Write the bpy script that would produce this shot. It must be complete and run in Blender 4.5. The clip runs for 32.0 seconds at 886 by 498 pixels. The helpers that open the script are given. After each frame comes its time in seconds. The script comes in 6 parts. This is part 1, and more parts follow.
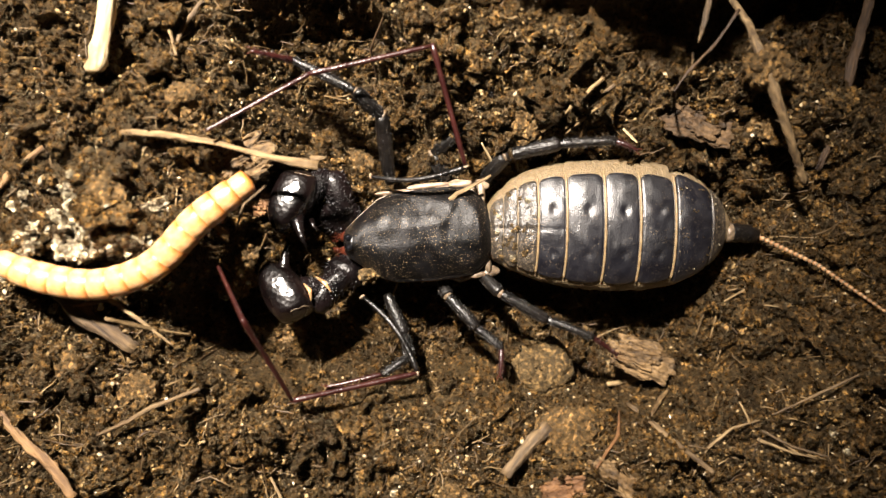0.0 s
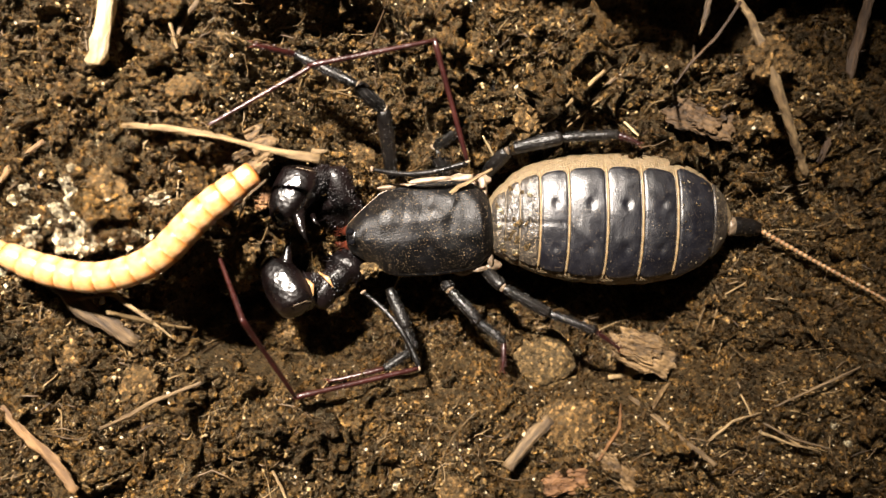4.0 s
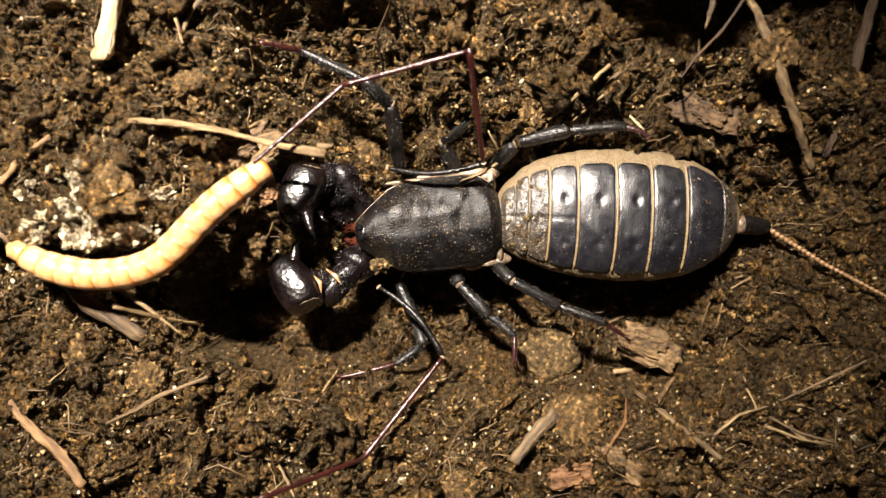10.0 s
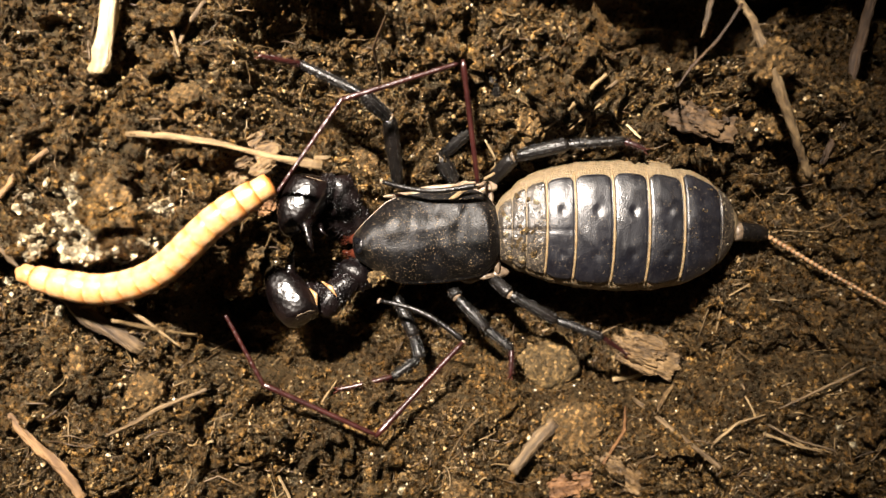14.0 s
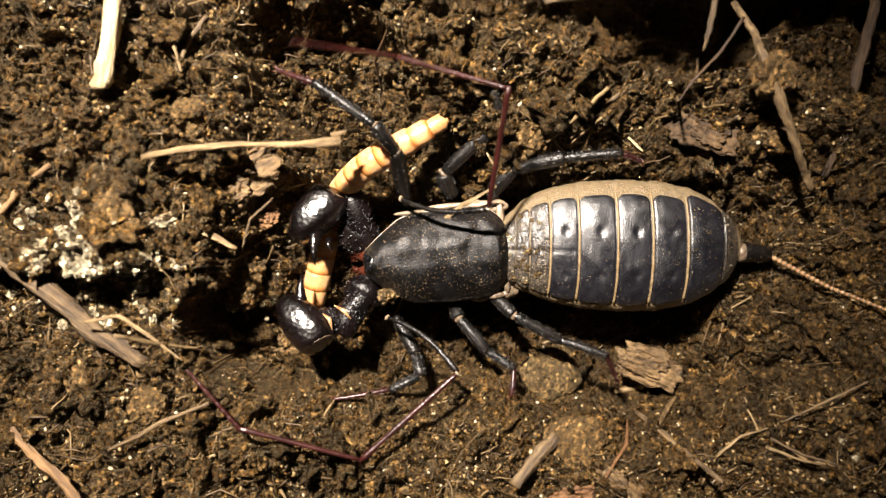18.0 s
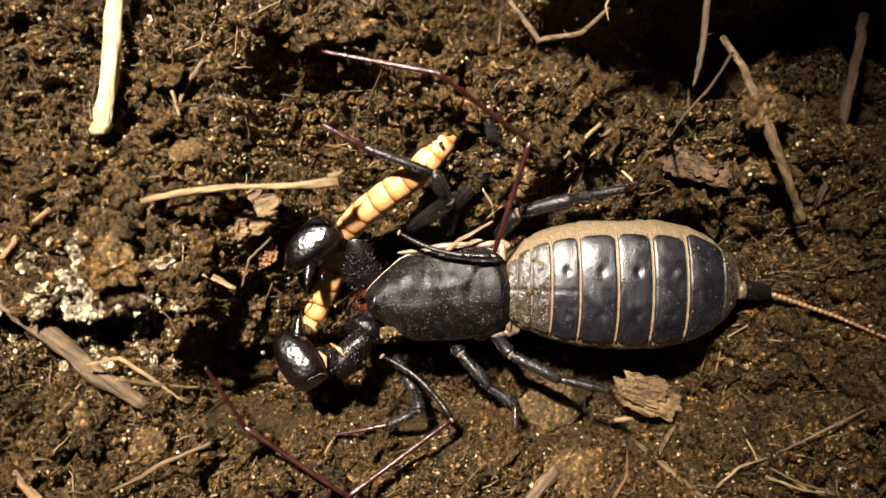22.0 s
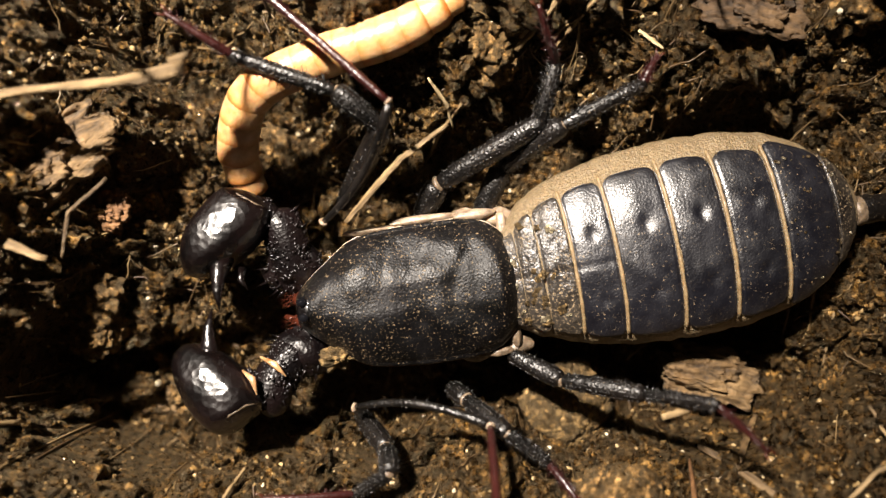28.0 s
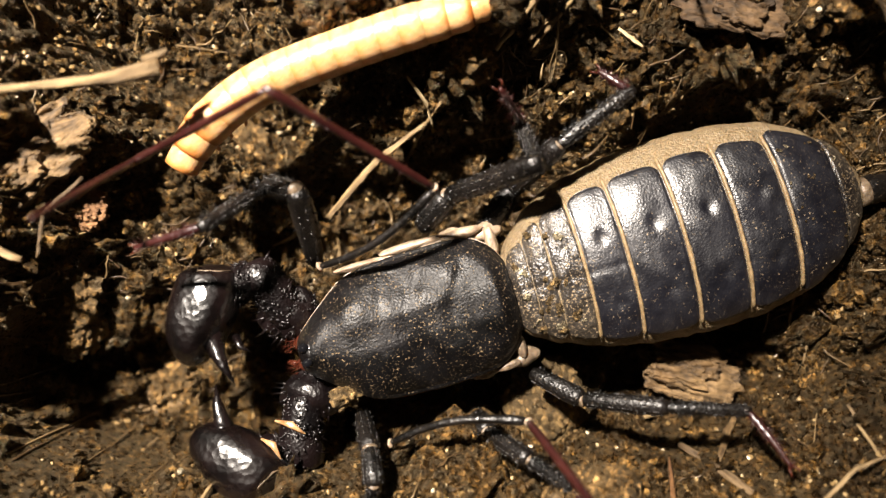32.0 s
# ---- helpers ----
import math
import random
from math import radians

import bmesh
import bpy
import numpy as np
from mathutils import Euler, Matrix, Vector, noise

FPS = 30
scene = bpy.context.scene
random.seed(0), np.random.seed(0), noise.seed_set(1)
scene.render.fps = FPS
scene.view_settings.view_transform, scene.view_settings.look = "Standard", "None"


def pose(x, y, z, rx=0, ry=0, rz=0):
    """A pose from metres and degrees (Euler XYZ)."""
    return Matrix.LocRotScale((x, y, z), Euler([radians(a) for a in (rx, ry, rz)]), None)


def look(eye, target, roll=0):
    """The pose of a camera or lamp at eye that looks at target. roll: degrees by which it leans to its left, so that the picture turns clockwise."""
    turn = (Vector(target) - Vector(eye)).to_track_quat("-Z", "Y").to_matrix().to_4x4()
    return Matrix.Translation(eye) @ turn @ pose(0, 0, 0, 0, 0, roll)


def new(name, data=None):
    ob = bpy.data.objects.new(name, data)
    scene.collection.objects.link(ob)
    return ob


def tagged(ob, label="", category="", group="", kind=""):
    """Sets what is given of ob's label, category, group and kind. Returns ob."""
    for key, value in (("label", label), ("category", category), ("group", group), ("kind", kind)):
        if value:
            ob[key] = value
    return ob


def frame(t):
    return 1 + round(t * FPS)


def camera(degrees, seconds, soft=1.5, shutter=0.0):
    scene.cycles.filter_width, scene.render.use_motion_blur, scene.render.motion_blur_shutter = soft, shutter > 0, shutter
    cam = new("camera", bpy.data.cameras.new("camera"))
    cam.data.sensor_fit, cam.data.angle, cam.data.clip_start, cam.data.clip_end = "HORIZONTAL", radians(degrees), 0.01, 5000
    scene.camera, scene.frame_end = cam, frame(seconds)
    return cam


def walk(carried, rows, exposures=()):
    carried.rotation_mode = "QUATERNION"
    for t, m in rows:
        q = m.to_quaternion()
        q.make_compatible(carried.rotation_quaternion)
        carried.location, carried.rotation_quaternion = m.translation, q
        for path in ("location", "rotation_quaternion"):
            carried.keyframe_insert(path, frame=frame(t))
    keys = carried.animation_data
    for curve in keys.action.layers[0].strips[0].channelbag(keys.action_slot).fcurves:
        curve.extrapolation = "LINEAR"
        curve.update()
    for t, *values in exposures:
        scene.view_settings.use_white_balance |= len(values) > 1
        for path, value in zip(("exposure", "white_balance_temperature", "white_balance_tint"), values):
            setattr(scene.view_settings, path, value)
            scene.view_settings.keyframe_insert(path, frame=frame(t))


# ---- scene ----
# The clip's camera is held over a burrow in dark soil; lengths below are in millimetres and MM turns them into metres.
MM = 0.001
cam = camera(62, 32.0, soft=1.4, shutter=0.5)
PATH = [
    (0, 0.00000, 0.00000, 0.08669, -0.254, -0.185, 0.010),
    (0.5, -0.00031, -0.00002, 0.08665, -0.438, -0.357, 0.035),
    (1, -0.00026, -0.00029, 0.08660, -0.363, -0.350, 0.024),
    (1.5, 0.00003, -0.00021, 0.08660, -0.459, -0.246, -0.031),
    (2, 0.00017, -0.00057, 0.08658, -0.296, -0.276, -0.045),
    (2.5, 0.00024, -0.00041, 0.08661, -0.409, -0.240, -0.046),
    (3, -0.00000, 0.00017, 0.08666, -0.575, -0.300, -0.157),
    (3.5, -0.00024, -0.00010, 0.08669, -0.521, -0.277, -0.115),
    (5.5, -0.00078, -0.00081, 0.08666, -0.483, -0.474, -0.083),
    (6, -0.00097, -0.00064, 0.08674, -0.549, -0.449, -0.013),
    (6.5, -0.00078, -0.00094, 0.08672, -0.437, -0.281, -0.070),
    (7, -0.00068, -0.00102, 0.08681, -0.420, -0.175, -0.058),
    (7.5, -0.00103, -0.00127, 0.08672, -0.375, -0.369, -0.000),
    (8, -0.00086, -0.00161, 0.08674, -0.399, -0.274, -0.045),
    (8.5, -0.00095, -0.00151, 0.08660, -0.513, -0.229, 0.012),
    (9, -0.00069, -0.00114, 0.08668, -0.625, -0.083, -0.070),
    (9.5, -0.00085, -0.00064, 0.08672, -0.790, -0.102, -0.094),
    (10, -0.00066, -0.00075, 0.08673, -0.719, -0.068, -0.198),
    (10.5, -0.00084, -0.00099, 0.08669, -0.595, -0.195, -0.239),
    (11, -0.00096, -0.00128, 0.08676, -0.548, -0.082, -0.343),
    (11.5, -0.00123, -0.00132, 0.08688, -0.554, -0.172, -0.114),
    (12, -0.00113, -0.00052, 0.08675, -0.663, -0.152, -0.075),
    (12.5, -0.00093, -0.00039, 0.08711, -0.563, 0.189, -0.103),
    (13, -0.00073, -0.00045, 0.08697, -0.617, -0.027, -0.366),
    (13.5, -0.00049, -0.00018, 0.08674, -0.553, -0.092, -0.560),
    (14, -0.00036, 0.00051, 0.08681, -0.732, -0.047, -0.610),
    (14.5, -0.00051, 0.00032, 0.08683, -0.693, -0.033, -0.669),
    (16.5, -0.00049, 0.00090, 0.08685, -0.429, -0.001, -0.711),
    (17, -0.00057, 0.00114, 0.08680, -0.523, -0.037, -0.747),
    (17.5, 0.00009, 0.00161, 0.08677, -0.485, 0.297, -0.718),
    (18, -0.00029, 0.00194, 0.08679, -0.610, 0.126, -0.673),
    (18.5, -0.00022, 0.00220, 0.08685, -0.612, 0.196, -0.606),
    (19, -0.00049, 0.00189, 0.08675, -0.512, 0.017, -0.716),
    (19.5, -0.00049, 0.00185, 0.08664, -0.325, -0.026, -0.703),
    (20, -0.00041, 0.00230, 0.08664, -0.386, 0.027, -0.678),
    (20.5, -0.00069, 0.00258, 0.08671, -0.465, -0.001, -0.629),
    (21, -0.00039, 0.00267, 0.08673, -0.401, 0.111, -0.652),
    (21.5, -0.00031, 0.00271, 0.08705, -0.716, -0.049, -0.977),
    (22, -0.00009, 0.00458, 0.08763, 0.499, 0.015, -1.673),
    (22.5, 0.00217, 0.00563, 0.08986, 0.451, -0.295, -3.344),
    (23, 0.00358, 0.00318, 0.09122, 0.895, -0.537, -4.947),
    (23.5, 0.00501, 0.00355, 0.09150, 1.644, -0.976, -6.762),
    (24, 0.00662, 0.00660, 0.09199, 1.426, -0.698, -7.642),
    (24.5, 0.00590, 0.00301, 0.08480, 1.069, -0.144, -7.504),
    (25, 0.00559, -0.00160, 0.07563, 2.478, 0.768, -6.974),
    (25.5, 0.00606, -0.00271, 0.06677, 2.463, 0.703, -7.011),
    (27.5, 0.00574, -0.00178, 0.05683, 2.246, 0.623, -6.971),
    (28, 0.00533, -0.00325, 0.05497, 1.795, 0.910, -6.971),
    (28.5, 0.00486, -0.00236, 0.05491, 1.716, 0.849, -6.847),
    (29, 0.00489, -0.00185, 0.05486, 1.493, 0.756, -6.947),
    (29.5, 0.00508, -0.00164, 0.05489, 1.358, 0.677, -7.009),
    (30, 0.00506, -0.00154, 0.05487, 1.379, 0.436, -6.939),
    (30.5, 0.00524, -0.00170, 0.05490, 1.253, 0.174, -7.021),
    (31, 0.00617, -0.00236, 0.05488, 1.200, 0.391, -7.057),
    (31.5, 0.00671, -0.00307, 0.05482, 1.488, 0.602, -7.081),
    (32, 0.00663, -0.00314, 0.05476, 1.488, 0.525, -7.069),
]
cam.data.dof.use_dof = True
cam.data.dof.aperture_fstop = 18.0
walk(cam, [(t, pose(x, y, z, rx, ry, rz)) for t, x, y, z, rx, ry, rz in PATH], exposures=((0, 0.0), (17, 0.0), (19, -0.14), (24.5, -0.2), (28, -0.22), (29.6, -0.15), (30.4, 0.0), (32, 0.0)))

# ---- light: one hand torch above the bank, and the dim room round it
world = bpy.data.worlds.new("world")
scene.world = world
world.use_nodes = True
world.node_tree.nodes["Background"].inputs[0].default_value = (1.0, 0.86, 0.66, 1)
world.node_tree.nodes["Background"].inputs[1].default_value = 0.012

torch_data = bpy.data.lights.new("torch", "SPOT")
torch_data.energy = 14.0
torch_data.color = (1.0, 0.885, 0.77)
torch_data.shadow_soft_size = 0.007
torch_data.spot_size = radians(44)
torch_data.spot_blend = 1.0
torch = new("torch", torch_data)
torch.matrix_world = look((-0.054, 0.112, 0.192), (-0.022, 0.010, 0))


# ---- materials
def material(name):
    m = bpy.data.materials.new(name)
    m.use_nodes = True
    nt = m.node_tree
    return m, nt, nt.nodes["Principled BSDF"]


def node(nt, kind, **values):
    n = nt.nodes.new(kind)
    for key, v in values.items():
        n.inputs[key.replace("_", " ")].default_value = v
    return n


def noise_tex(nt, scale, detail=6.0, rough=0.6):
    """A noise in object space; scale is in turns a millimetre."""
    co = nt.nodes.new("ShaderNodeTexCoord")
    n = node(nt, "ShaderNodeTexNoise", Scale=scale * 1000, Detail=detail, Roughness=rough)
    nt.links.new(co.outputs["Object"], n.inputs["Vector"])
    return n


def ramp(nt, source, *stops):
    r = nt.nodes.new("ShaderNodeValToRGB")
    r.color_ramp.elements.remove(r.color_ramp.elements[1])
    for n, (at, colour) in enumerate(stops):
        e = r.color_ramp.elements[0] if n == 0 else r.color_ramp.elements.new(at)
        e.position, e.color = at, (*colour, 1)
    nt.links.new(source, r.inputs[0])
    return r


def mixed(nt, a, b, fac, mode="MIX"):
    m = nt.nodes.new("ShaderNodeMix")
    m.data_type, m.blend_type = "RGBA", mode
    for sock, v in ((m.inputs[6], a), (m.inputs[7], b), (m.inputs[0], fac)):
        if hasattr(v, "links"):
            nt.links.new(v, sock)
        else:
            sock.default_value = (*v, 1) if isinstance(v, tuple) else v
    return m.outputs[2]


def bumped(nt, bsdf, source, strength, distance):
    b = node(nt, "ShaderNodeBump", Strength=strength, Distance=distance * MM)
    nt.links.new(source, b.inputs["Height"])
    old = bsdf.inputs["Normal"].links
    if old:
        nt.links.new(old[0].from_socket, b.inputs["Normal"])
    nt.links.new(b.outputs[0], bsdf.inputs["Normal"])


def soil(name, dark, mid, light, per_island=False, gloss=0.5):
    m, nt, b = material(name)
    big, fine = noise_tex(nt, 0.12, 4), noise_tex(nt, 1.6, 10, 0.8)
    tone = ramp(nt, fine.outputs[0], (0.40, dark), (0.5, mid), (0.61, light))
    wide = ramp(nt, big.outputs[0], (0.35, (0.65, 0.62, 0.58)), (0.65, (1.2, 1.2, 1.15)))
    col = mixed(nt, tone.outputs[0], wide.outputs[0], 1.0, "MULTIPLY")
    if per_island:
        geo = nt.nodes.new("ShaderNodeNewGeometry")
        isl = ramp(nt, geo.outputs["Random Per Island"], (0.0, (0.4, 0.36, 0.32)), (0.5, (1.0, 0.97, 0.92)), (0.85, (1.6, 1.5, 1.3)), (0.97, (2.2, 2.1, 1.8)), (1.0, (3.6, 3.5, 3.2)))
        col = mixed(nt, col, isl.outputs[0], 1.0, "MULTIPLY")
    grains = node(nt, "ShaderNodeTexVoronoi", Scale=2300)
    warp = noise_tex(nt, 1.4, 3, 0.6)
    co = nt.nodes.new("ShaderNodeTexCoord")
    nt.links.new(mixed(nt, co.outputs["Object"], warp.outputs[1], 0.0006, "ADD"), grains.inputs["Vector"])
    each = ramp(nt, grains.outputs["Color"], (0.2, (0.45, 0.43, 0.40)), (0.5, (0.95, 0.94, 0.9)), (0.72, (1.8, 1.75, 1.6)), (0.86, (3.6, 3.5, 3.1)))
    col = mixed(nt, col, each.outputs[0], 1.0, "MULTIPLY")
    nt.links.new(col, b.inputs["Base Color"])
    rough = ramp(nt, noise_tex(nt, 1.9, 6, 0.7).outputs[0], (0.40, (gloss - 0.26,) * 3), (0.58, (gloss + 0.25,) * 3))
    nt.links.new(rough.outputs[0], b.inputs["Roughness"])
    dome = ramp(nt, grains.outputs["Distance"], (0.0, (1, 1, 1)), (0.35, (0.7, 0.7, 0.7)), (0.75, (0, 0, 0)))
    bumped(nt, b, dome.outputs[0], 1.0, 0.30)
    b.inputs["Specular IOR Level"].default_value = 1.0
    b.inputs["Specular Tint"].default_value = (1.0, 0.82, 0.54, 1)
    bumped(nt, b, fine.outputs[0], 1.0, 0.8)
    bumped(nt, b, noise_tex(nt, 5.5, 5, 0.8).outputs[0], 1.0, 0.5)
    return m


def woody(name, dark, light, stretch=8.0, gloss=0.6, grain=0.9):
    m, nt, b = material(name)
    co = nt.nodes.new("ShaderNodeTexCoord")
    mp = nt.nodes.new("ShaderNodeMapping")
    mp.inputs["Scale"].default_value = (1000 / stretch, 1000, 1000)
    nt.links.new(co.outputs["Object"], mp.inputs[0])
    n = node(nt, "ShaderNodeTexNoise", Scale=grain * 1.8, Detail=7, Roughness=0.65)
    nt.links.new(mp.outputs[0], n.inputs["Vector"])
    stain = noise_tex(nt, 0.25, 4)
    col = mixed(nt, ramp(nt, n.outputs[0], (0.36, dark), (0.62, light)).outputs[0],
                ramp(nt, stain.outputs[0], (0.35, (0.55, 0.5, 0.44)), (0.6, (1, 1, 1))).outputs[0], 1.0, "MULTIPLY")
    nt.links.new(col, b.inputs["Base Color"])
    b.inputs["Roughness"].default_value = gloss
    bumped(nt, b, n.outputs[0], 1.0, 0.5)
    return m


def chitin(name, colour, tint, rough=0.3, grain=4.0, relief=0.25, dust=0.0, coat=0.0, pit=0.06, gloss=0.6):
    """The hard shell: nearly black, granulated, with a little dust."""
    m, nt, b = material(name)
    wide, fine = noise_tex(nt, 0.25, 4), noise_tex(nt, grain * 2, 3, 0.5)
    col = ramp(nt, wide.outputs[0], (0.35, colour), (0.7, tint)).outputs[0]
    if dust:
        patches = ramp(nt, noise_tex(nt, 0.35, 5, 0.7).outputs[0], (0.38, (0, 0, 0)), (0.62, (1, 1, 1)))
        specks = ramp(nt, noise_tex(nt, 5.0, 4, 0.7).outputs[0], (0.68 - dust * 0.07, (0, 0, 0)), (0.76 - dust * 0.07, (1, 1, 1)))
        specks = ramp(nt, mixed(nt, specks.outputs[0], patches.outputs[0], 0.75, "MULTIPLY"), (0.1, (0, 0, 0)), (0.7, (1, 1, 1)))
        col = mixed(nt, col, (0.26, 0.19, 0.11), specks.outputs[0])
        worn = ramp(nt, noise_tex(nt, 0.5, 4, 0.6).outputs[0], (0.36, (rough * 0.85,) * 3), (0.64, (rough * 1.3,) * 3))
        nt.links.new(mixed(nt, worn.outputs[0], (0.85, 0.85, 0.85), specks.outputs[0]), b.inputs["Roughness"])
    else:
        nt.links.new(ramp(nt, wide.outputs[0], (0.3, (rough * 0.8,) * 3), (0.7, (rough * 1.25,) * 3)).outputs[0], b.inputs["Roughness"])
    nt.links.new(col, b.inputs["Base Color"])
    b.inputs["Specular IOR Level"].default_value = gloss
    b.inputs["Coat Weight"].default_value = coat
    b.inputs["Coat Roughness"].default_value = 0.12
    vor = node(nt, "ShaderNodeTexVoronoi", Scale=grain * 1000)
    co = nt.nodes.new("ShaderNodeTexCoord")
    nt.links.new(co.outputs["Object"], vor.inputs["Vector"])
    bumped(nt, b, vor.outputs[0], relief, pit)
    bumped(nt, b, fine.outputs[0], relief * 0.6, 0.05)
    return m


def flesh(name, dark, light, rough=0.45, scatter=0.25, grain=1.2):
    m, nt, b = material(name)
    n = noise_tex(nt, grain, 5)
    nt.links.new(ramp(nt, n.outputs[0], (0.3, dark), (0.68, light)).outputs[0], b.inputs["Base Color"])
    b.inputs["Roughness"].default_value = rough
    b.inputs["Subsurface Weight"].default_value = scatter
    b.inputs["Subsurface Radius"].default_value = (1.0, 0.5, 0.2)
    b.inputs["Subsurface Scale"].default_value = 0.8 * MM
    bumped(nt, b, noise_tex(nt, 5.0, 3).outputs[0], 0.5, 0.1)
    return m


SOIL = soil("damp_soil", (0.009, 0.0047, 0.0014), (0.027, 0.0146, 0.0046), (0.120, 0.074, 0.030), gloss=0.40)
CRUMB = soil("soil_crumb", (0.009, 0.0049, 0.0014), (0.033, 0.0182, 0.0060), (0.150, 0.094, 0.039), per_island=True, gloss=0.32)
CLOD = soil("packed_soil", (0.04, 0.022, 0.008), (0.14, 0.082, 0.032), (0.34, 0.215, 0.098))
STONE = soil("earthy_stone", (0.04, 0.025, 0.011), (0.125, 0.080, 0.036), (0.28, 0.19, 0.09), gloss=0.6)
CHALK = soil("pale_crust", (0.07, 0.052, 0.028), (0.46, 0.40, 0.29), (0.90, 0.87, 0.76), gloss=0.55)
GRAIN, nt, b = material("sand_grain")
geo = nt.nodes.new("ShaderNodeNewGeometry")
nt.links.new(ramp(nt, geo.outputs["Random Per Island"], (0.0, (0.10, 0.062, 0.024)), (0.6, (0.20, 0.13, 0.055)), (0.92, (0.36, 0.26, 0.13)), (1.0, (0.62, 0.54, 0.40))).outputs[0], b.inputs["Base Color"])
b.inputs["Roughness"].default_value = 0.13
bumped(nt, b, noise_tex(nt, 6, 3).outputs[0], 0.5, 0.1)
STRAW = woody("dry_straw", (0.45, 0.33, 0.17), (0.78, 0.63, 0.38))
TWIG = woody("weathered_twig", (0.04, 0.024, 0.011), (0.19, 0.125, 0.06))
ROOTBARK = woody("tan_root", (0.06, 0.038, 0.017), (0.30, 0.205, 0.10))
DARKBARK = woody("dark_bark", (0.03, 0.018, 0.008), (0.16, 0.095, 0.042), 3.0)
BLADE = woody("old_straw", (0.09, 0.045, 0.016), (0.26, 0.15, 0.06))
ROOT = woody("brown_root", (0.025, 0.013, 0.006), (0.09, 0.05, 0.022))
BARK = woody("rotten_bark", (0.045, 0.027, 0.011), (0.26, 0.165, 0.072), 3.0)
FANGWOOD = woody("orange_wood", (0.10, 0.045, 0.015), (0.26, 0.13, 0.05), 3.0)
STICK = woody("pale_stick", (0.12, 0.078, 0.034), (0.36, 0.25, 0.12))
FIBRE, nt, b = material("root_fibre")
geo = nt.nodes.new("ShaderNodeNewGeometry")
nt.links.new(ramp(nt, geo.outputs["Random Per Island"], (0.0, (0.035, 0.018, 0.007)), (0.7, (0.095, 0.058, 0.024)), (1.0, (0.25, 0.17, 0.08))).outputs[0], b.inputs["Base Color"])
b.inputs["Roughness"].default_value = 0.5
SHELL = chitin("black_carapace", (0.0013, 0.0013, 0.0013), (0.004, 0.0034, 0.004), 0.40, 5.0, 0.6, dust=1.35, gloss=0.25, pit=0.05)
PLATE = chitin("black_back_plate", (0.003, 0.003, 0.005), (0.007, 0.007, 0.011), 0.35, 5.5, 0.5, dust=1.0, gloss=1.0, pit=0.04)
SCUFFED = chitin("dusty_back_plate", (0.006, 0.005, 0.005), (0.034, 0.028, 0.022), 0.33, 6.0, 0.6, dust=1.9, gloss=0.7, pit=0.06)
POLISHED = chitin("polished_claw", (0.0012, 0.0008, 0.0008), (0.005, 0.0016, 0.0014), 0.27, 1.7, 0.5, coat=0.15, pit=0.11, gloss=1.0)
GRANULAR = chitin("granular_claw", (0.0015, 0.0012, 0.0014), (0.005, 0.0022, 0.0022), 0.32, 3.6, 0.5, pit=0.08, gloss=0.4)
LEG = chitin("black_leg", (0.0016, 0.0015, 0.0014), (0.006, 0.0045, 0.0038), 0.32, 4.2, 0.7, dust=0.75, pit=0.07, gloss=0.5)
REDLEG = chitin("dark_red_leg", (0.014, 0.003, 0.003), (0.036, 0.007, 0.005), 0.30, 3.0, 0.5, gloss=0.7)
FANG = chitin("red_jaw", (0.02, 0.005, 0.003), (0.075, 0.017, 0.008), 0.25, 3.0, 0.3)
MEMBRANE = flesh("tan_membrane", (0.115, 0.082, 0.044), (0.255, 0.187, 0.104), 0.43, 0.1, 4.0)
bumped(MEMBRANE.node_tree, MEMBRANE.node_tree.nodes["Principled BSDF"], noise_tex(MEMBRANE.node_tree, 4.5, 3, 0.6).outputs[0], 1.0, 0.28)
SEAM = flesh("cream_seam", (0.15, 0.10, 0.05), (0.27, 0.195, 0.105), 0.42, 0.1, 3.0)
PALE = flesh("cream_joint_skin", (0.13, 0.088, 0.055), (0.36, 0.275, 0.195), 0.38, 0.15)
# a joint skin colour that also serves as the shaded copy of the cream skin
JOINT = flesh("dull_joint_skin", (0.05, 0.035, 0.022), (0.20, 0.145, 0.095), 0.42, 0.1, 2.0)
WORM = flesh("yellow_worm_skin", (0.50, 0.26, 0.10), (0.80, 0.50, 0.255), 0.29, 0.3, 0.8)
nt = WORM.node_tree
b = nt.nodes["Principled BSDF"]
split = nt.nodes.new("ShaderNodeSeparateXYZ")
nt.links.new(nt.nodes.new("ShaderNodeTexCoord").outputs["Object"], split.inputs[0])
size = nt.nodes.new("ShaderNodeMath")
size.operation = "MULTIPLY_ADD"
size.inputs[1].default_value, size.inputs[2].default_value = 1 / (2.84 * MM), 0.5
nt.links.new(split.outputs[0], size.inputs[0])
band = ramp(nt, size.outputs[0], (0.0, (0.50, 0.27, 0.10)), (0.08, (0.62, 0.38, 0.18)), (0.20, (0.97, 0.92, 0.86)), (0.55, (1, 1, 1)), (0.80, (0.90, 0.72, 0.50)), (0.92, (0.66, 0.40, 0.19)), (1.0, (0.50, 0.27, 0.10)))
nt.links.new(mixed(nt, b.inputs["Base Color"].links[0].from_socket, band.outputs[0], 1.0, "MULTIPLY"), b.inputs["Base Color"])
WORMTIP = flesh("brown_worm_head", (0.42, 0.19, 0.065), (0.66, 0.38, 0.16), 0.3, 0.2)
TOOTH = flesh("amber_tooth", (0.20, 0.085, 0.03), (0.46, 0.28, 0.14), 0.3, 0.2)
EYE, nt, b = material("black_eye")
b.inputs["Base Color"].default_value, b.inputs["Roughness"].default_value = (0.004, 0.004, 0.005, 1), 0.07


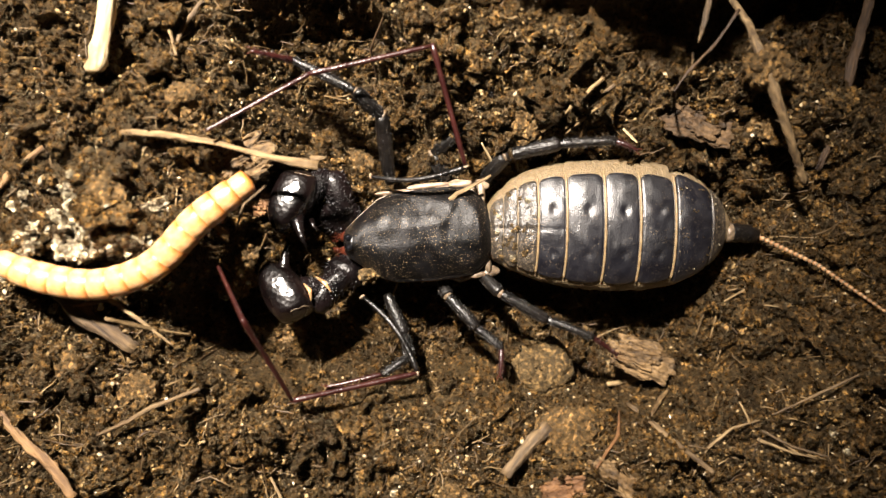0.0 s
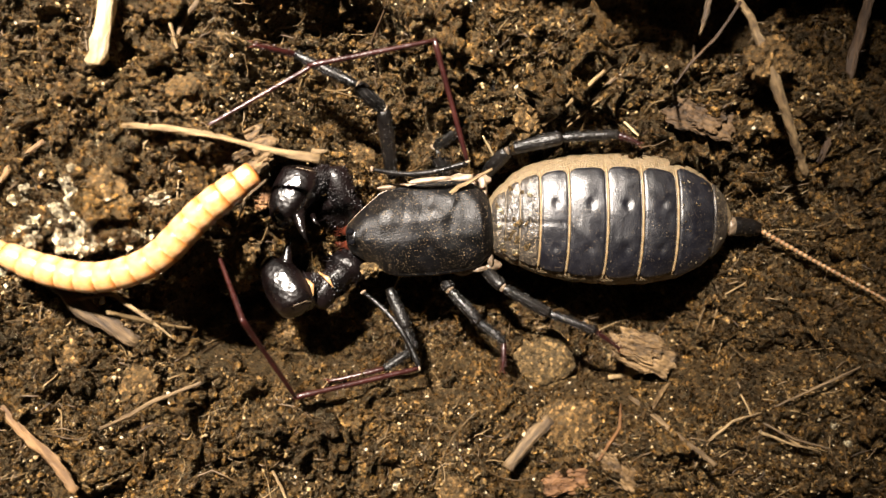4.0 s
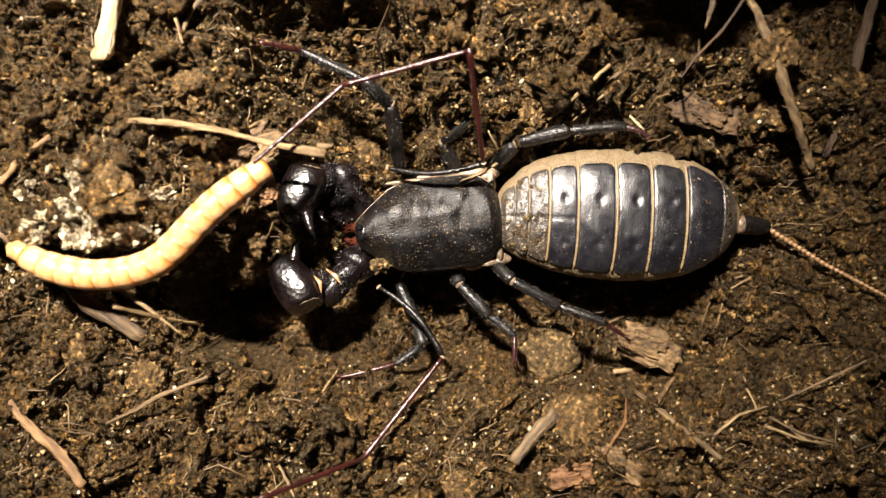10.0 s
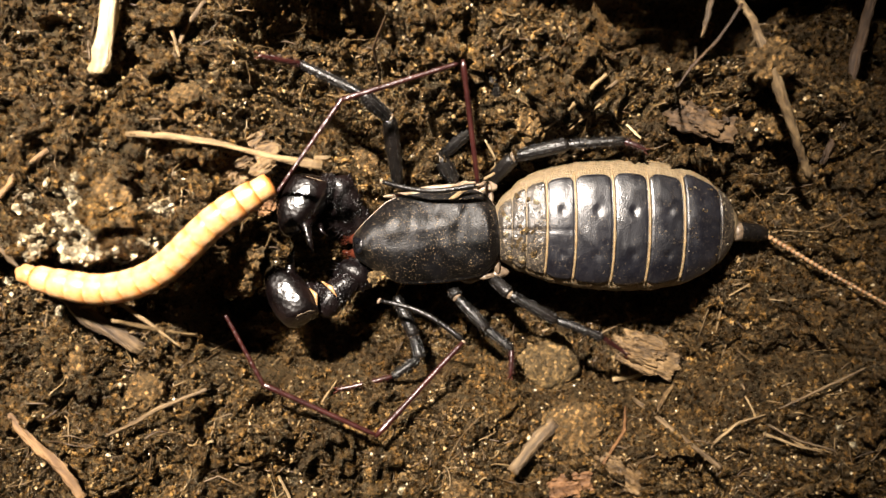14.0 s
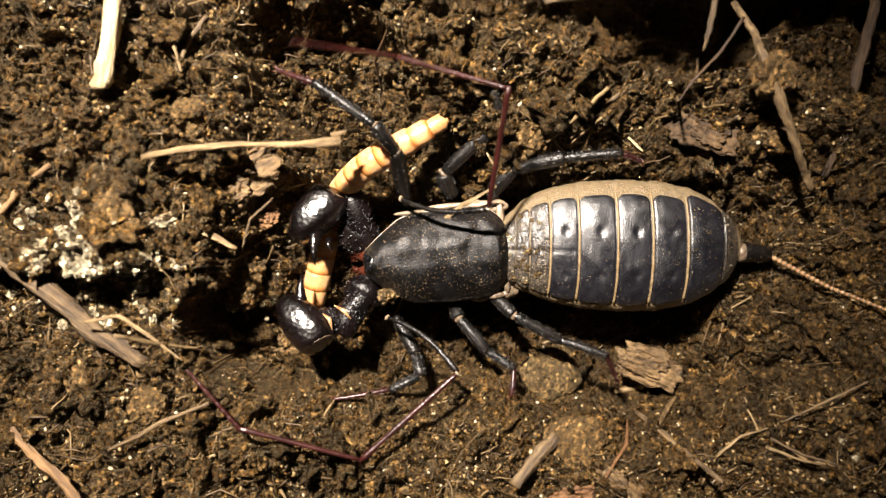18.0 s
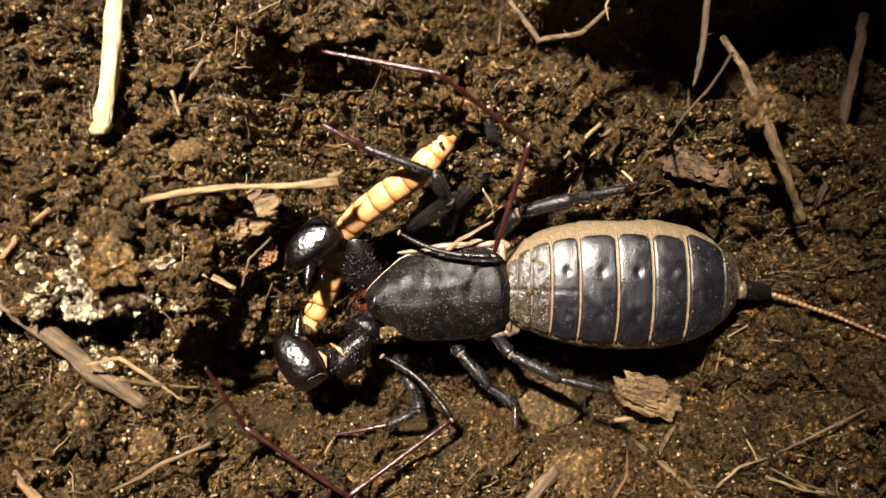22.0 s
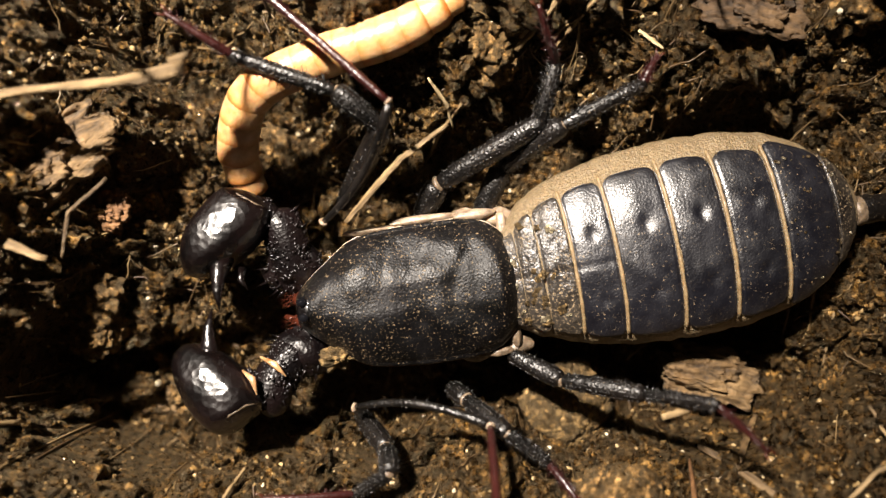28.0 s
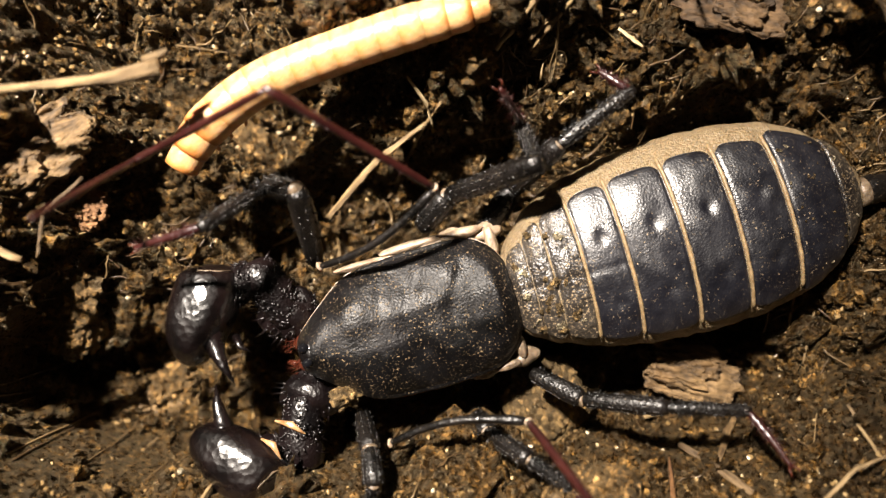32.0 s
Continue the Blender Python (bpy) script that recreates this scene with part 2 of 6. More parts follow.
# ---- mesh tools (all in millimetres)
def mesh_of(name, verts, faces, mat, smooth=True):
    me = bpy.data.meshes.new(name)
    me.from_pydata((np.asarray(verts, float) * MM).tolist(), [], [list(f) for f in faces])
    me.polygons.foreach_set("use_smooth", [smooth] * len(me.polygons))
    me.materials.append(mat)
    me.update()
    return me


def part(name, data, parent, label="", m=None):
    ob = new(name, data)
    ob.parent = parent
    if m is not None:
        ob.matrix_basis = m
    return tagged(ob, label) if label else ob


class Shape:
    """Collects rings, lumps and spikes into one mesh."""

    def __init__(self):
        self.v, self.f = [], []

    def add(self, verts, faces):
        k = len(self.v)
        self.v += [tuple(p) for p in verts]
        self.f += [tuple(i + k for i in f) for f in faces]
        return self

    def loft(self, rings):
        """Joins rings of equal count, and closes both ends."""
        n = len(rings[0])
        v = [p for r in rings for p in r]
        f = [(i * n + j, i * n + (j + 1) % n, (i + 1) * n + (j + 1) % n, (i + 1) * n + j) for i in range(len(rings) - 1) for j in range(n)]
        f += [tuple(range(n))[::-1], tuple(range(len(v) - n, len(v)))]
        return self.add(v, f)

    def tube(self, pts, radii, n=10, wob=0.0, flat=1.0, rng=None):
        pts = [Vector(p) for p in pts]
        rings, up = [], Vector((0.13, 0.21, 1)).normalized()
        for i, p in enumerate(pts):
            d = (pts[min(i + 1, len(pts) - 1)] - pts[max(i - 1, 0)]).normalized()
            a = d.cross(up)
            a = a.normalized() if a.length > 1e-4 else Vector((0, 1, 0))
            c = a.cross(d).normalized()
            ring = []
            for j in range(n):
                w = 2 * math.pi * j / n
                k = radii[i] * (1 + (rng.uniform(-wob, wob) if rng else 0))
                ring.append(p + a * (math.cos(w) * k) + c * (math.sin(w) * k * flat))
            rings.append(ring)
        return self.loft(rings)

    def lump(self, centre, size, rng, rough=0.2, level=2, m=None):
        v, f = ICO[level]
        off = Vector((rng.uniform(-50, 50), rng.uniform(-50, 50), rng.uniform(-50, 50)))
        out = []
        for p in v:
            p = Vector(p)
            q = p * (1 + rough * noise.noise(p * 1.3 + off) * 1.6 + rough * 0.6 * noise.noise(p * 3.1 + off))
            q = Vector((q.x * size[0], q.y * size[1], q.z * size[2]))
            out.append((m @ q if m else q) + Vector(centre))
        return self.add(out, f)

    def spike(self, base, tip, r, n=5):
        base, tip = Vector(base), Vector(tip)
        d = (tip - base).normalized()
        a = d.orthogonal().normalized()
        c = d.cross(a)
        ring = [base + (a * math.cos(2 * math.pi * j / n) + c * math.sin(2 * math.pi * j / n)) * r for j in range(n)]
        return self.add(ring + [tip], [(j, (j + 1) % n, n) for j in range(n)])

    def mesh(self, name, mat, smooth=True):
        return mesh_of(name, self.v, self.f, mat, smooth)


def ico(level):
    bm = bmesh.new()
    bmesh.ops.create_icosphere(bm, subdivisions=level, radius=1.0)
    v = [tuple(p.co) for p in bm.verts]
    f = [tuple(q.index for q in face.verts) for face in bm.faces]
    bm.free()
    return v, f


ICO = {n: ico(n) for n in (1, 2, 3, 4, 5)}


def tri_mesh(name, verts, tris, mat, smooth=True):
    """A large triangle mesh from arrays, in millimetres."""
    me = bpy.data.meshes.new(name)
    me.vertices.add(len(verts))
    me.vertices.foreach_set("co", np.ascontiguousarray(verts * MM, np.float32).ravel())
    me.loops.add(3 * len(tris))
    me.loops.foreach_set("vertex_index", np.ascontiguousarray(tris, np.int32).ravel())
    me.polygons.add(len(tris))
    me.polygons.foreach_set("loop_start", np.arange(0, 3 * len(tris), 3, dtype=np.int32))
    me.polygons.foreach_set("use_smooth", np.full(len(tris), smooth, bool))
    me.materials.append(mat)
    me.update(calc_edges=True)
    me.validate()
    return me


# ---- the ground
def lattice(seed):
    return np.random.default_rng(seed).uniform(-1, 1, (256, 256))


GRIDS = [lattice(s) for s in range(6)]


def soft_noise(x, y, size, k):
    x, y = np.asarray(x, float) / size + 90.3 + 7 * k, np.asarray(y, float) / size + 70.7 + 3 * k
    i, j = np.floor(x).astype(int), np.floor(y).astype(int)
    u, v = x - i, y - j
    u, v = u * u * u * (u * (6 * u - 15) + 10), v * v * v * (v * (6 * v - 15) + 10)
    g = GRIDS[k]
    a, b2, c, d = (g[(i + p) % 256, (j + q) % 256] for p, q in ((0, 0), (1, 0), (0, 1), (1, 1)))
    return (a * (1 - u) + b2 * u) * (1 - v) + (c * (1 - u) + d * u) * v


def step(v):
    v = np.clip(v, 0, 1)
    return v * v * (3 - 2 * v)


def ridged(x, y, size, k):
    return 1 - 2 * np.abs(soft_noise(x, y, size, k))


def granules(x, y, size, k):
    """Rounded lumps packed side by side, of uneven height, as crumbly soil clots together."""
    x, y = np.asarray(x, float) / size + 60.2 + 5 * k, np.asarray(y, float) / size + 80.9 + 9 * k
    i, j = np.floor(x).astype(int), np.floor(y).astype(int)
    best, tall = np.full(x.shape, 9.0), np.zeros(x.shape)
    for p in (-1, 0, 1):
        for q in (-1, 0, 1):
            a, c = (i + p) % 256, (j + q) % 256
            jx, jy, h = GRIDS[k][a, c] * 0.42 + 0.5, GRIDS[(k + 1) % 6][a, c] * 0.42 + 0.5, GRIDS[(k + 2) % 6][a, c]
            d = (i + p + jx - x) ** 2 + (j + q + jy - y) ** 2
            near = d < best
            best, tall = np.where(near, d, best), np.where(near, h, tall)
    return np.sqrt(np.clip(1 - best / 0.62, 0, 1)) * (0.75 + 0.45 * tall) - 0.5


def ground_height(x, y):
    """The soil's height: a burrow under the animal, a bank before its head and a dark hollow behind its back."""
    x, y = np.asarray(x, float), np.asarray(y, float)
    wob = 2.0 * soft_noise(x, y, 7.0, 3) + 1.2 * soft_noise(x, y, 3.0, 4)
    left = np.maximum(np.interp(y, (-18, -14, -9, -6, -2.5, 3, 10), (-20, -25.5, -27.2, -26.6, -22.8, -20.8, -19.0)) - x, 0) * 3.2
    right = np.maximum(x - 31, 0) * 0.8
    deep = 1.6 + 2.2 * step((x - 8) / 6) * step((38 - x) / 6)
    d = np.hypot(left + right, y + 1.0) + 0.6 * wob
    pit = np.where(y > -1, np.interp(d, (0, 8, 11.5, 17, 25), (-18.5, -15.0, -9.0, -5.0, 0)), np.interp(d - deep, (0, 13.6, 15.4, 17.5, 20, 45), (-18.5, -18.0, -8.0, -3.0, -1.0, -5.0)))
    pit = np.maximum(pit, np.interp(x, (33, 37, 41, 48, 56), (-19.0, -12.0, -10.0, -7.5, -3.0)))
    trough = np.hypot((x + 12 + 0.45 * (y - 20)) / 10.0, (y - 20) / 12.0) + 0.10 * wob
    pit = pit - 8.5 * step((1.15 - trough) / 0.4)
    pit = np.maximum(pit, np.interp(x, (-30, -21, -14, -9), (-10.5, -12.0, -14.5, -19.0)) - 7.0 * step((-4 - y) / 4) + 0.4 * wob)
    bank = 1.6 * step((-24 - x) / 6.0) * step((18 - y) / 16)
    e = np.minimum(np.hypot((x - 26) / 40, (y - 43) / 17.0), np.hypot((x - 33) / 21, (y - 43) / 22.5)) + 0.05 * wob
    hollow = -27.0 * step((1.08 - e) / 0.32)
    e2 = np.hypot((x - 57) / 25, (y - 37) / 22.0) + 0.06 * wob
    hollow = np.minimum(hollow, -17.0 * step((1.1 - e2) / 0.4))
    # added rise outside the view, there only to keep torchlight out of the hollow
    shade_wall = 38.0 * step((y - 36 + 1.0 * wob) / 6.0) * step((x - 8) / 16.0)
    coarse = 0.85 + 0.5 * step((-8 - x) / 22) + 0.55 * step((y - 8) / 14)
    qx, qy = x + 0.9 * soft_noise(x, y, 1.8, 3), y + 0.9 * soft_noise(x, y, 1.8, 5)
    rough = 1.1 * soft_noise(x, y, 11, 0) + 1.0 * soft_noise(x, y, 5, 1) + 0.30 * ridged(x, y, 1.0, 5) + 0.25 * soft_noise(x, y, 0.6, 4)
    rough += coarse * (1.8 * granules(qx, qy, 4.6, 1) + 1.5 * granules(qx, qy, 2.3, 2) + 0.7 * granules(qx, qy, 1.15, 3))
    for mx, my in ((14.1, -16.3), (27.0, -15.0)):
        pit = np.maximum(pit, -13.0 - 0.9 * (0.6 * (x - mx) ** 2 + (y - my) ** 2))
    far = np.maximum(np.hypot(x, y) - 80, 0)
    return np.minimum(pit, hollow) + bank * (pit > -6) + shade_wall + rough - 0.5 + far * 0.02


def seat(x, y):
    return float(ground_height(x, y))


def ground():
    inner = np.arange(-64, 66.01, 0.24)
    outer = 66 + 0.4 * (1.14 ** np.arange(1, 56) - 1) / 0.14
    xs = np.concatenate([-outer[::-1] + 2, inner, outer])
    ys = np.concatenate([-outer[::-1] + 24, np.arange(-42, 54.01, 0.24), outer - 12])
    gx, gy = np.meshgrid(xs, ys, indexing="ij")
    jit = np.random.default_rng(3).uniform(-0.1, 0.1, (2, *gx.shape)) * (np.hypot(gx, gy) < 90)
    gx, gy = gx + jit[0], gy + jit[1]
    v = np.stack([gx, gy, ground_height(gx, gy)], -1).reshape(-1, 3)
    n, m2 = gx.shape
    idx = np.arange(n * m2).reshape(n, m2)
    a, b2, c, d = idx[:-1, :-1].ravel(), idx[1:, :-1].ravel(), idx[1:, 1:].ravel(), idx[:-1, 1:].ravel()
    ob = new("ground", tri_mesh("ground", v, np.concatenate([np.stack([a, b2, c], 1), np.stack([a, c, d], 1)]), SOIL))
    tagged(ob, "damp dark brown crumbly soil with a dug burrow", "soil", kind="structure")


def turns(rng, n):
    q = rng.normal(size=(n, 4))
    q /= np.linalg.norm(q, axis=1, keepdims=True)
    w, x, y, z = q.T
    return np.stack([np.stack([1 - 2 * (y * y + z * z), 2 * (x * y - z * w), 2 * (x * z + y * w)], -1),
                     np.stack([2 * (x * y + z * w), 1 - 2 * (x * x + z * z), 2 * (y * z - x * w)], -1),
                     np.stack([2 * (x * z - y * w), 2 * (y * z + x * w), 1 - 2 * (x * x + y * y)], -1)], 1)


def scattered(name, seed, count, low, high, level, rough, mat, sink, label, category, skew=2.4, keep=None, flat=0.4, smooth=True):
    """Strews many small lumps over the soil as one thing that nobody could count."""
    rng = np.random.default_rng(seed)
    base, faces = (np.array(a) for a in ICO[level])
    shapes = []
    for k in range(16):
        off = Vector(rng.uniform(-40, 40, 3))
        r = np.array([1 + rough * 1.7 * noise.noise(Vector(p) * 1.2 + off) + rough * noise.noise(Vector(p) * 2.9 + off) + 0.6 * rough * noise.noise(Vector(p) * 6.3 + off) for p in base])
        shapes.append(base * r[:, None] * rng.uniform(1 - flat, 1 + flat, 3))
    x, y = rng.uniform(-62, 64, count), rng.uniform(-40, 50, count)
    if keep:
        ok = rng.uniform(size=count) < keep(x, y)
        x, y = x[ok], y[ok]
    n = len(x)
    size = low + (high - low) * rng.uniform(size=n) ** skew
    pick, rot = rng.integers(0, 16, n), turns(rng, n)
    v = np.einsum("nij,nkj->nki", rot, np.array(shapes)[pick]) * size[:, None, None]
    v += np.stack([x, y, ground_height(x, y) + size * sink], -1)[:, None]
    t = (faces[None] + (np.arange(n) * len(base))[:, None, None]).reshape(-1, 3)
    tagged(new(name, tri_mesh(name, v.reshape(-1, 3), t, mat, smooth)), label, category, kind="stuff")


def clumpy(x, y):
    return 0.25 + 0.75 * step(soft_noise(x, y, 9, 1) * 0.9 + 0.5)


def fibres(name, seed, count, low, high, thick, mat, label):
    rng = np.random.default_rng(seed)
    vs, ts, base = [], [], 0
    for k in range(count):
        x, y, a, n = rng.uniform(-60, 62), rng.uniform(-38, 46), rng.uniform(0, 2 * math.pi), 7
        length, bend, r = low + (high - low) * rng.uniform() ** 2, rng.normal(0, 0.16), thick * rng.uniform(0.5, 1.5)
        if rng.uniform() < 0.45:
            a = rng.normal(0.55, 0.35)
        px, py, line = x, y, []
        for i in range(n):
            line.append((px, py))
            a += bend + rng.normal(0, 0.12)
            px, py = px + math.cos(a) * length / n, py + math.sin(a) * length / n
        line = np.array(line)
        z = ground_height(line[:, 0], line[:, 1])
        z = np.maximum(z, np.convolve(np.pad(z, 1, mode="edge"), np.ones(3) / 3, "valid")) + r + rng.uniform(0.0, 0.7)
        d = np.gradient(line, axis=0)
        side = np.stack([-d[:, 1], d[:, 0]], 1) / np.linalg.norm(d, axis=1)[:, None]
        w = r * np.linspace(1, 0.35, n)
        for c, s in ((1, 0), (0, 1), (-1, 0), (0, -1)):
            vs.append(np.column_stack([line + side * (c * w)[:, None], z + s * w]))
        for q in range(4):
            o, p = base + q * n, base + ((q + 1) % 4) * n
            for i in range(n - 1):
                ts += [(o + i, p + i, p + i + 1), (o + i, p + i + 1, o + i + 1)]
        base += 4 * n
    tagged(new(name, tri_mesh(name, np.concatenate(vs), np.array(ts), mat)), label, "rootlets", kind="stuff")


# ---- loose things on the soil
GROUPS = {"root": "roots and rootlets in the soil", "twig": "twigs lying on the soil", "bark": "flakes of bark", "pebble": "pebbles in the soil", "clod": "clods of soil", "splinter": "splinters on the bank", "straw": "bits of straw"}


def stem(name, pts, radii, mat, label, category, lift=0.0, seed=1, n=10, flat=1.0, twigs=0, rests=True, steps=6, wob=0.2):
    """A stick, straw or root: a knobbly tube through points (x, y or x, y, z); it lies on the soil where no z is given."""
    rng = random.Random(seed)
    full, rad = [], []
    for i in range(len(pts) - 1):
        for s in range(steps):
            t = s / steps
            full.append([pts[i][k] * (1 - t) + pts[i + 1][k] * t for k in range(len(pts[i]))])
            rad.append(radii[i] * (1 - t) + radii[i + 1] * t)
    full.append(list(pts[-1]))
    rad.append(radii[-1])
    line = []
    for p, r in zip(full, rad):
        z = p[2] if len(p) > 2 else seat(p[0], p[1]) + r * 0.6 + lift
        line.append(Vector((p[0] + rng.uniform(-wob, wob) * r, p[1] + rng.uniform(-wob, wob) * r, z)))
    if len(pts[0]) == 2:
        zs = [p.z for p in line]
        a, b2 = zs[0], zs[-1]
        straight = [a + (b2 - a) * i / (len(zs) - 1) for i in range(len(zs))]
        over = max(0.0, sorted(z - s for z, s in zip(zs, straight))[int(len(zs) * 0.7)])
        for p, s in zip(line, straight):
            p.z = s + over
    base = line[0].copy()
    ax = (line[-1] - base).normalized()
    m = ax.to_track_quat("X", "Z").to_matrix().to_4x4()
    m.translation = base
    inv = m.inverted()
    s = Shape().tube([inv @ p for p in line], rad, n, wob, flat, rng)
    ob = new(name, s.mesh(name, mat))
    for k in range(twigs):
        i = rng.randrange(1, len(line) - 1)
        d = Vector((rng.uniform(-1, 1), rng.uniform(-1, 1), rng.uniform(-0.1, 0.5))) * rad[i] * rng.uniform(1.5, 5)
        p = inv @ line[i]
        side = Shape().tube([p, p + d * 0.35 + Vector((0, 0, 0.12)), p + d * 0.7 + Vector((0.1, 0, 0.1)), p + d], [rad[i] * 0.25, rad[i] * 0.18, rad[i] * 0.12, rad[i] * 0.05], 5)
        part("side_rootlet", side.mesh("side_rootlet", mat), ob)
    m.translation = base * MM
    ob.matrix_world = m
    return tagged(ob, label, category, GROUPS.get(category, ""))


def rock(name, x, y, size, mat, label, category, seed, rough=0.22, turn=0.0, sink=0.35, level=4):
    rng = random.Random(seed)
    s = Shape().lump((0, 0, 0), size, rng, rough, level)
    ob = new(name, s.mesh(name, mat))
    ob.matrix_world = pose(x * MM, y * MM, (seat(x, y) + size[2] * (1 - 2 * sink)) * MM, 0, 0, turn)
    return tagged(ob, label, category, GROUPS.get(category, ""))


def bark_layer(size, seed, mat, shift):
    """One ragged layer of bark or rotten wood, split along its grain."""
    off = Vector((seed * 1.3, seed * 2.1, 0))
    v = []
    for p in ICO[5][0]:
        px, py, pz = (math.copysign(abs(q) ** 0.6, q) for q in p)
        a = math.atan2(py, px)
        rim = 1 + 0.34 * noise.noise(Vector((math.cos(a) * 2.0, math.sin(a) * 2.0, 0)) + off) + 0.20 * noise.noise(Vector((math.cos(a) * 6, math.sin(a) * 6, 4)) + off)
        gx, gy = px * size[0] * rim, py * size[1] * rim
        split = abs(noise.noise(Vector((gx * 0.25, gy * 1.5, pz)) + off))
        h = pz * size[2] * (0.75 + 0.5 * noise.noise(Vector((gx * 0.5, gy * 0.5, 7)) + off)) - (0.6 * size[2] * max(0, 0.22 - split) / 0.22 if pz > 0 else 0)
        h += 0.18 * noise.noise(Vector((gx, gy * 2, h)) * 1.1 + off) + 0.12 * noise.noise(Vector((gx, gy, h)) * 2.6) + 0.06 * noise.noise(Vector((gx, gy, h)) * 6)
        v.append((gx + shift[0], gy + shift[1], h + shift[2]))
    return mesh_of("bark_layer", v, ICO[5][1], mat)


def slab(name, x, y, size, mat, label, category, seed, turn, layers=5, tilt=(0, 0), lift=0.0):
    """A flake of bark or rotten wood: ragged layers on one another."""
    rng = random.Random(seed)
    ob = new(name, bark_layer((size[0], size[1], size[2] * 0.7), seed, mat, (0, 0, -size[2] * 0.25)))
    for k in range(3):
        g = rng.uniform(0.3, 0.6)
        shift = (rng.uniform(-0.35, 0.35) * size[0], rng.uniform(-0.35, 0.35) * size[1], size[2] * (0.3 + 0.12 * k))
        part("bark_layer", bark_layer((size[0] * g, size[1] * g, size[2] * 0.4), seed + 11 * k + 3, mat, shift), ob)
    ob.matrix_world = pose(x * MM, y * MM, (seat(x, y) + size[2] * 0.5 + lift) * MM, tilt[0], tilt[1], turn)
    return tagged(ob, label, category, GROUPS.get(category, ""))


def crumbled(name, x, y, radius, count, size, mat, label, seed, tall=0.5, z=None):
    """A clod: one lump, broken up into crumbs all over its skin."""
    off = Vector((seed * 1.7, seed * 0.9, 0))
    v = []
    for p in ICO[5][0]:
        p = Vector(p)
        q = p * radius
        r = 1 + 0.28 * noise.noise(p * 1.5 + off)
        cell = noise.voronoi(q / (size * 1.2) + off)[0]
        r += (0.5 - cell[0]) * 1.5 * size / radius + 0.4 * size / radius * noise.noise(q * 2.2 + off) + 0.25 * size / radius * noise.noise(q * 4.5 + off)
        v.append((q.x * r, q.y * r, q.z * r * tall))
    ob = new(name, mesh_of(name, v, ICO[5][1], mat))
    rng = random.Random(seed)
    for k in range(16):
        a, g = rng.uniform(0, 2 * math.pi), rng.uniform(0.25, 0.95)
        p = Vector((math.cos(a) * g, math.sin(a) * g, math.sqrt(1 - g * g) * tall)) * radius
        w = size * rng.uniform(0.35, 0.9)
        part("crumb", Shape().lump(p, (w, w * 0.8, w * 0.6), rng, 0.6, 3).mesh("crumb", mat), ob)
    ob.matrix_world = pose(x * MM, y * MM, (seat(x, y) + radius * tall * 0.15 if z is None else z) * MM)
    return tagged(ob, label, "clod", GROUPS["clod"])


# ---- the whip scorpion
ROOT_Z = -7.0


def profile(table, x):
    return float(np.interp(x, [p[0] for p in table], [p[1] for p in table]))


HALF = ((-0.4, 2.6), (0.8, 4.3), (3, 6.0), (6, 7.3), (10, 8.2), (15, 8.6), (20, 8.45), (24, 7.7), (27, 6.2), (29, 4.4), (30.2, 2.9), (31.0, 1.4))
DEEP = ((-0.4, 1.8), (0.8, 2.9), (3, 3.6), (6, 4.2), (12, 4.7), (20, 4.6), (25, 4.0), (28, 3.1), (30, 2.1), (31.0, 1.1))
PLATES = ((0.2, 1.87), (1.93, 3.57), (3.62, 5.95), (6.15, 9.40), (9.67, 14.08), (14.40, 18.44), (18.76, 22.88), (23.20, 27.97), (28.0, 30.0))


def on_abdomen(x, a, out=0.0):
    """A point of the hind body: a is the angle from straight up, towards +y."""
    w, h = profile(HALF, x) + out, profile(DEEP, x) + out
    sy, cz = math.sin(a), math.cos(a)
    return Vector((x, 0.75 * min(1.0, max(0.0, x / 4)) + w * math.copysign(abs(sy) ** 0.92, sy), -1.4 + h * math.copysign(abs(cz) ** 0.9, cz)))


def abdomen_mesh():
    s, n, rings = Shape(), 64, []
    seams = [(a[1] + b2[0]) / 2 for a, b2 in zip(PLATES, PLATES[1:])]
    for x in np.linspace(-0.4, 31.0, 110):
        dent = -0.28 * sum(math.exp(-((x - c) / 0.35) ** 2) for c in seams)
        rings.append([on_abdomen(x, 2 * math.pi * j / n, -0.1 + dent * (0.35 + 0.65 * max(0, -math.cos(2 * math.pi * j / n))) + 0.1 * noise.noise(Vector((x * 1.2, j * 0.5, 3)))) for j in range(n)])
    return s.loft(rings).mesh("abdomen", MEMBRANE)


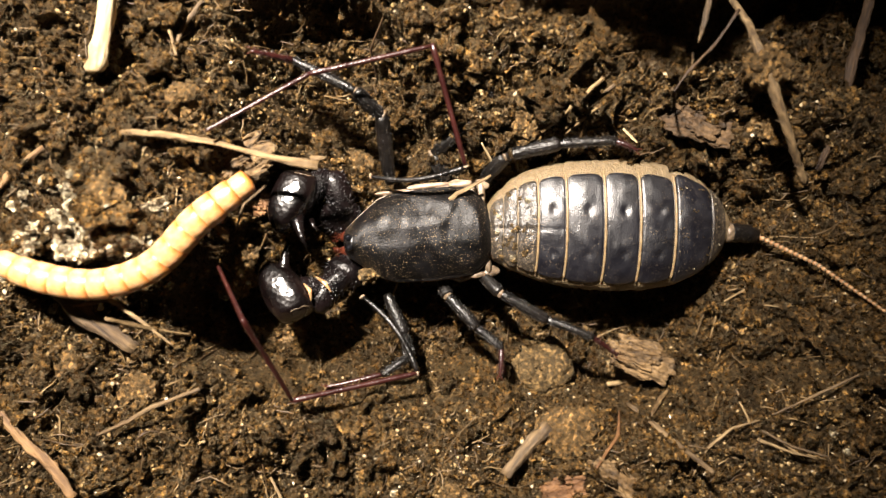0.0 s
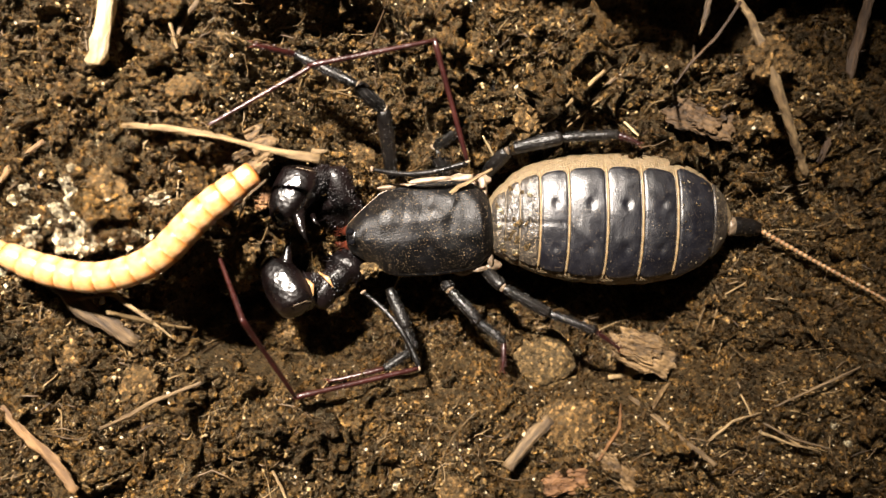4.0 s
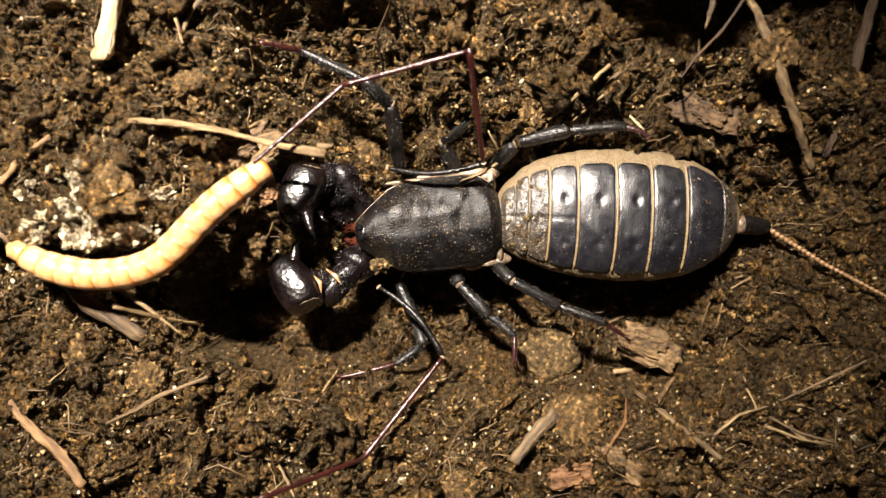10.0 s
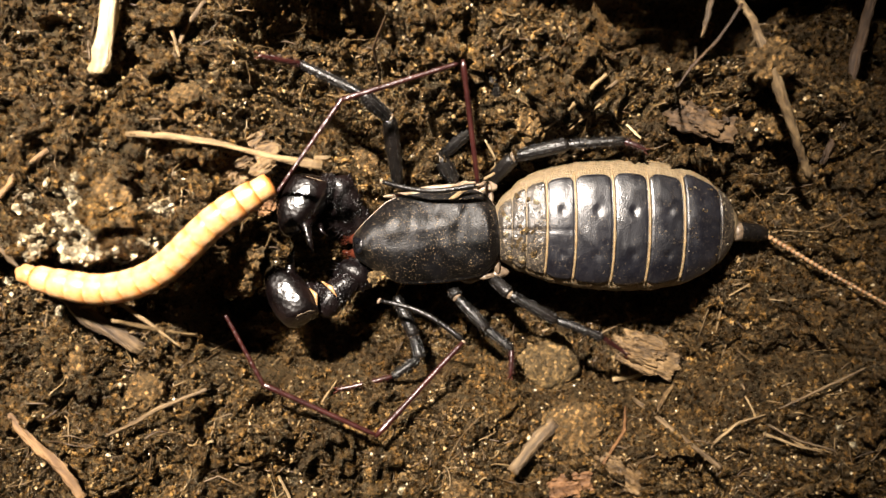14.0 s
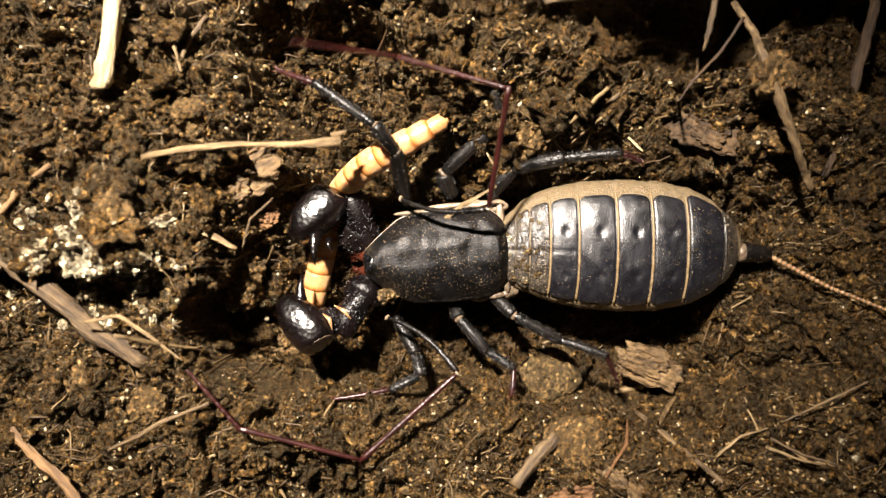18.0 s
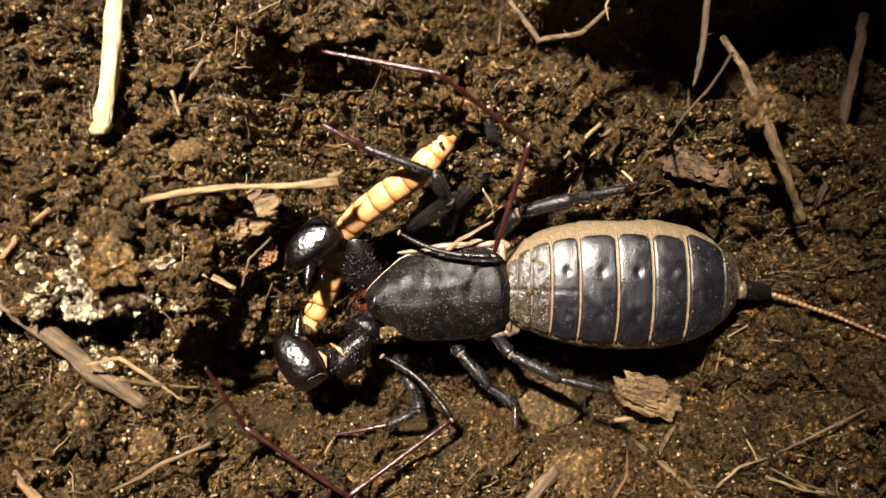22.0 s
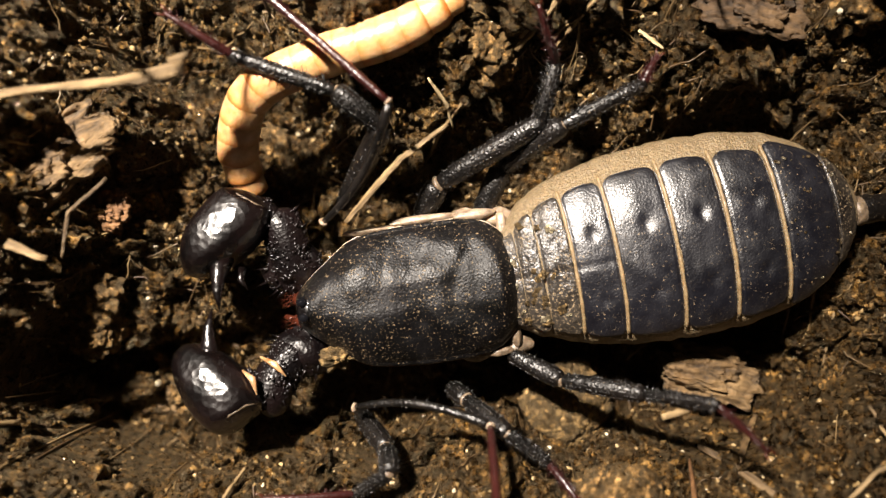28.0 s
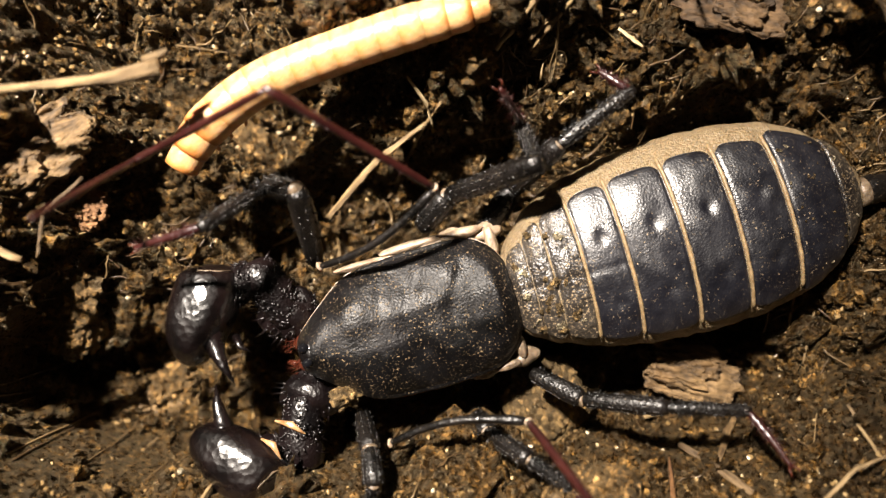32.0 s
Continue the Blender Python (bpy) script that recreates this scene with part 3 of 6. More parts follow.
def plate_mesh(k, lo, hi, lean):
    """A back plate with rounded corners, turned-down edges and two muscle pits."""
    nx, na = 22, 60
    reach = 0.95 if k < 7 else 1.12 if k == 7 else 1.35
    v, f = [], []
    mid, half = (lo + hi) / 2, (hi - lo) / 2
    for i in range(nx + 1):
        u = -1 + 2 * i / nx
        for j in range(na + 1):
            w = -1 + 2 * j / na
            corner = max(0.0, (abs(w) - 0.84) / 0.16)
            uu = u * (1 - 0.42 * corner ** 2)
            bow = 0.22 * (1 - w * w) * (0.5 if k > 1 else 0)
            x = mid + half * uu + bow
            a = w * reach + lean
            edge = max(abs(u), abs(w))
            out = 0.06 - 0.20 * max(0, (edge - 0.90) / 0.10) ** 2 + 0.10 * (1 - u * u)
            y = on_abdomen(min(x, 30.9), a, 0).y
            for py, dx in ((2.4, 0.15), (-3.0, 0.15)):
                if 2 <= k <= 6:
                    q = math.hypot((x - mid - dx * half) / 0.5, (y - py) / 0.55)
                    out += -0.22 * math.exp(-q * q) + 0.06 * math.exp(-((x - mid - dx * half - 1.0) / 0.8) ** 2 - ((y - py + 0.5) / 0.9) ** 2)
            if k < 4:
                out += -0.10 * math.exp(-(y / 0.22) ** 2)
            if k < 3:
                out += 0.12 * noise.noise(Vector((x * 1.1, y * 0.8, k * 3.0))) + 0.06 * noise.noise(Vector((x * 2.6, y * 2.6, k * 3.0)))
            out += 0.10 * noise.noise(Vector((x * 0.45, y * 0.45, k * 5.0))) + 0.03 * noise.noise(Vector((x * 1.3, y * 1.0, k)))
            v.append(on_abdomen(min(x, 30.95), a, out))
    for i in range(nx):
        for j in range(na):
            p = i * (na + 1) + j
            f.append((p, p + na + 1, p + na + 2, p + 1))
    n0 = len(v)
    for i in range(nx + 1):
        for j in range(na + 1):
            p = v[i * (na + 1) + j]
            v.append(Vector((p.x, p.y * 0.96, p.z - 0.4)))
    f += [tuple(n0 + q for q in q4[::-1]) for q4 in f[:]]
    rim = [j for j in range(na + 1)] + [i * (na + 1) + na for i in range(1, nx + 1)] + [nx * (na + 1) + j for j in range(na - 1, -1, -1)] + [i * (na + 1) for i in range(nx - 1, 0, -1)]
    for a, b2 in zip(rim, rim[1:] + rim[:1]):
        f.append((b2, a, a + n0, b2 + n0))
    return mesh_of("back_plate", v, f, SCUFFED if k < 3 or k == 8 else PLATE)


WIDE = ((-18.3, 0.9), (-18.0, 1.5), (-17.4, 2.1), (-16.4, 2.95), (-15.0, 4.0), (-13.6, 5.0), (-12.6, 5.4), (-11.4, 5.62), (-8.0, 5.85), (-4.0, 5.8), (-2.6, 5.6), (-1.6, 5.15), (-0.8, 4.5), (-0.3, 3.9), (0.2, 2.8))


def carapace_mesh(grow, z, top, mat, name):
    s, rings, n = Shape(), [], 96
    for x in np.linspace(-18.2, 0.2, 110):
        w = profile(WIDE, x) + grow
        ends = min(1.0, (x + 18.25) / 2.2) ** 0.5 * min(1.0, (0.45 - x) / 1.6) ** 0.4
        ring = []
        for j in range(n):
            a = 2 * math.pi * j / n
            u = math.sin(a)
            c = math.cos(a)
            y = w * math.copysign(abs(u) ** 0.7, u)
            if c > 0:
                h = top * ends * (1 - abs(y / w) ** 2.3) + 0.25
                h += 0.45 * math.exp(-((x + 17.2) / 1.1) ** 2 - (y / 1.4) ** 2)
                h += -0.26 * math.exp(-(y / 0.20) ** 2) * math.exp(-((x + 9.5) / 5.0) ** 2)
                for cx, cy, d, q in ((-8.5, 2.8, 0.22, 1.5), (-8.5, -2.8, 0.22, 1.5), (-3.4, 2.8, 0.18, 1.2), (-3.4, -2.8, 0.18, 1.2), (-12.2, 2.2, -0.22, 1.7), (-12.2, -2.2, -0.22, 1.7), (-5.2, 0.0, 0.30, 0.9)):
                    h -= d * math.exp(-((x - cx) ** 2 + (y - cy) ** 2) / q ** 2)
                for foot, lean in ((-5.4, 0.55), (-8.2, 0.35), (-11.0, 0.2)):
                    h -= 0.07 * math.exp(-((x - foot - lean * abs(y)) / 0.4) ** 2) * step(abs(y) / 1.2) * step((4.6 - abs(y)) / 1.5)
                h += 0.26 * noise.noise(Vector((x * 0.42, y * 0.42, 5))) + 0.10 * noise.noise(Vector((x * 0.8, y * 0.9, 9))) + 0.025 * noise.noise(Vector((x * 2, y * 2, 5)))
                h -= 0.10 * math.exp(-((abs(y) - w + 0.35) / 0.16) ** 2) * (x > -12)
            else:
                h = -0.55 * abs(c)
            ring.append((x, y, z + h))
        rings.append(ring)
    return s.loft(rings).mesh(name, mat)


def segment_mesh(name, length, r0, r1, mat, swell=0.12, spines=0, seed=0, n=14, bend=0.0, spine=0.35, knob=0.0, warts=0, sway=0.0):
    """One joint of a limb along +x: narrow at its root, swollen towards its end, with bristles and rows of warts."""
    rng = random.Random(seed)
    pts, rad, k = [], [], 16
    for i in range(k + 1):
        t = i / k
        pts.append((length * t, (0.25 * bend + sway) * math.sin(math.pi * t), bend * math.sin(math.pi * t)))
        r = r0 + (r1 - r0) * t
        waist = 0.74 if i == 0 else 0.88 if i == 1 else 0.95 if i == 2 else 0.97 if i == k - 1 else 0.80 if i == k else 1
        rad.append(r * (1 + swell * math.sin(math.pi * t ** 1.6)) * waist * (1 + knob * (i in (k - 1, k - 2))))
    s = Shape().tube(pts, rad, n, 0.02, 1.0, rng)
    for q in range(spines + warts):
        t, a = rng.uniform(0.08, 0.95), rng.uniform(0, 2 * math.pi)
        if q >= spines:
            a = round(a / 0.7) * 0.7
        r = (r0 + (r1 - r0) * t) * (1 + swell * math.sin(math.pi * t ** 1.6))
        base = Vector((length * t, math.cos(a) * r * 0.97 + (0.25 * bend + sway) * math.sin(math.pi * t), math.sin(a) * r * 0.97 + bend * math.sin(math.pi * t)))
        if q >= spines:
            s.lump(base, (0.12, 0.11, 0.11), rng, 0.05, 1)
            continue
        tip = base + Vector((rng.uniform(0.1, 0.7), math.cos(a), math.sin(a))) * spine * rng.uniform(0.5, 1.6)
        s.spike(base, tip, 0.045)
    return s.mesh(name, mat)


JOINTED = []


class Limb:
    """A jointed limb. Its joints are given at moments, in the body's space; each piece runs from joint to joint."""

    def __init__(self, owner):
        self.owner, self.pieces, self.rows, self.turns, self.hand, self.reach = owner, [], [], [], None, None
        JOINTED.append(self)

    def piece(self, name, data, label="", skin=0.0):
        ob = part(name, data, self.owner, label)
        self.pieces.append(ob)
        if skin:
            part("joint_skin", Shape().lump((0.1, 0, 0), (skin * 0.55, skin * 0.98, skin * 0.98), random.Random(4), 0.08, 3).mesh("joint_skin", PALE if name.startswith("feeler") else JOINT), ob, "pale joint skin")
        return ob

    def key(self, t, *joints):
        self.rows.append((t, [Vector(j) for j in joints]))

    def grip(self, t, base, elbow, hand, heading):
        self.key(t, base, elbow, hand)
        self.turns.append((t, Matrix.Translation(Vector(hand) * MM) @ Matrix.Rotation(radians(-13), 4, "X") @ Matrix.Rotation(radians(heading), 4, "Z")))

    def poses(self, i):
        out = []
        for t, j in self.rows:
            if self.reach:
                j = [v.copy() for v in j]
                for k, length in enumerate(self.reach):
                    step_to = (j[k + 1] - j[k]).normalized() * length
                    j[k + 1] = j[k] + step_to
            d = (j[i + 1] - j[i]).normalized()
            side = Vector((0, 0, 1)).cross(d)
            side = side.normalized() if side.length > 1e-3 else Vector((0, 1, 0))
            up = d.cross(side)
            m = Matrix((d, side, up)).transposed().to_4x4()
            m.translation = j[i] * MM
            out.append((t, m))
        return out


def walking_leg(owner, lengths, thick, seed):
    leg = Limb(owner)
    leg.reach = lengths
    a, b2, c, d = lengths
    leg.piece("trochanter", segment_mesh("trochanter", a * 1.02, thick * 0.86, thick * 0.98, LEG, 0.14, 24, seed, warts=110))
    leg.piece("femur", segment_mesh("femur", b2 * 1.05, thick * 0.80, thick * 0.86, LEG, 0.10, 130, seed + 1, spine=0.32, bend=0.2, warts=220), skin=thick * 0.84)
    leg.piece("tibia", segment_mesh("tibia", c * 1.05, thick * 0.62, thick * 0.52, LEG, 0.10, 140, seed + 2, spine=0.45, bend=0.15, warts=160), skin=thick * 0.6)
    s = leg.piece("tarsus", segment_mesh("tarsus", d, thick * 0.44, thick * 0.20, REDLEG, 0.05, 90, seed + 3, spine=0.4, bend=0.2))
    claw = Shape()
    for y in (0.16, -0.16):
        claw.tube([(d * 0.96, y, 0), (d + 0.35, y * 2.2, 0.02), (d + 0.55, y * 2.6, -0.25)], [0.10, 0.07, 0.02], 6)
    part("foot_claw", claw.mesh("foot_claw", FANG), s)
    return leg


def feeler(owner, lengths, seed, sway):
    leg = Limb(owner)
    leg.reach = lengths
    a, b2, c, d = lengths
    leg.piece("feeler_femur", segment_mesh("feeler_femur", a, 0.29, 0.32, LEG, 0.05, 26, seed, bend=0.5, knob=0.2, sway=sway), "slender glossy black first joint of the feeler", skin=0.42)
    leg.piece("feeler_tibia", segment_mesh("feeler_tibia", b2 * 1.02, 0.33, 0.28, REDLEG, 0.04, 30, seed + 1, spine=0.25, knob=0.3), "thin dark red second joint of the feeler", skin=0.38)
    leg.piece("feeler_shank", segment_mesh("feeler_shank", c * 1.02, 0.28, 0.27, REDLEG, 0.02, 30, seed + 2, spine=0.22, knob=0.2), "thin dark red joint of the feeler")
    pts, rad, n = [], [], 9
    for k in range(n):
        r = 0.27 - 0.07 * k / n
        for q, g in ((0.0, 0.90), (0.12, 1.0), (0.8, 1.0), (0.93, 0.92)):
            pts.append((d * (k + q) / n, 0, 0))
            rad.append(r * g)
    s = Shape().tube(pts, rad, 8)
    leg.piece("feeler_tip", s.mesh("feeler_tip", REDLEG), "ringed dark red tip of the feeler")
    return leg


def claw_hand_mesh(seed, flip):
    """The polished hand of a claw: an egg-shaped pitted block, cut off at a slant at its far end."""
    v, f = ICO[5]
    out = []
    for p in v:
        x, y, z = (math.copysign(abs(q) ** 0.78, q) for q in p)
        broad = 1.0 + 0.14 * x - 0.20 * x * x
        q = Vector((x * 4.5, y * 2.5 * broad, z * 2.6 * (1 - 0.10 * x * x)))
        cut = 3.1 - 0.22 * q.y * flip - 0.30 * max(0, q.z)
        if q.x > cut:
            q.x = cut + (q.x - cut) * 0.38
        pits = noise.voronoi(Vector((q.x, q.y, q.z)) * 1.4 + Vector((seed, 0, 0)))[0][0]
        q *= 1.06 - 0.026 * max(0.0, 0.32 - pits) / 0.32 + 0.04 * noise.noise(Vector(p) * 1.8 + Vector((seed, 0, 0)))
        out.append(q)
    return mesh_of("hand", out, f, POLISHED)


def claw_arm_mesh(name, length, r, seed, mat=None):
    """A stout granular joint of a claw, covered in warts and short spines."""
    rng = random.Random(seed)
    s = Shape().tube([(length * t, 0.2 * math.sin(9 * t), 0) for t in (0, 0.08, 0.25, 0.5, 0.75, 0.92, 1)], [r * q for q in (0.6, 0.82, 0.92, 1.0, 1.05, 0.92, 0.55)], 20, 0.03, 1.0, rng)
    for k in range(300):
        t, a = rng.uniform(0.05, 0.95), rng.uniform(-0.5, math.pi + 0.5)
        q = r * (0.98 - 0.5 * abs(t - 0.55) ** 2 * 2)
        c = (length * t, math.cos(a) * q, math.sin(a) * q)
        w = rng.uniform(0.09, 0.19)
        s.lump(c, (w, w, w), rng, 0.05, 2)
        if k % 9 == 0:
            s.spike(c, (c[0] + 0.3, c[1] * 1.38, c[2] * 1.38), 0.15)
    return s.mesh(name, mat or GRANULAR)


def claw(owner, flip, seed):
    """A claw: granular arm and wrist, polished hand with a pointed finger; the hand is keyed by its middle and heading."""
    arm = Limb(owner)
    arm.piece("claw_arm", claw_arm_mesh("claw_arm", 6.4, 1.75, seed), "granular black arm of the claw")
    arm.piece("claw_wrist", claw_arm_mesh("claw_wrist", 5.4, 1.7, seed + 1), "granular black wrist of the claw")
    hand = part("hand", claw_hand_mesh(seed, flip), owner, "polished pitted black hand of the claw")
    arm.hand = hand
    w = 2.4 if flip > 0 else 2.0
    finger = Shape().tube([(-2.0, -flip * (w - 0.8), 0.5), (-3.2, -flip * (w + 0.1), 0.9), (-4.2, -flip * (w + 1.0), 1.1), (-5.3, -flip * (w + 2.2), 0.9)], [1.0, 0.66, 0.42, 0.03], 12)
    part("finger", finger.mesh("finger", POLISHED), hand, "pointed dark finger")
    # pale tube on the cut edge: the bevel's bright highlight put into colour
    lip = Shape().tube([(3.5, -flip * 1.9, 1.0), (3.1, -flip * 1.2, 1.85), (2.8, 0.2 * flip, 2.1), (2.7, flip * 1.3, 1.75), (2.8, flip * 1.9, 0.9)], [0.04, 0.10, 0.12, 0.10, 0.04], 8)
    part("rim", lip.mesh("rim", JOINT), hand, "pale line on the hand's edge, its glint put into colour")
    if flip < 0:
        # bright specular dot on the hand, made as a small bead in white
        bead = Shape().lump((-3.6, -3.0, 1.0), (0.30, 0.30, 0.30), random.Random(8), 0.1, 2)
        part("glint_bead", bead.mesh("glint_bead", CHALK), hand, "white bead standing in for a bright glint")
        for line in (((0.6, 2.7, 1.2), (1.8, 2.9, 1.5), (3.0, 2.3, 1.4)), ((0.6, 4.4, 0.6), (2.0, 4.9, 0.9), (3.4, 4.9, 0.7))):
            part("tooth", Shape().tube(line, [0.08, 0.30, 0.05], 8, flat=0.5).mesh("tooth", TOOTH), hand, "amber tooth")
    else:
        part("tooth", Shape().tube([(-1.6, -3.4, 0.2), (-2.4, -4.1, 0.5), (-2.6, -5.0, 0.3)], [0.35, 0.28, 0.03], 8).mesh("tooth", POLISHED), hand, "pointed dark tooth")
    return arm


def whip_scorpion():
    body = new("whip_scorpion")
    tagged(body, "black whip scorpion with tan-edged back feeding in its burrow", "whip scorpion")
    cara = part("carapace", carapace_mesh(0, 0.1, 2.5, SHELL, "carapace"), body, "granular black carapace dusted with soil")
    for y in (0.62, -0.62):
        part("eye", Shape().lump((-17.35, y, 2.62), (0.46, 0.40, 0.40), random.Random(2), 0.0, 3).mesh("eye", EYE), cara, "glossy black eye")
    part("eye_mound", Shape().lump((-17.0, 0, 2.15), (1.0, 1.0, 0.6), random.Random(6), 0.08, 4).mesh("eye_mound", POLISHED), cara, "smooth shining mound between the eyes")
    part("carapace_border", carapace_mesh(0.14, -0.5, 0.6, PALE, "carapace_border"), body, "cream skin round the carapace")
    part("thorax", Shape().lump((-8.5, 0, -2.9), (9.0, 5.3, 2.6), random.Random(3), 0.05, 3).mesh("thorax", LEG), body)
    for x, y in ((-3.5, 5.9), (-0.6, 5.6), (-0.4, -5.5), (-3.8, -5.6)):
        # torch side (+y) cream, far side dull: light and shade put into the colour
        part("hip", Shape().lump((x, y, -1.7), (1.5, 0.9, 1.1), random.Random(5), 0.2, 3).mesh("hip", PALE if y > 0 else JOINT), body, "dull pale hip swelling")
    for x, y, lx, ly in ((-11.6, 5.85, 2.4, 0.3), (-6.8, 6.2, 3.0, 0.4), (-2.6, 6.0, 1.9, 0.5), (-0.3, 4.6, 0.5, 1.4), (-0.4, -4.4, 0.45, 1.2), (-2.0, -5.75, 1.2, 0.4)):
        # folds split the same way, lit side cream and shaded side dull by colour
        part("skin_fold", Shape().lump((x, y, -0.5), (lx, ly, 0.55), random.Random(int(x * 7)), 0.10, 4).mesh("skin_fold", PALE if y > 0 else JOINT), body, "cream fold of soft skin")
    for y in (3.6, -3.6):
        base = Shape().lump((-18.6, y, -2.0), (2.7, 2.3, 1.7), random.Random(31), 0.12, 4)
        rng = random.Random(32)
        for k in range(150):
            p = Vector((rng.gauss(0, 1), rng.gauss(0, 1), abs(rng.gauss(0, 1)))).normalized()
            c = Vector((-18.6 + p.x * 2.7, y + p.y * 2.3, -2.0 + p.z * 1.7))
            base.lump(c, (0.11, 0.11, 0.11), rng, 0.05, 1)
            if k % 8 == 0:
                base.spike(c, c + p * 0.7 + Vector((-0.4, 0, 0)), 0.14)
        part("claw_base", base.mesh("claw_base", GRANULAR), body, "granular spiny black base of the claw")
    for y in (0.95, -0.95):
        jaw = Shape().tube([(-16.5, y, -1.3), (-18.2, y, -1.7), (-19.4, y * 0.9, -2.4)], [0.9, 0.8, 0.35], 12)
        jaw.tube([(-19.1, y * 0.9, -2.2), (-20.0, y * 0.5, -2.8), (-20.0, y * 0.3, -3.6)], [0.35, 0.22, 0.05], 8)
        for k in range(12):
            rng = random.Random(k)
            jaw.spike((-19.0 + rng.uniform(-0.6, 0.6), y + rng.uniform(-0.7, 0.7), -1.4), (-20.2 + rng.uniform(-0.6, 0.4), y + rng.uniform(-0.6, 0.6), -1.8 + rng.uniform(-0.6, 0.6)), 0.05)
        part("jaw", jaw.mesh("jaw", FANG), body, "reddish brown bristly jaw")
    lump = Shape().lump((-15.6, -4.2, 0.3), (1.2, 0.9, 0.7), random.Random(9), 0.75, 4)
    part("soil_crumb", lump.mesh("soil_crumb", STONE), body, "crumb of soil stuck to the carapace")
    hind = part("abdomen", abdomen_mesh(), body, "tan wrinkled skin of the hind body")
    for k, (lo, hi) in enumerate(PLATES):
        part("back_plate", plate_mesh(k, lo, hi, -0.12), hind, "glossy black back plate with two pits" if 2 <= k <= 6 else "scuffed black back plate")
    for (lo, end), (start, hi) in list(zip(PLATES, PLATES[1:]))[2:7]:
        line = []
        for i in range(41):
            a = -1.0 + 1.88 * i / 40
            w = (a + 0.12) / 0.95
            line.append(on_abdomen((end + start) / 2 + 0.11 * (1 - w * w), a, 0.0 + 0.03 * math.sin(i * 1.3)))
        part("seam_ridge", Shape().tube(line, [0.05] + [0.15 + 0.02 * math.sin(i * 0.9) for i in range(39)] + [0.05], 8).mesh("seam_ridge", SEAM), hind, "cream ridge of skin between two plates")
    rng = random.Random(21)
    for k in range(60):
        x, a = (rng.uniform(0.6, 5.6), rng.uniform(-0.9, 0.7)) if k < 24 else (rng.uniform(23.5, 29.8), rng.uniform(-0.9, 0.9))
        p = on_abdomen(x, a, 0.16)
        size = rng.uniform(0.10, 0.34) if k < 24 else rng.uniform(0.04, 0.14)
        flake = Shape().lump((0, 0, 0), (size * rng.uniform(0.7, 1.5), size, 0.08), rng, 0.7, 3)
        part("dirt_flake", flake.mesh("dirt_flake", CHALK if k % 3 == 0 else STONE), hind, "", Matrix.Translation(p * MM) @ Matrix.Rotation(a, 4, "X").inverted() @ Matrix.Rotation(rng.uniform(0, 6), 4, "Z"))
    tail = Shape().tube([(30.2, 0, -1.4), (31.2, 0, -1.3), (31.4, 0, -1.3), (32.2, 0, -1.2), (32.4, 0, -1.2), (33.6, -0.15, -1.1), (34.8, -0.35, -1.0)], [1.3, 1.25, 1.2, 1.3, 1.15, 1.2, 0.8], 16)
    part("tail_base", tail.mesh("tail_base", LEG), hind, "short black base of the tail")
    ringed = Shape().tube([(30.6, 0, -1.3), (31.0, 0, -1.3), (31.5, 0, -1.3), (31.8, 0, -1.3)], [1.25, 1.3, 1.25, 1.1], 16)
    part("tail_collar", ringed.mesh("tail_collar", JOINT), hind, "tan collar of the tail")
    return body, hind


def whip(hind):
    """The whip of the tail: beads with pale collars, hinged in three pieces."""
    out = []
    for k in range(3):
        s, collars, n = Shape(), Shape(), 13
        for i in range(n):
            x = i * 0.62
            r = 0.33 - 0.005 * (k * n + i)
            s.tube([(x, 0, 0), (x + 0.12, 0, 0), (x + 0.38, 0, 0), (x + 0.5, 0, 0)], [r * 0.6, r, r * 1.05, r * 0.7], 8)
            s.tube([(x + 0.46, 0, 0), (x + 0.66, 0, 0)], [r * 0.62, r * 0.62], 6)
            collars.tube([(x + 0.34, 0, 0), (x + 0.37, 0, 0), (x + 0.50, 0, 0), (x + 0.53, 0, 0)], [r * 0.8, r * 1.1, r * 1.1, r * 0.8], 8)
        first = len(s.f)
        s.add(collars.v, collars.f)
        me = s.mesh("whip_piece", WHIP)
        me.materials.append(MEMBRANE)
        me.polygons.foreach_set("material_index", [0] * first + [1] * (len(s.f) - first))
        out.append(part("whip_piece", me, hind, "beaded brown whip with pale rings"))
    return out


WHIP = flesh("brown_whip", (0.16, 0.07, 0.03), (0.42, 0.24, 0.11), 0.35, 0.0, 2.0)


# ---- the worm
def mealworm():
    worm = new("mealworm")
    tagged(worm, "plump pale yellow mealworm with ringed soft body", "mealworm")
    n, rings = 16, []
    for k in range(n):
        r = 1.72 * (0.62 if k == 0 else 0.84 if k == 1 else 0.95 if k == 2 else 0.8 if k == n - 1 else 0.93 if k == n - 2 else 1.0)
        r1 = r * (0.45 if k == 0 else 0.9)
        half = 1.42
        xs = (-half, -half * 0.86, -half * 0.55, 0, half * 0.5, half * 0.82, half)
        rad = (r1 * 0.93, r1 * 0.985, r * 1.0, r * 1.01, r * 1.0, r * 0.985, r * 0.93 if k < n - 1 else r * 0.4)
        s = Shape().tube([(x, 0, 0) for x in xs], rad, 26)
        ob = part("ring", s.mesh("ring", WORMTIP if k == 0 else WORM), worm, "brown hardened end ring" if k == 0 else "")
        if k in (n - 2, n - 3, n - 4):
            feet = Shape()
            for y in (0.9, -0.9):
                feet.tube([(0, y, -r * 0.7), (0.1, y * 1.5, -r * 1.1), (0.4, y * 1.5, -r * 1.3)], [0.22, 0.16, 0.04], 6)
            part("foot", feet.mesh("foot", WORMTIP), ob)
        rings.append(ob)
    return worm, rings


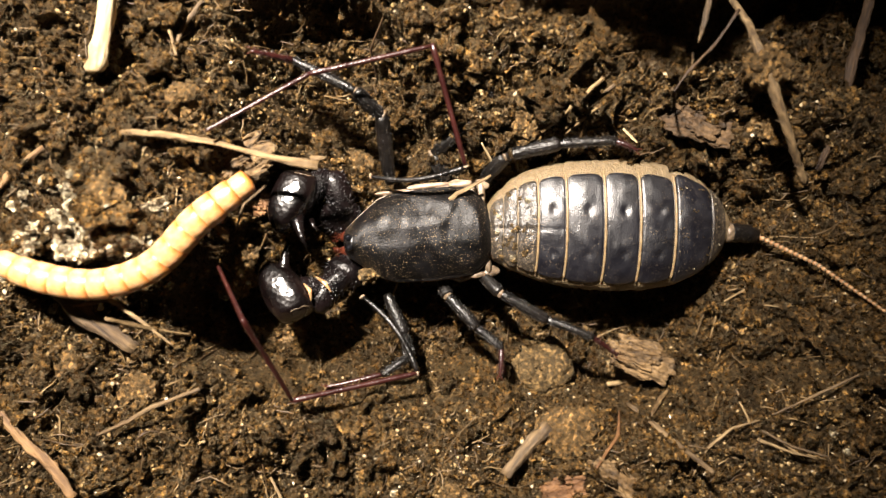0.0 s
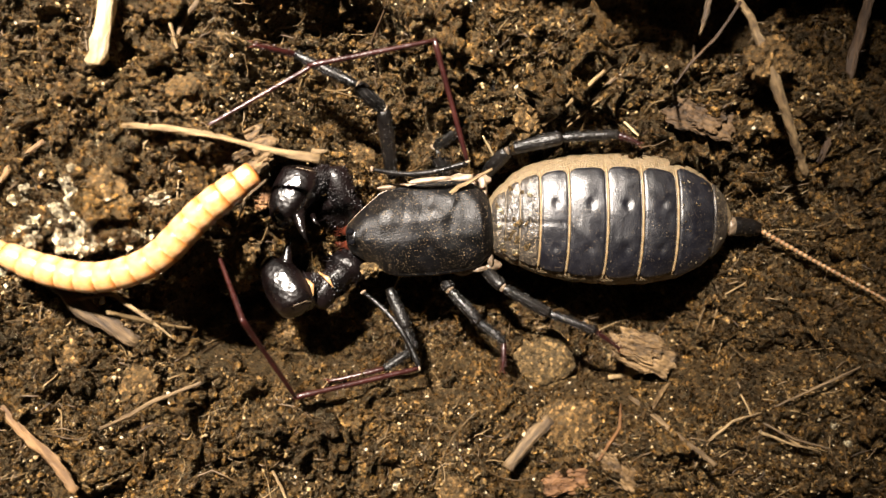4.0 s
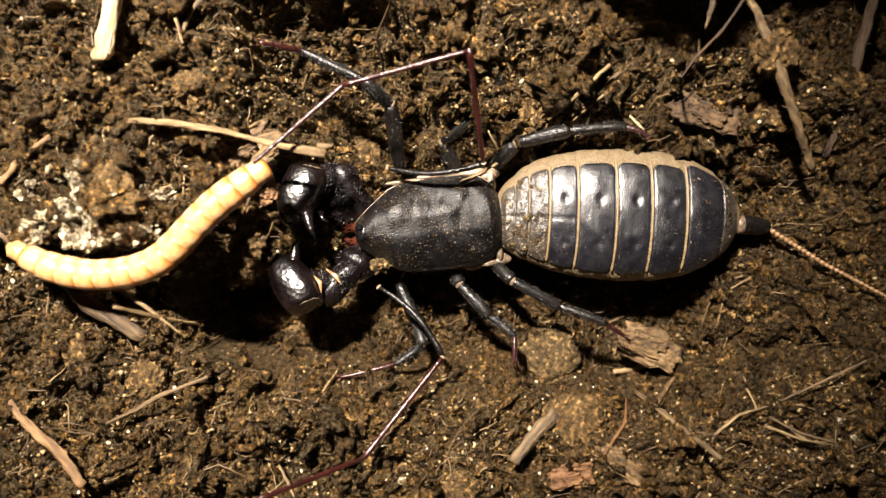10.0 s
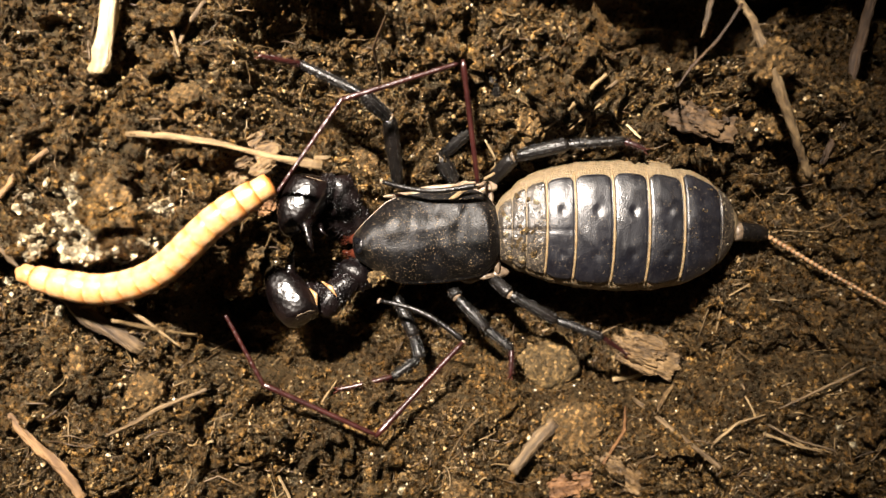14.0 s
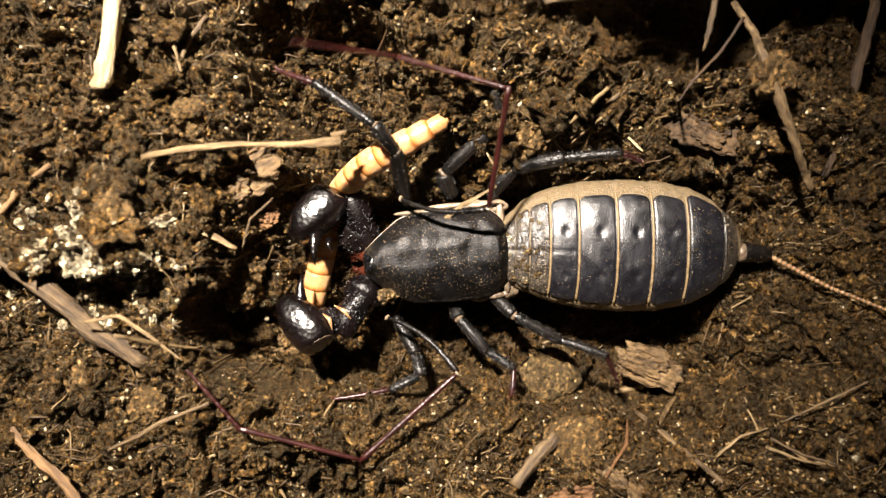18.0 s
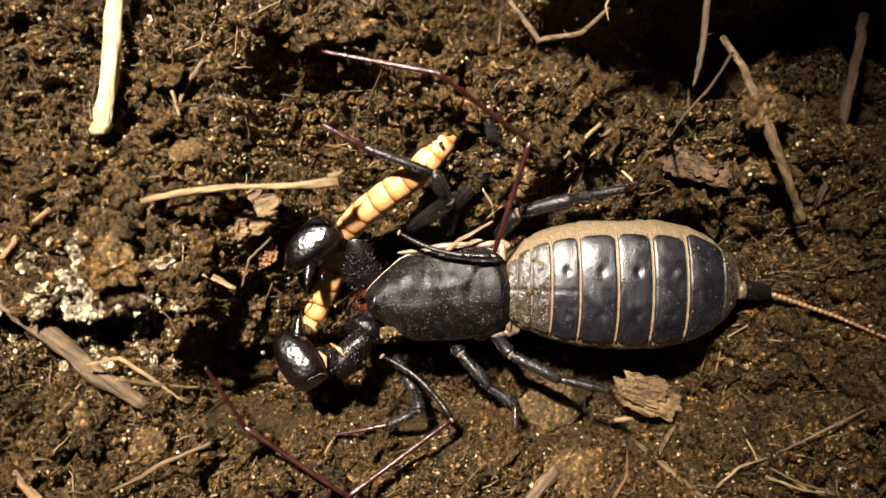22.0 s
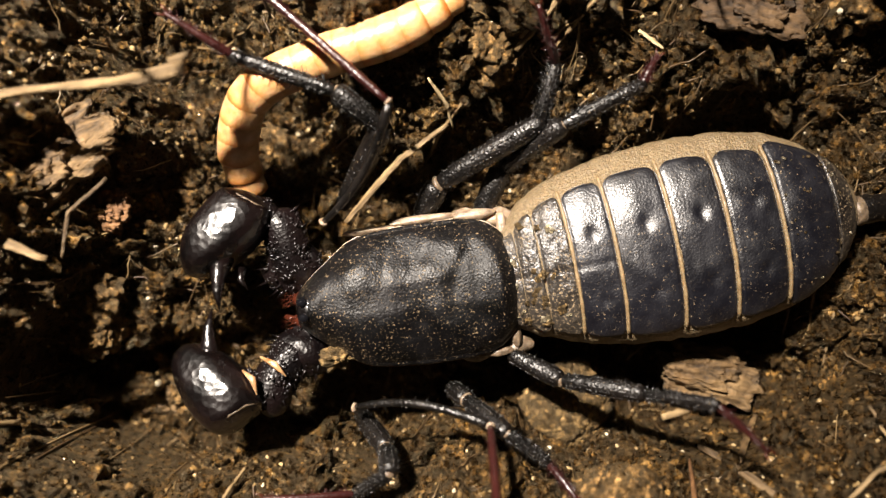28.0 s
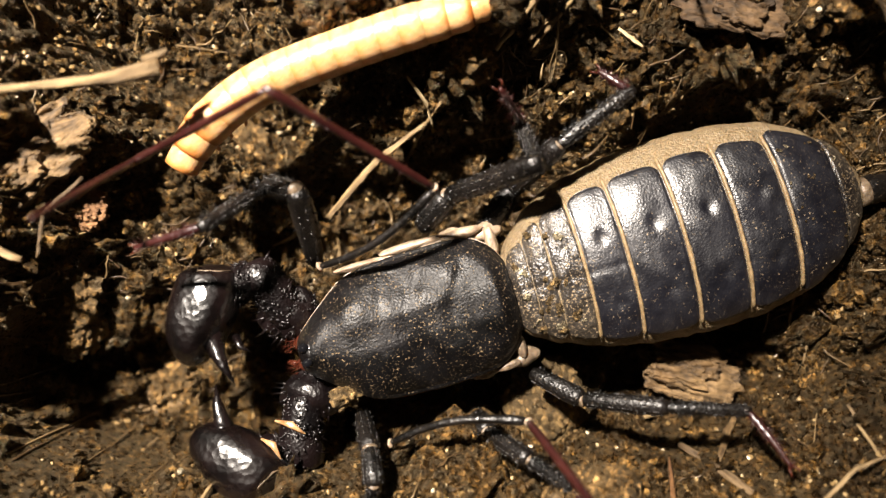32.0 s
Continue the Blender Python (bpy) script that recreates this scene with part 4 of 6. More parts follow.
def along(points, t):
    """A smooth curve through points, by its share of the length."""
    p = np.array(points)
    fine = []
    for i in range(len(p) - 1):
        a, b2, c, d = p[max(i - 1, 0)], p[i], p[i + 1], p[min(i + 2, len(p) - 1)]
        for s in np.linspace(0, 1, 12, endpoint=False):
            fine.append(0.5 * (2 * b2 + (c - a) * s + (2 * a - 5 * b2 + 4 * c - d) * s * s + (3 * b2 - a - 3 * c + d) * s ** 3))
    fine.append(p[-1])
    fine = np.array(fine)
    run = np.concatenate([[0], np.cumsum(np.linalg.norm(np.diff(fine, axis=0), axis=1))])
    return np.array([np.interp(t * run[-1], run, fine[:, k]) for k in range(3)])


CREEP = []


def mealworm_key(t, *points):
    CREEP.append((t, points))


def ring_pose(points, k, n):
    t = (k + 0.5) / n
    a, c, b2 = along(points, max(t - 0.02, 0)), along(points, t), along(points, min(t + 0.02, 1))
    d = Vector(b2 - a).normalized()
    side = Vector((0, 0, 1)).cross(d).normalized()
    m = Matrix((d, side, d.cross(side))).transposed().to_4x4()
    m.translation = Vector(c) * MM
    return m


# ---- the place
ground()
scattered("soil_lumps", 20, 2000, 0.5, 1.6, 3, 1.0, CRUMB, -0.1, "loose dark brown lumps of soil", "soil crumbs", 2.6, clumpy)
scattered("soil_crumbs", 21, 15500, 0.25, 0.85, 2, 0.45, CRUMB, 0.1, "loose dark brown soil crumbs of many sizes", "soil crumbs", 2.0, clumpy, 0.55, False)
scattered("fine_crumbs", 22, 36000, 0.12, 0.42, 1, 0.4, CRUMB, 0.2, "fine dark soil crumbs", "soil crumbs", 1.6, None, 0.5, False)
scattered("sand_grains", 23, 26000, 0.08, 0.27, 1, 0.3, GRAIN, 0.35, "tiny pale glinting sand grains in the soil", "sand grains", 2.5, None, 0.3, False)
fibres("root_fibres", 24, 340, 4.0, 15.0, 0.075, FIBRE, "thin tangled tan rootlets on the soil")
fibres("short_fibres", 25, 2200, 1.2, 5.0, 0.09, FIBRE, "short dry plant fibres in the soil")

stem("straw", [(-39.1, 19.4, 3.2), (-37.9, 23.4, 4.0), (-35.5, 37.4, 5.0)], [1.0, 0.98, 0.9], STRAW, "pale yellow broken straw lying on soil", "straw", seed=2)
stem("root", [(35.2, 30.4, -3.0), (36.0, 25.4, 1.0), (35.9, 23.4, 2.4), (37.1, 19.7, 3.0), (38.8, 15.5, 2.5), (41.0, 11.2, 1.0), (43.4, 7.4, -1.0)], [0.4, 0.45, 0.5, 0.7, 0.55, 0.48, 0.42], ROOTBARK, "knotted pale brown root coming out of the soil", "root", seed=3, twigs=14, wob=0.16)
crumbled("root_clod", 37.4, 20.4, 2.5, 40, 0.8, CLOD, "brown clod grown round the root knot", 31, 0.7, 2.2)
stem("root", [(54.4, 33.8, -6.0), (52.7, 27.8, -5.0), (50.1, 20.5, -4.0), (47.8, 13.4, -3.0), (46.5, 9.3, -4.0)], [0.6, 0.65, 0.6, 0.5, 0.35], ROOT, "dark reddish brown root running up from the hollow", "root", seed=4, twigs=5)
stem("rootlet", [(33.0, 38.6, 0.0), (31.1, 27.9, 1.0), (30.5, 25.6, 1.2), (30.1, 23.7, 0.6)], [0.40, 0.36, 0.3, 0.15], TWIG, "thin tan rootlet hanging over the hollow", "root", seed=5, twigs=6)
stem("rootlet", [(-5.7, 43.2, 1.0), (-6.2, 37.6, 1.2), (-7.5, 34.5, 0.8), (-10.5, 31.9, 0.2)], [0.4, 0.36, 0.3, 0.15], TWIG, "thin tan rootlet hanging over the hollow", "root", seed=6, twigs=4)
stem("rootlet", [(9.6, 40.9, -2.0), (9.0, 34.8, -1.0), (12.0, 29.7, 0.5), (17.1, 30.5, 0.2), (20.8, 33.8, -1.0)], [0.25, 0.32, 0.35, 0.34, 0.2], TWIG, "thin tan rootlet hanging over the hollow", "root", seed=7, twigs=8)
stem("rootlet", [(34.9, 27.6, 0.5), (32.2, 23.6, 0.3), (28.9, 20.3, 0.4), (27.3, 18.0, 0.2)], [0.2, 0.18, 0.16, 0.08], ROOT, "hair-thin brown rootlet on the soil", "root", seed=8)
stem("rootlet", [(-27.3, 28.2, 1.8), (-29.4, 25.3, 2.0), (-30.9, 22.0, 1.6), (-31.1, 18.5, 0.8)], [0.26, 0.26, 0.22, 0.12], TWIG, "thin curved tan rootlet on the bank", "root", seed=9)
stem("twig", [(18.8, 19.5), (16.0, 17.1), (12.8, 14.8)], [0.26, 0.28, 0.2], TWIG, "short pale brown twig on the soil", "twig", 0.5, seed=10)
stem("twig", [(21.0, 19.5), (18.3, 17.0), (15.3, 14.5)], [0.2, 0.28, 0.22], TWIG, "short pale brown twig on the soil", "twig", 0.5, seed=11)
stem("twig", [(-27.9, -16.6), (-33.5, -18.8), (-37.1, -20.8), (-40.4, -22.3)], [0.2, 0.26, 0.26, 0.16], TWIG, "bent tan twig lying on soil", "twig", 1.5, seed=12)
stem("straw", [(-53.4, -19.0), (-50.0, -22.7), (-45.8, -26.2), (-43.0, -29.6)], [0.4, 0.6, 0.65, 0.5], BLADE, "orange-brown blade of old straw on the soil", "straw", 1.5, seed=13, flat=0.5)
stem("dry_stem", [(-54.0, 2.5), (-47.6, -2.1), (-41.9, -8.0), (-36.2, -12.3)], [1.1, 1.15, 1.1, 0.9], TWIG, "grey-brown dry stem half sunk in the bank", "stem", -0.3, seed=14, flat=0.6)
stem("peg", [(12.8, -21.6), (10.2, -24.2), (7.7, -27.0)], [0.8, 0.85, 0.7], TWIG, "short stub of grey-brown twig", "twig", 0.4, seed=15)
stem("splinter", [(-28.5, 3.6, 1.2), (-24.6, 1.4, 0.8)], [0.5, 0.25], STICK, "pale splinter of wood at the burrow's edge", "splinter", seed=16, flat=0.5)
stem("splinter", [(-41.9, -6.9, 2.6), (-37.6, -6.1, 2.9), (-34.1, -8.8, 2.2), (-30.9, -11.6, 1.4)], [0.14, 0.26, 0.2, 0.1], STICK, "pale curled fibre on the bank", "splinter", seed=17, flat=0.5)
stem("rootlet", [(-21.0, 7.4, -2.5), (-23.3, 4.8, -0.5), (-24.4, 1.5, -1.0)], [0.16, 0.18, 0.1], TWIG, "hair-thin rootlet at the burrow's edge", "root", seed=18)
stem("splinter", [(-3.3, 2.0, -7.0), (-0.4, 4.5, -6.0), (2.1, 6.5, -5.0), (6.2, 8.6, -4.0)], [0.22, 0.32, 0.3, 0.16], STICK, "split tan stalk leaning in the burrow", "stalk", seed=19, flat=0.6)
stem("twig", [(50.0, -14.6), (44.0, -17.6), (39.3, -20.0)], [0.14, 0.17, 0.10], TWIG, "dark brown twig lying on soil", "twig", 0.9, seed=20)
stem("rootlet", [(38.9, -5.6), (36.3, -6.6), (35.3, -10.3), (34.8, -13.6)], [0.14, 0.16, 0.14, 0.1], TWIG, "hair-thin tan rootlet on the soil", "root", 0.5, seed=26)
stem("rootlet", [(36.3, -17.6), (37.3, -21.6), (41.3, -23.6), (44.7, -24.3)], [0.13, 0.17, 0.15, 0.1], TWIG, "hair-thin tan rootlet on the soil", "root", 0.5, seed=27)

crumbled("stone", 14.1, -16.3, 3.8, 60, 0.4, STONE, "rounded earthy brown stone beside the leg", 41, 0.42, -13.2)
slab("bark_flake", 27.0, -15.0, (4.6, 2.5, 1.0), BARK, "crumbling brown flake of bark", "bark", 42, -18, 6, (-10, 4), 0.7)
slab("bark_flake", 32.4, 15.2, (4.6, 2.6, 0.8), DARKBARK, "flat brown flake of bark", "bark", 43, -18, 4, (-8, 4), 0.5)
slab("wood_chunk", -25.0, 9.3, (5.4, 3.0, 1.5), BARK, "grey-brown chunk of rotten wood on the bank", "wood", 44, 30, 6, (4, 10), 0.3)
slab("bark_flake", -24.2, -12.0, (3.2, 1.7, 0.8), BARK, "reddish brown flake of bark in the burrow", "bark", 45, -5, 4, (5, 0), 0.2)
slab("bark_flake", 21.0, -27.6, (4.0, 1.5, 0.7), BARK, "dark flake of bark on the soil", "bark", 46, -35, 4, (0, 8), 0.2)
slab("bark_flake", 14.7, -28.9, (2.6, 1.4, 0.6), FANGWOOD, "orange-brown flake of bark", "bark", 47, 10, 3, (0, 0), 0.2)
crumbled("chalky_clod", -41.0, 0.5, 2.4, 60, 0.5, CHALK, "white crusted clod of soil on the bank", 51, 0.26)
CRUST = (-41.0, 0.5)
scattered("pale_crumbs", 29, 260000, 0.14, 0.75, 2, 0.5, CHALK, 0.2, "white crusted crumbs strewn round the pale clod", "soil crumbs", 2.2, lambda x, y: 0.9 * np.exp(-((x - CRUST[0]) ** 2 / 40 + (y - CRUST[1]) ** 2 / 20)) * (soft_noise(x, y, 1.6, 2) > -0.1), 0.5, False)
crumbled("soil_clod", 15.5, -22.9, 3.6, 60, 0.55, CLOD, "light brown crumbly clod of soil", 52, 0.45)
crumbled("soil_clod", -26.8, -1.4, 3.0, 55, 0.7, CLOD, "brown clod at the burrow's edge", 53, 0.45)
crumbled("soil_clod", -27.4, -3.9, 2.8, 45, 0.7, CLOD, "light brown clod at the burrow's edge", 54, 0.6)
crumbled("soil_clod", 9.9, 15.6, 2.6, 45, 0.8, CLOD, "brown crumbly clod beside the leg", 55, 0.6)
crumbled("soil_clod", -22.0, -11.4, 2.6, 30, 0.8, CLOD, "brown clod under the claw", 57, 0.6)
crumbled("soil_clod", -23.0, 5.6, 1.7, 30, 0.45, FANGWOOD, "small reddish brown clod in the burrow", 58, 0.6)
rock("pebble", -21.5, -26.0, (0.65, 0.8, 0.5), CHALK, "small pale pebble in the soil", "pebble", 62, 0.1, 0, 0.3, 3)
rock("pebble", 45.7, -27.5, (0.6, 0.45, 0.4), CHALK, "small pale pebble in the soil", "pebble", 63, 0.1, 0, 0.3, 3)
rock("pebble", -5.3, -28.4, (0.8, 0.6, 0.5), STONE, "small brown pebble in the soil", "pebble", 64, 0.12, 0, 0.3, 3)

stem("rootlet", [(35.7, -13.8), (36.8, -7.7), (39.6, -5.7)], [0.12, 0.16, 0.1], STICK, "hair-thin pale rootlet standing from the soil", "root", 0.6, seed=120)
stem("rootlet", [(36.1, -18.8), (38.0, -23.2), (41.4, -24.4), (44.9, -25.1)], [0.12, 0.2, 0.18, 0.1], STICK, "thin pale rootlet on the soil", "root", 0.6, seed=121)
stem("rootlet", [(40.8, -23.8), (43.1, -24.9), (46.2, -25.6)], [0.1, 0.18, 0.08], STICK, "thin pale rootlet on the soil", "root", 0.6, seed=122)
stem("twig", [(24.2, -20.3), (27.6, -23.1), (30.6, -25.4)], [0.3, 0.4, 0.25], TWIG, "short dark twig pressed into the soil", "twig", 0.2, seed=123)
stem("rootlet", [(30.1, -27.5), (31.7, -24.1), (34.6, -21.6), (37.7, -20.6)], [0.12, 0.2, 0.18, 0.1], STICK, "thin tan rootlet on the soil", "root", 0.6, seed=124)
stem("rootlet", [(29.8, -17.7), (26.4, -18.7), (23.0, -19.2)], [0.25, 0.4, 0.3], STICK, "crooked tan rootlet at the burrow edge", "root", 0.5, seed=125)
stem("rootlet", [(18.1, -25.8), (21.6, -23.1), (22.8, -21.0)], [0.15, 0.22, 0.12], FANGWOOD, "orange-brown rootlet on the soil", "root", 0.6, seed=126)
stem("rootlet", [(-10.6, -10.6), (-7.1, -7.9), (-6.0, -5.1)], [0.1, 0.16, 0.1], STICK, "hair-thin pale rootlet in the burrow", "root", 0.4, seed=127)
stem("straw", [(-45.9, 11.4), (-49.2, 8.2), (-50.8, 5.7)], [0.3, 0.4, 0.3], BLADE, "flat brown blade of old straw", "straw", 0.5, seed=128)
stem("rootlet", [(25.4, 17.1), (27.7, 18.7), (32.7, 22.7), (35.3, 27.0)], [0.14, 0.2, 0.2, 0.15], TWIG, "long thin brown rootlet over the hollow", "root", 1.0, seed=129)
stem("rootlet", [(12.5, 14.1), (16.1, 17.1), (19.1, 19.7)], [0.25, 0.35, 0.25], STICK, "pale split stalk on the soil", "root", 0.6, seed=130)
stem("rootlet", [(-20.8, -28.4), (-19.4, -30.1), (-18.4, -31.3)], [0.15, 0.2, 0.1], STICK, "thin pale rootlet on the soil", "root", 0.6, seed=131)
stem("rootlet", [(-16.0, -20.3), (-14.7, -18.3), (-14.0, -17.3)], [0.1, 0.14, 0.1], STICK, "thin pale rootlet on the soil", "root", 0.6, seed=132)
stem("rootlet", [(-36.2, -7.9), (-33.0, -9.8), (-30.7, -11.1)], [0.2, 0.3, 0.2], STICK, "bent pale rootlet at the burrow edge", "root", 0.6, seed=133)
crumbled("soil_clod", 25.6, -19.1, 1.7, 40, 0.34, CLOD, "light brown clod at the burrow edge", 140, 0.55)
crumbled("soil_clod", 28.8, -18.5, 1.3, 40, 0.26, CLOD, "light brown clod at the burrow edge", 141, 0.55)
crumbled("soil_clod", 40.3, 14.8, 2.3, 40, 0.46, CLOD, "crumbly brown clod beside the root", 142, 0.55)
crumbled("soil_clod", 10.4, 14.1, 2.4, 40, 0.48, CLOD, "crumbly brown clod beside the leg", 143, 0.55)
crumbled("soil_clod", -11.5, 10.9, 2.2, 40, 0.44, CLOD, "crumbly tan clod behind the claw", 144, 0.55)
crumbled("soil_clod", -38.1, 5.7, 2.4, 40, 0.48, CLOD, "brown clod on the bank", 145, 0.55)
crumbled("soil_clod", -29.3, 16.7, 2.6, 40, 0.52, CLOD, "brown clod on the bank", 146, 0.55)
crumbled("soil_clod", -36.3, -17.6, 2.3, 40, 0.46, CLOD, "light brown clod on the bank", 147, 0.55)
crumbled("soil_clod", -44.7, -14.4, 2.6, 40, 0.52, CLOD, "light brown clod on the bank", 148, 0.55)
crumbled("soil_clod", 1.5, -30.2, 2.0, 40, 0.4, CLOD, "brown clod in the loose soil", 149, 0.55)
rock("pebble", -8.0, -26.4, (1.0, 0.8, 0.65), CHALK, "small pale pebble in the soil", "pebble", 160, 0.14, 0, 0.3, 3)
rock("pebble", -26.4, 24.0, (1.1, 0.88, 0.72), STONE, "small brown pebble in the soil", "pebble", 161, 0.14, 40, 0.3, 3)
rock("pebble", -37.7, 22.4, (0.7, 0.56, 0.45), CHALK, "small pale pebble in the soil", "pebble", 162, 0.14, 80, 0.3, 3)
rock("pebble", 47.0, -22.4, (0.6, 0.48, 0.39), CHALK, "small pale pebble in the soil", "pebble", 163, 0.14, 120, 0.3, 3)
rock("pebble", 48.5, -24.5, (0.6, 0.48, 0.39), CHALK, "small pale pebble in the soil", "pebble", 164, 0.14, 160, 0.3, 3)
rock("pebble", 26.1, -28.8, (0.7, 0.56, 0.45), STONE, "small brown pebble in the soil", "pebble", 165, 0.14, 200, 0.3, 3)
rock("pebble", -47.9, -7.9, (0.9, 0.72, 0.59), CHALK, "small pale pebble in the soil", "pebble", 166, 0.14, 240, 0.3, 3)
rock("pebble", 9.7, 17.5, (0.7, 0.56, 0.45), STONE, "small brown pebble in the soil", "pebble", 167, 0.14, 280, 0.3, 3)
rock("pebble", 6.7, -18.9, (0.5, 0.4, 0.33), CHALK, "small pale pebble in the soil", "pebble", 168, 0.14, 320, 0.3, 3)
rock("pebble", 33.3, -12.1, (0.6, 0.48, 0.39), STONE, "small brown pebble in the soil", "pebble", 169, 0.14, 360, 0.3, 3)
rock("pebble", -5.6, -30.1, (0.6, 0.48, 0.39), CHALK, "small pale pebble in the soil", "pebble", 170, 0.14, 400, 0.3, 3)
rock("pebble", -24.1, 13.2, (0.6, 0.48, 0.39), CHALK, "small pale pebble in the soil", "pebble", 171, 0.14, 440, 0.3, 3)
stem("rootlet", [(53.2, 22.1, 2), (55.8, 20.8, 2), (59.5, 21.0, 2)], [0.15, 0.25, 0.15], STICK, "curved pale rootlet over the hollow", "root", 0, seed=201)
stem("rootlet", [(57.3, 10.0, 1), (60.6, 13.1, 1), (64.3, 16.5, 1)], [0.2, 0.3, 0.2], ROOT, "dark brown rootlet over the hollow", "root", 0, seed=202)
stem("rootlet", [(19.0, 37.8, 2), (20.9, 36.0, 2), (23.3, 36.1, 2), (25.3, 37.2, 2)], [0.12, 0.2, 0.2, 0.12], STICK, "tangled pale rootlet over the hollow", "root", 0, seed=203)
stem("rootlet", [(21.4, 36.1, 1), (19.9, 33.4, 1), (20.2, 31.6, 1)], [0.16, 0.14, 0.06], STICK, "thin pale rootlet hanging over the hollow", "root", 0, seed=204)
stem("rootlet", [(26.3, 37.3, 2), (27.6, 35.5, 2), (29.6, 36.3, 2)], [0.12, 0.18, 0.1], STICK, "tangled pale rootlet over the hollow", "root", 0, seed=205)
stem("rootlet", [(9.7, 40.1), (9.4, 36.9), (8.2, 34.2)], [0.2, 0.2, 0.1], TWIG, "thin tan rootlet on the soil", "root", 0.6, seed=206)
stem("rootlet", [(1.7, 38.3), (2.6, 34.6), (2.9, 32.4)], [0.14, 0.2, 0.12], STICK, "thin pale rootlet on the soil", "root", 0.6, seed=207)
stem("rootlet", [(-29.8, 21.4), (-30.8, 24.4), (-30.8, 26.8)], [0.14, 0.2, 0.12], STICK, "thin pale rootlet on the bank", "root", 0.6, seed=208)
stem("dry_stem", [(-39.9, 43.0), (-37.4, 40.6), (-33.6, 38.3)], [0.7, 0.9, 0.7], TWIG, "grey-brown dry stem on the bank", "stem", 0.3, seed=209)
stem("rootlet", [(-6.3, 28.0), (-8.7, 24.5), (-8.3, 21.7)], [0.1, 0.16, 0.1], ROOT, "dark rootlet behind the claw", "root", 0.5, seed=210)
stem("rootlet", [(5.1, 12.8), (6.4, 10.8), (6.7, 9.2)], [0.1, 0.18, 0.08], STRAW, "short pale fibre behind the feeler", "root", 0.8, seed=211)
stem("rootlet", [(2.7, 5.6), (5.2, 8.8), (7.6, 10.7)], [0.12, 0.2, 0.14], STICK, "thin tan fibre behind the leg", "root", 0.6, seed=212)
stem("stalk", [(-1.9, 6.2), (0.9, 9.6), (3.2, 13.1)], [0.9, 1.1, 0.9], BARK, "grey-brown rotten stalk in the burrow", "stalk", -4.2, seed=213)
stem("rootlet", [(-10.4, 1.2), (-8.1, 1.8), (-7.0, 3.0)], [0.1, 0.18, 0.1], STICK, "bent pale fibre in the burrow", "root", 0.5, seed=214)
stem("rootlet", [(26.5, -21.4), (28.6, -20.0), (30.7, -19.3)], [0.2, 0.35, 0.2], BARK, "light brown splinter under the leg", "root", 0.5, seed=215)
stem("rootlet", [(36.8, -15.5), (37.6, -12.8), (38.1, -10.8)], [0.08, 0.14, 0.08], STICK, "hair-thin pale rootlet beside the body", "root", 0.6, seed=216)
stem("rootlet", [(15.4, 13.9), (17.4, 15.5), (18.9, 16.7)], [0.12, 0.22, 0.14], STICK, "thin tan fibre on the soil", "root", 0.6, seed=217)
stem("rootlet", [(22.7, 14.6), (23.7, 13.6), (24.5, 12.8)], [0.12, 0.2, 0.1], STRAW, "short pale fibre on the soil", "root", 0.6, seed=218)

# the stick that is knocked aside
stick = Shape()
rng = random.Random(77)
stick.tube([(-1.0 + 22.2 * i / 14, 0.45 * math.sin(i * 0.35), 0.15 * math.sin(i)) for i in range(15)], [0.30 + 0.012 * i + 0.08 * math.sin(i * 0.6) for i in range(15)], 10, 0.22, 0.7, rng)
stick.tube([(20.2, 0.2, 0), (21.4, 0.4, 0.1), (22.0, 0.7, 0.2)], [0.4, 0.3, 0.08], 7)
fallen_stick = tagged(new("stick", stick.mesh("stick", STICK)), "thin pale brown stick lying at the burrow's edge", "stick")

# the animal and its prey
scorpion, hind = whip_scorpion()
whip_pieces = whip(hind)
cam.data.dof.focus_object = scorpion
worm, worm_rings = mealworm()
antenna_up = feeler(scorpion, (12.4, 14.6, 14.4, 13.1), 100, -1.1)
antenna_low = feeler(scorpion, (11.9, 15.2, 14.4, 9.0), 110, 0.9)
leg_2_up = walking_leg(scorpion, (9.2, 4.4, 8.5, 5.8), 0.92, 120)
leg_3_up = walking_leg(scorpion, (3.7, 9.9, 4.8, 5.5), 1.0, 130)
leg_4_up = walking_leg(scorpion, (4.6, 6.8, 7.0, 3.0), 0.95, 140)
leg_2_low = walking_leg(scorpion, (5.7, 3.0, 4.2, 7.4), 0.80, 150)
leg_3_low = walking_leg(scorpion, (2.9, 5.4, 4.2, 3.6), 0.80, 160)
leg_4_low = walking_leg(scorpion, (4.8, 6.6, 6.2, 5.0), 0.78, 170)
claw_up = claw(scorpion, 1, 180)
claw_low = claw(scorpion, -1, 190)

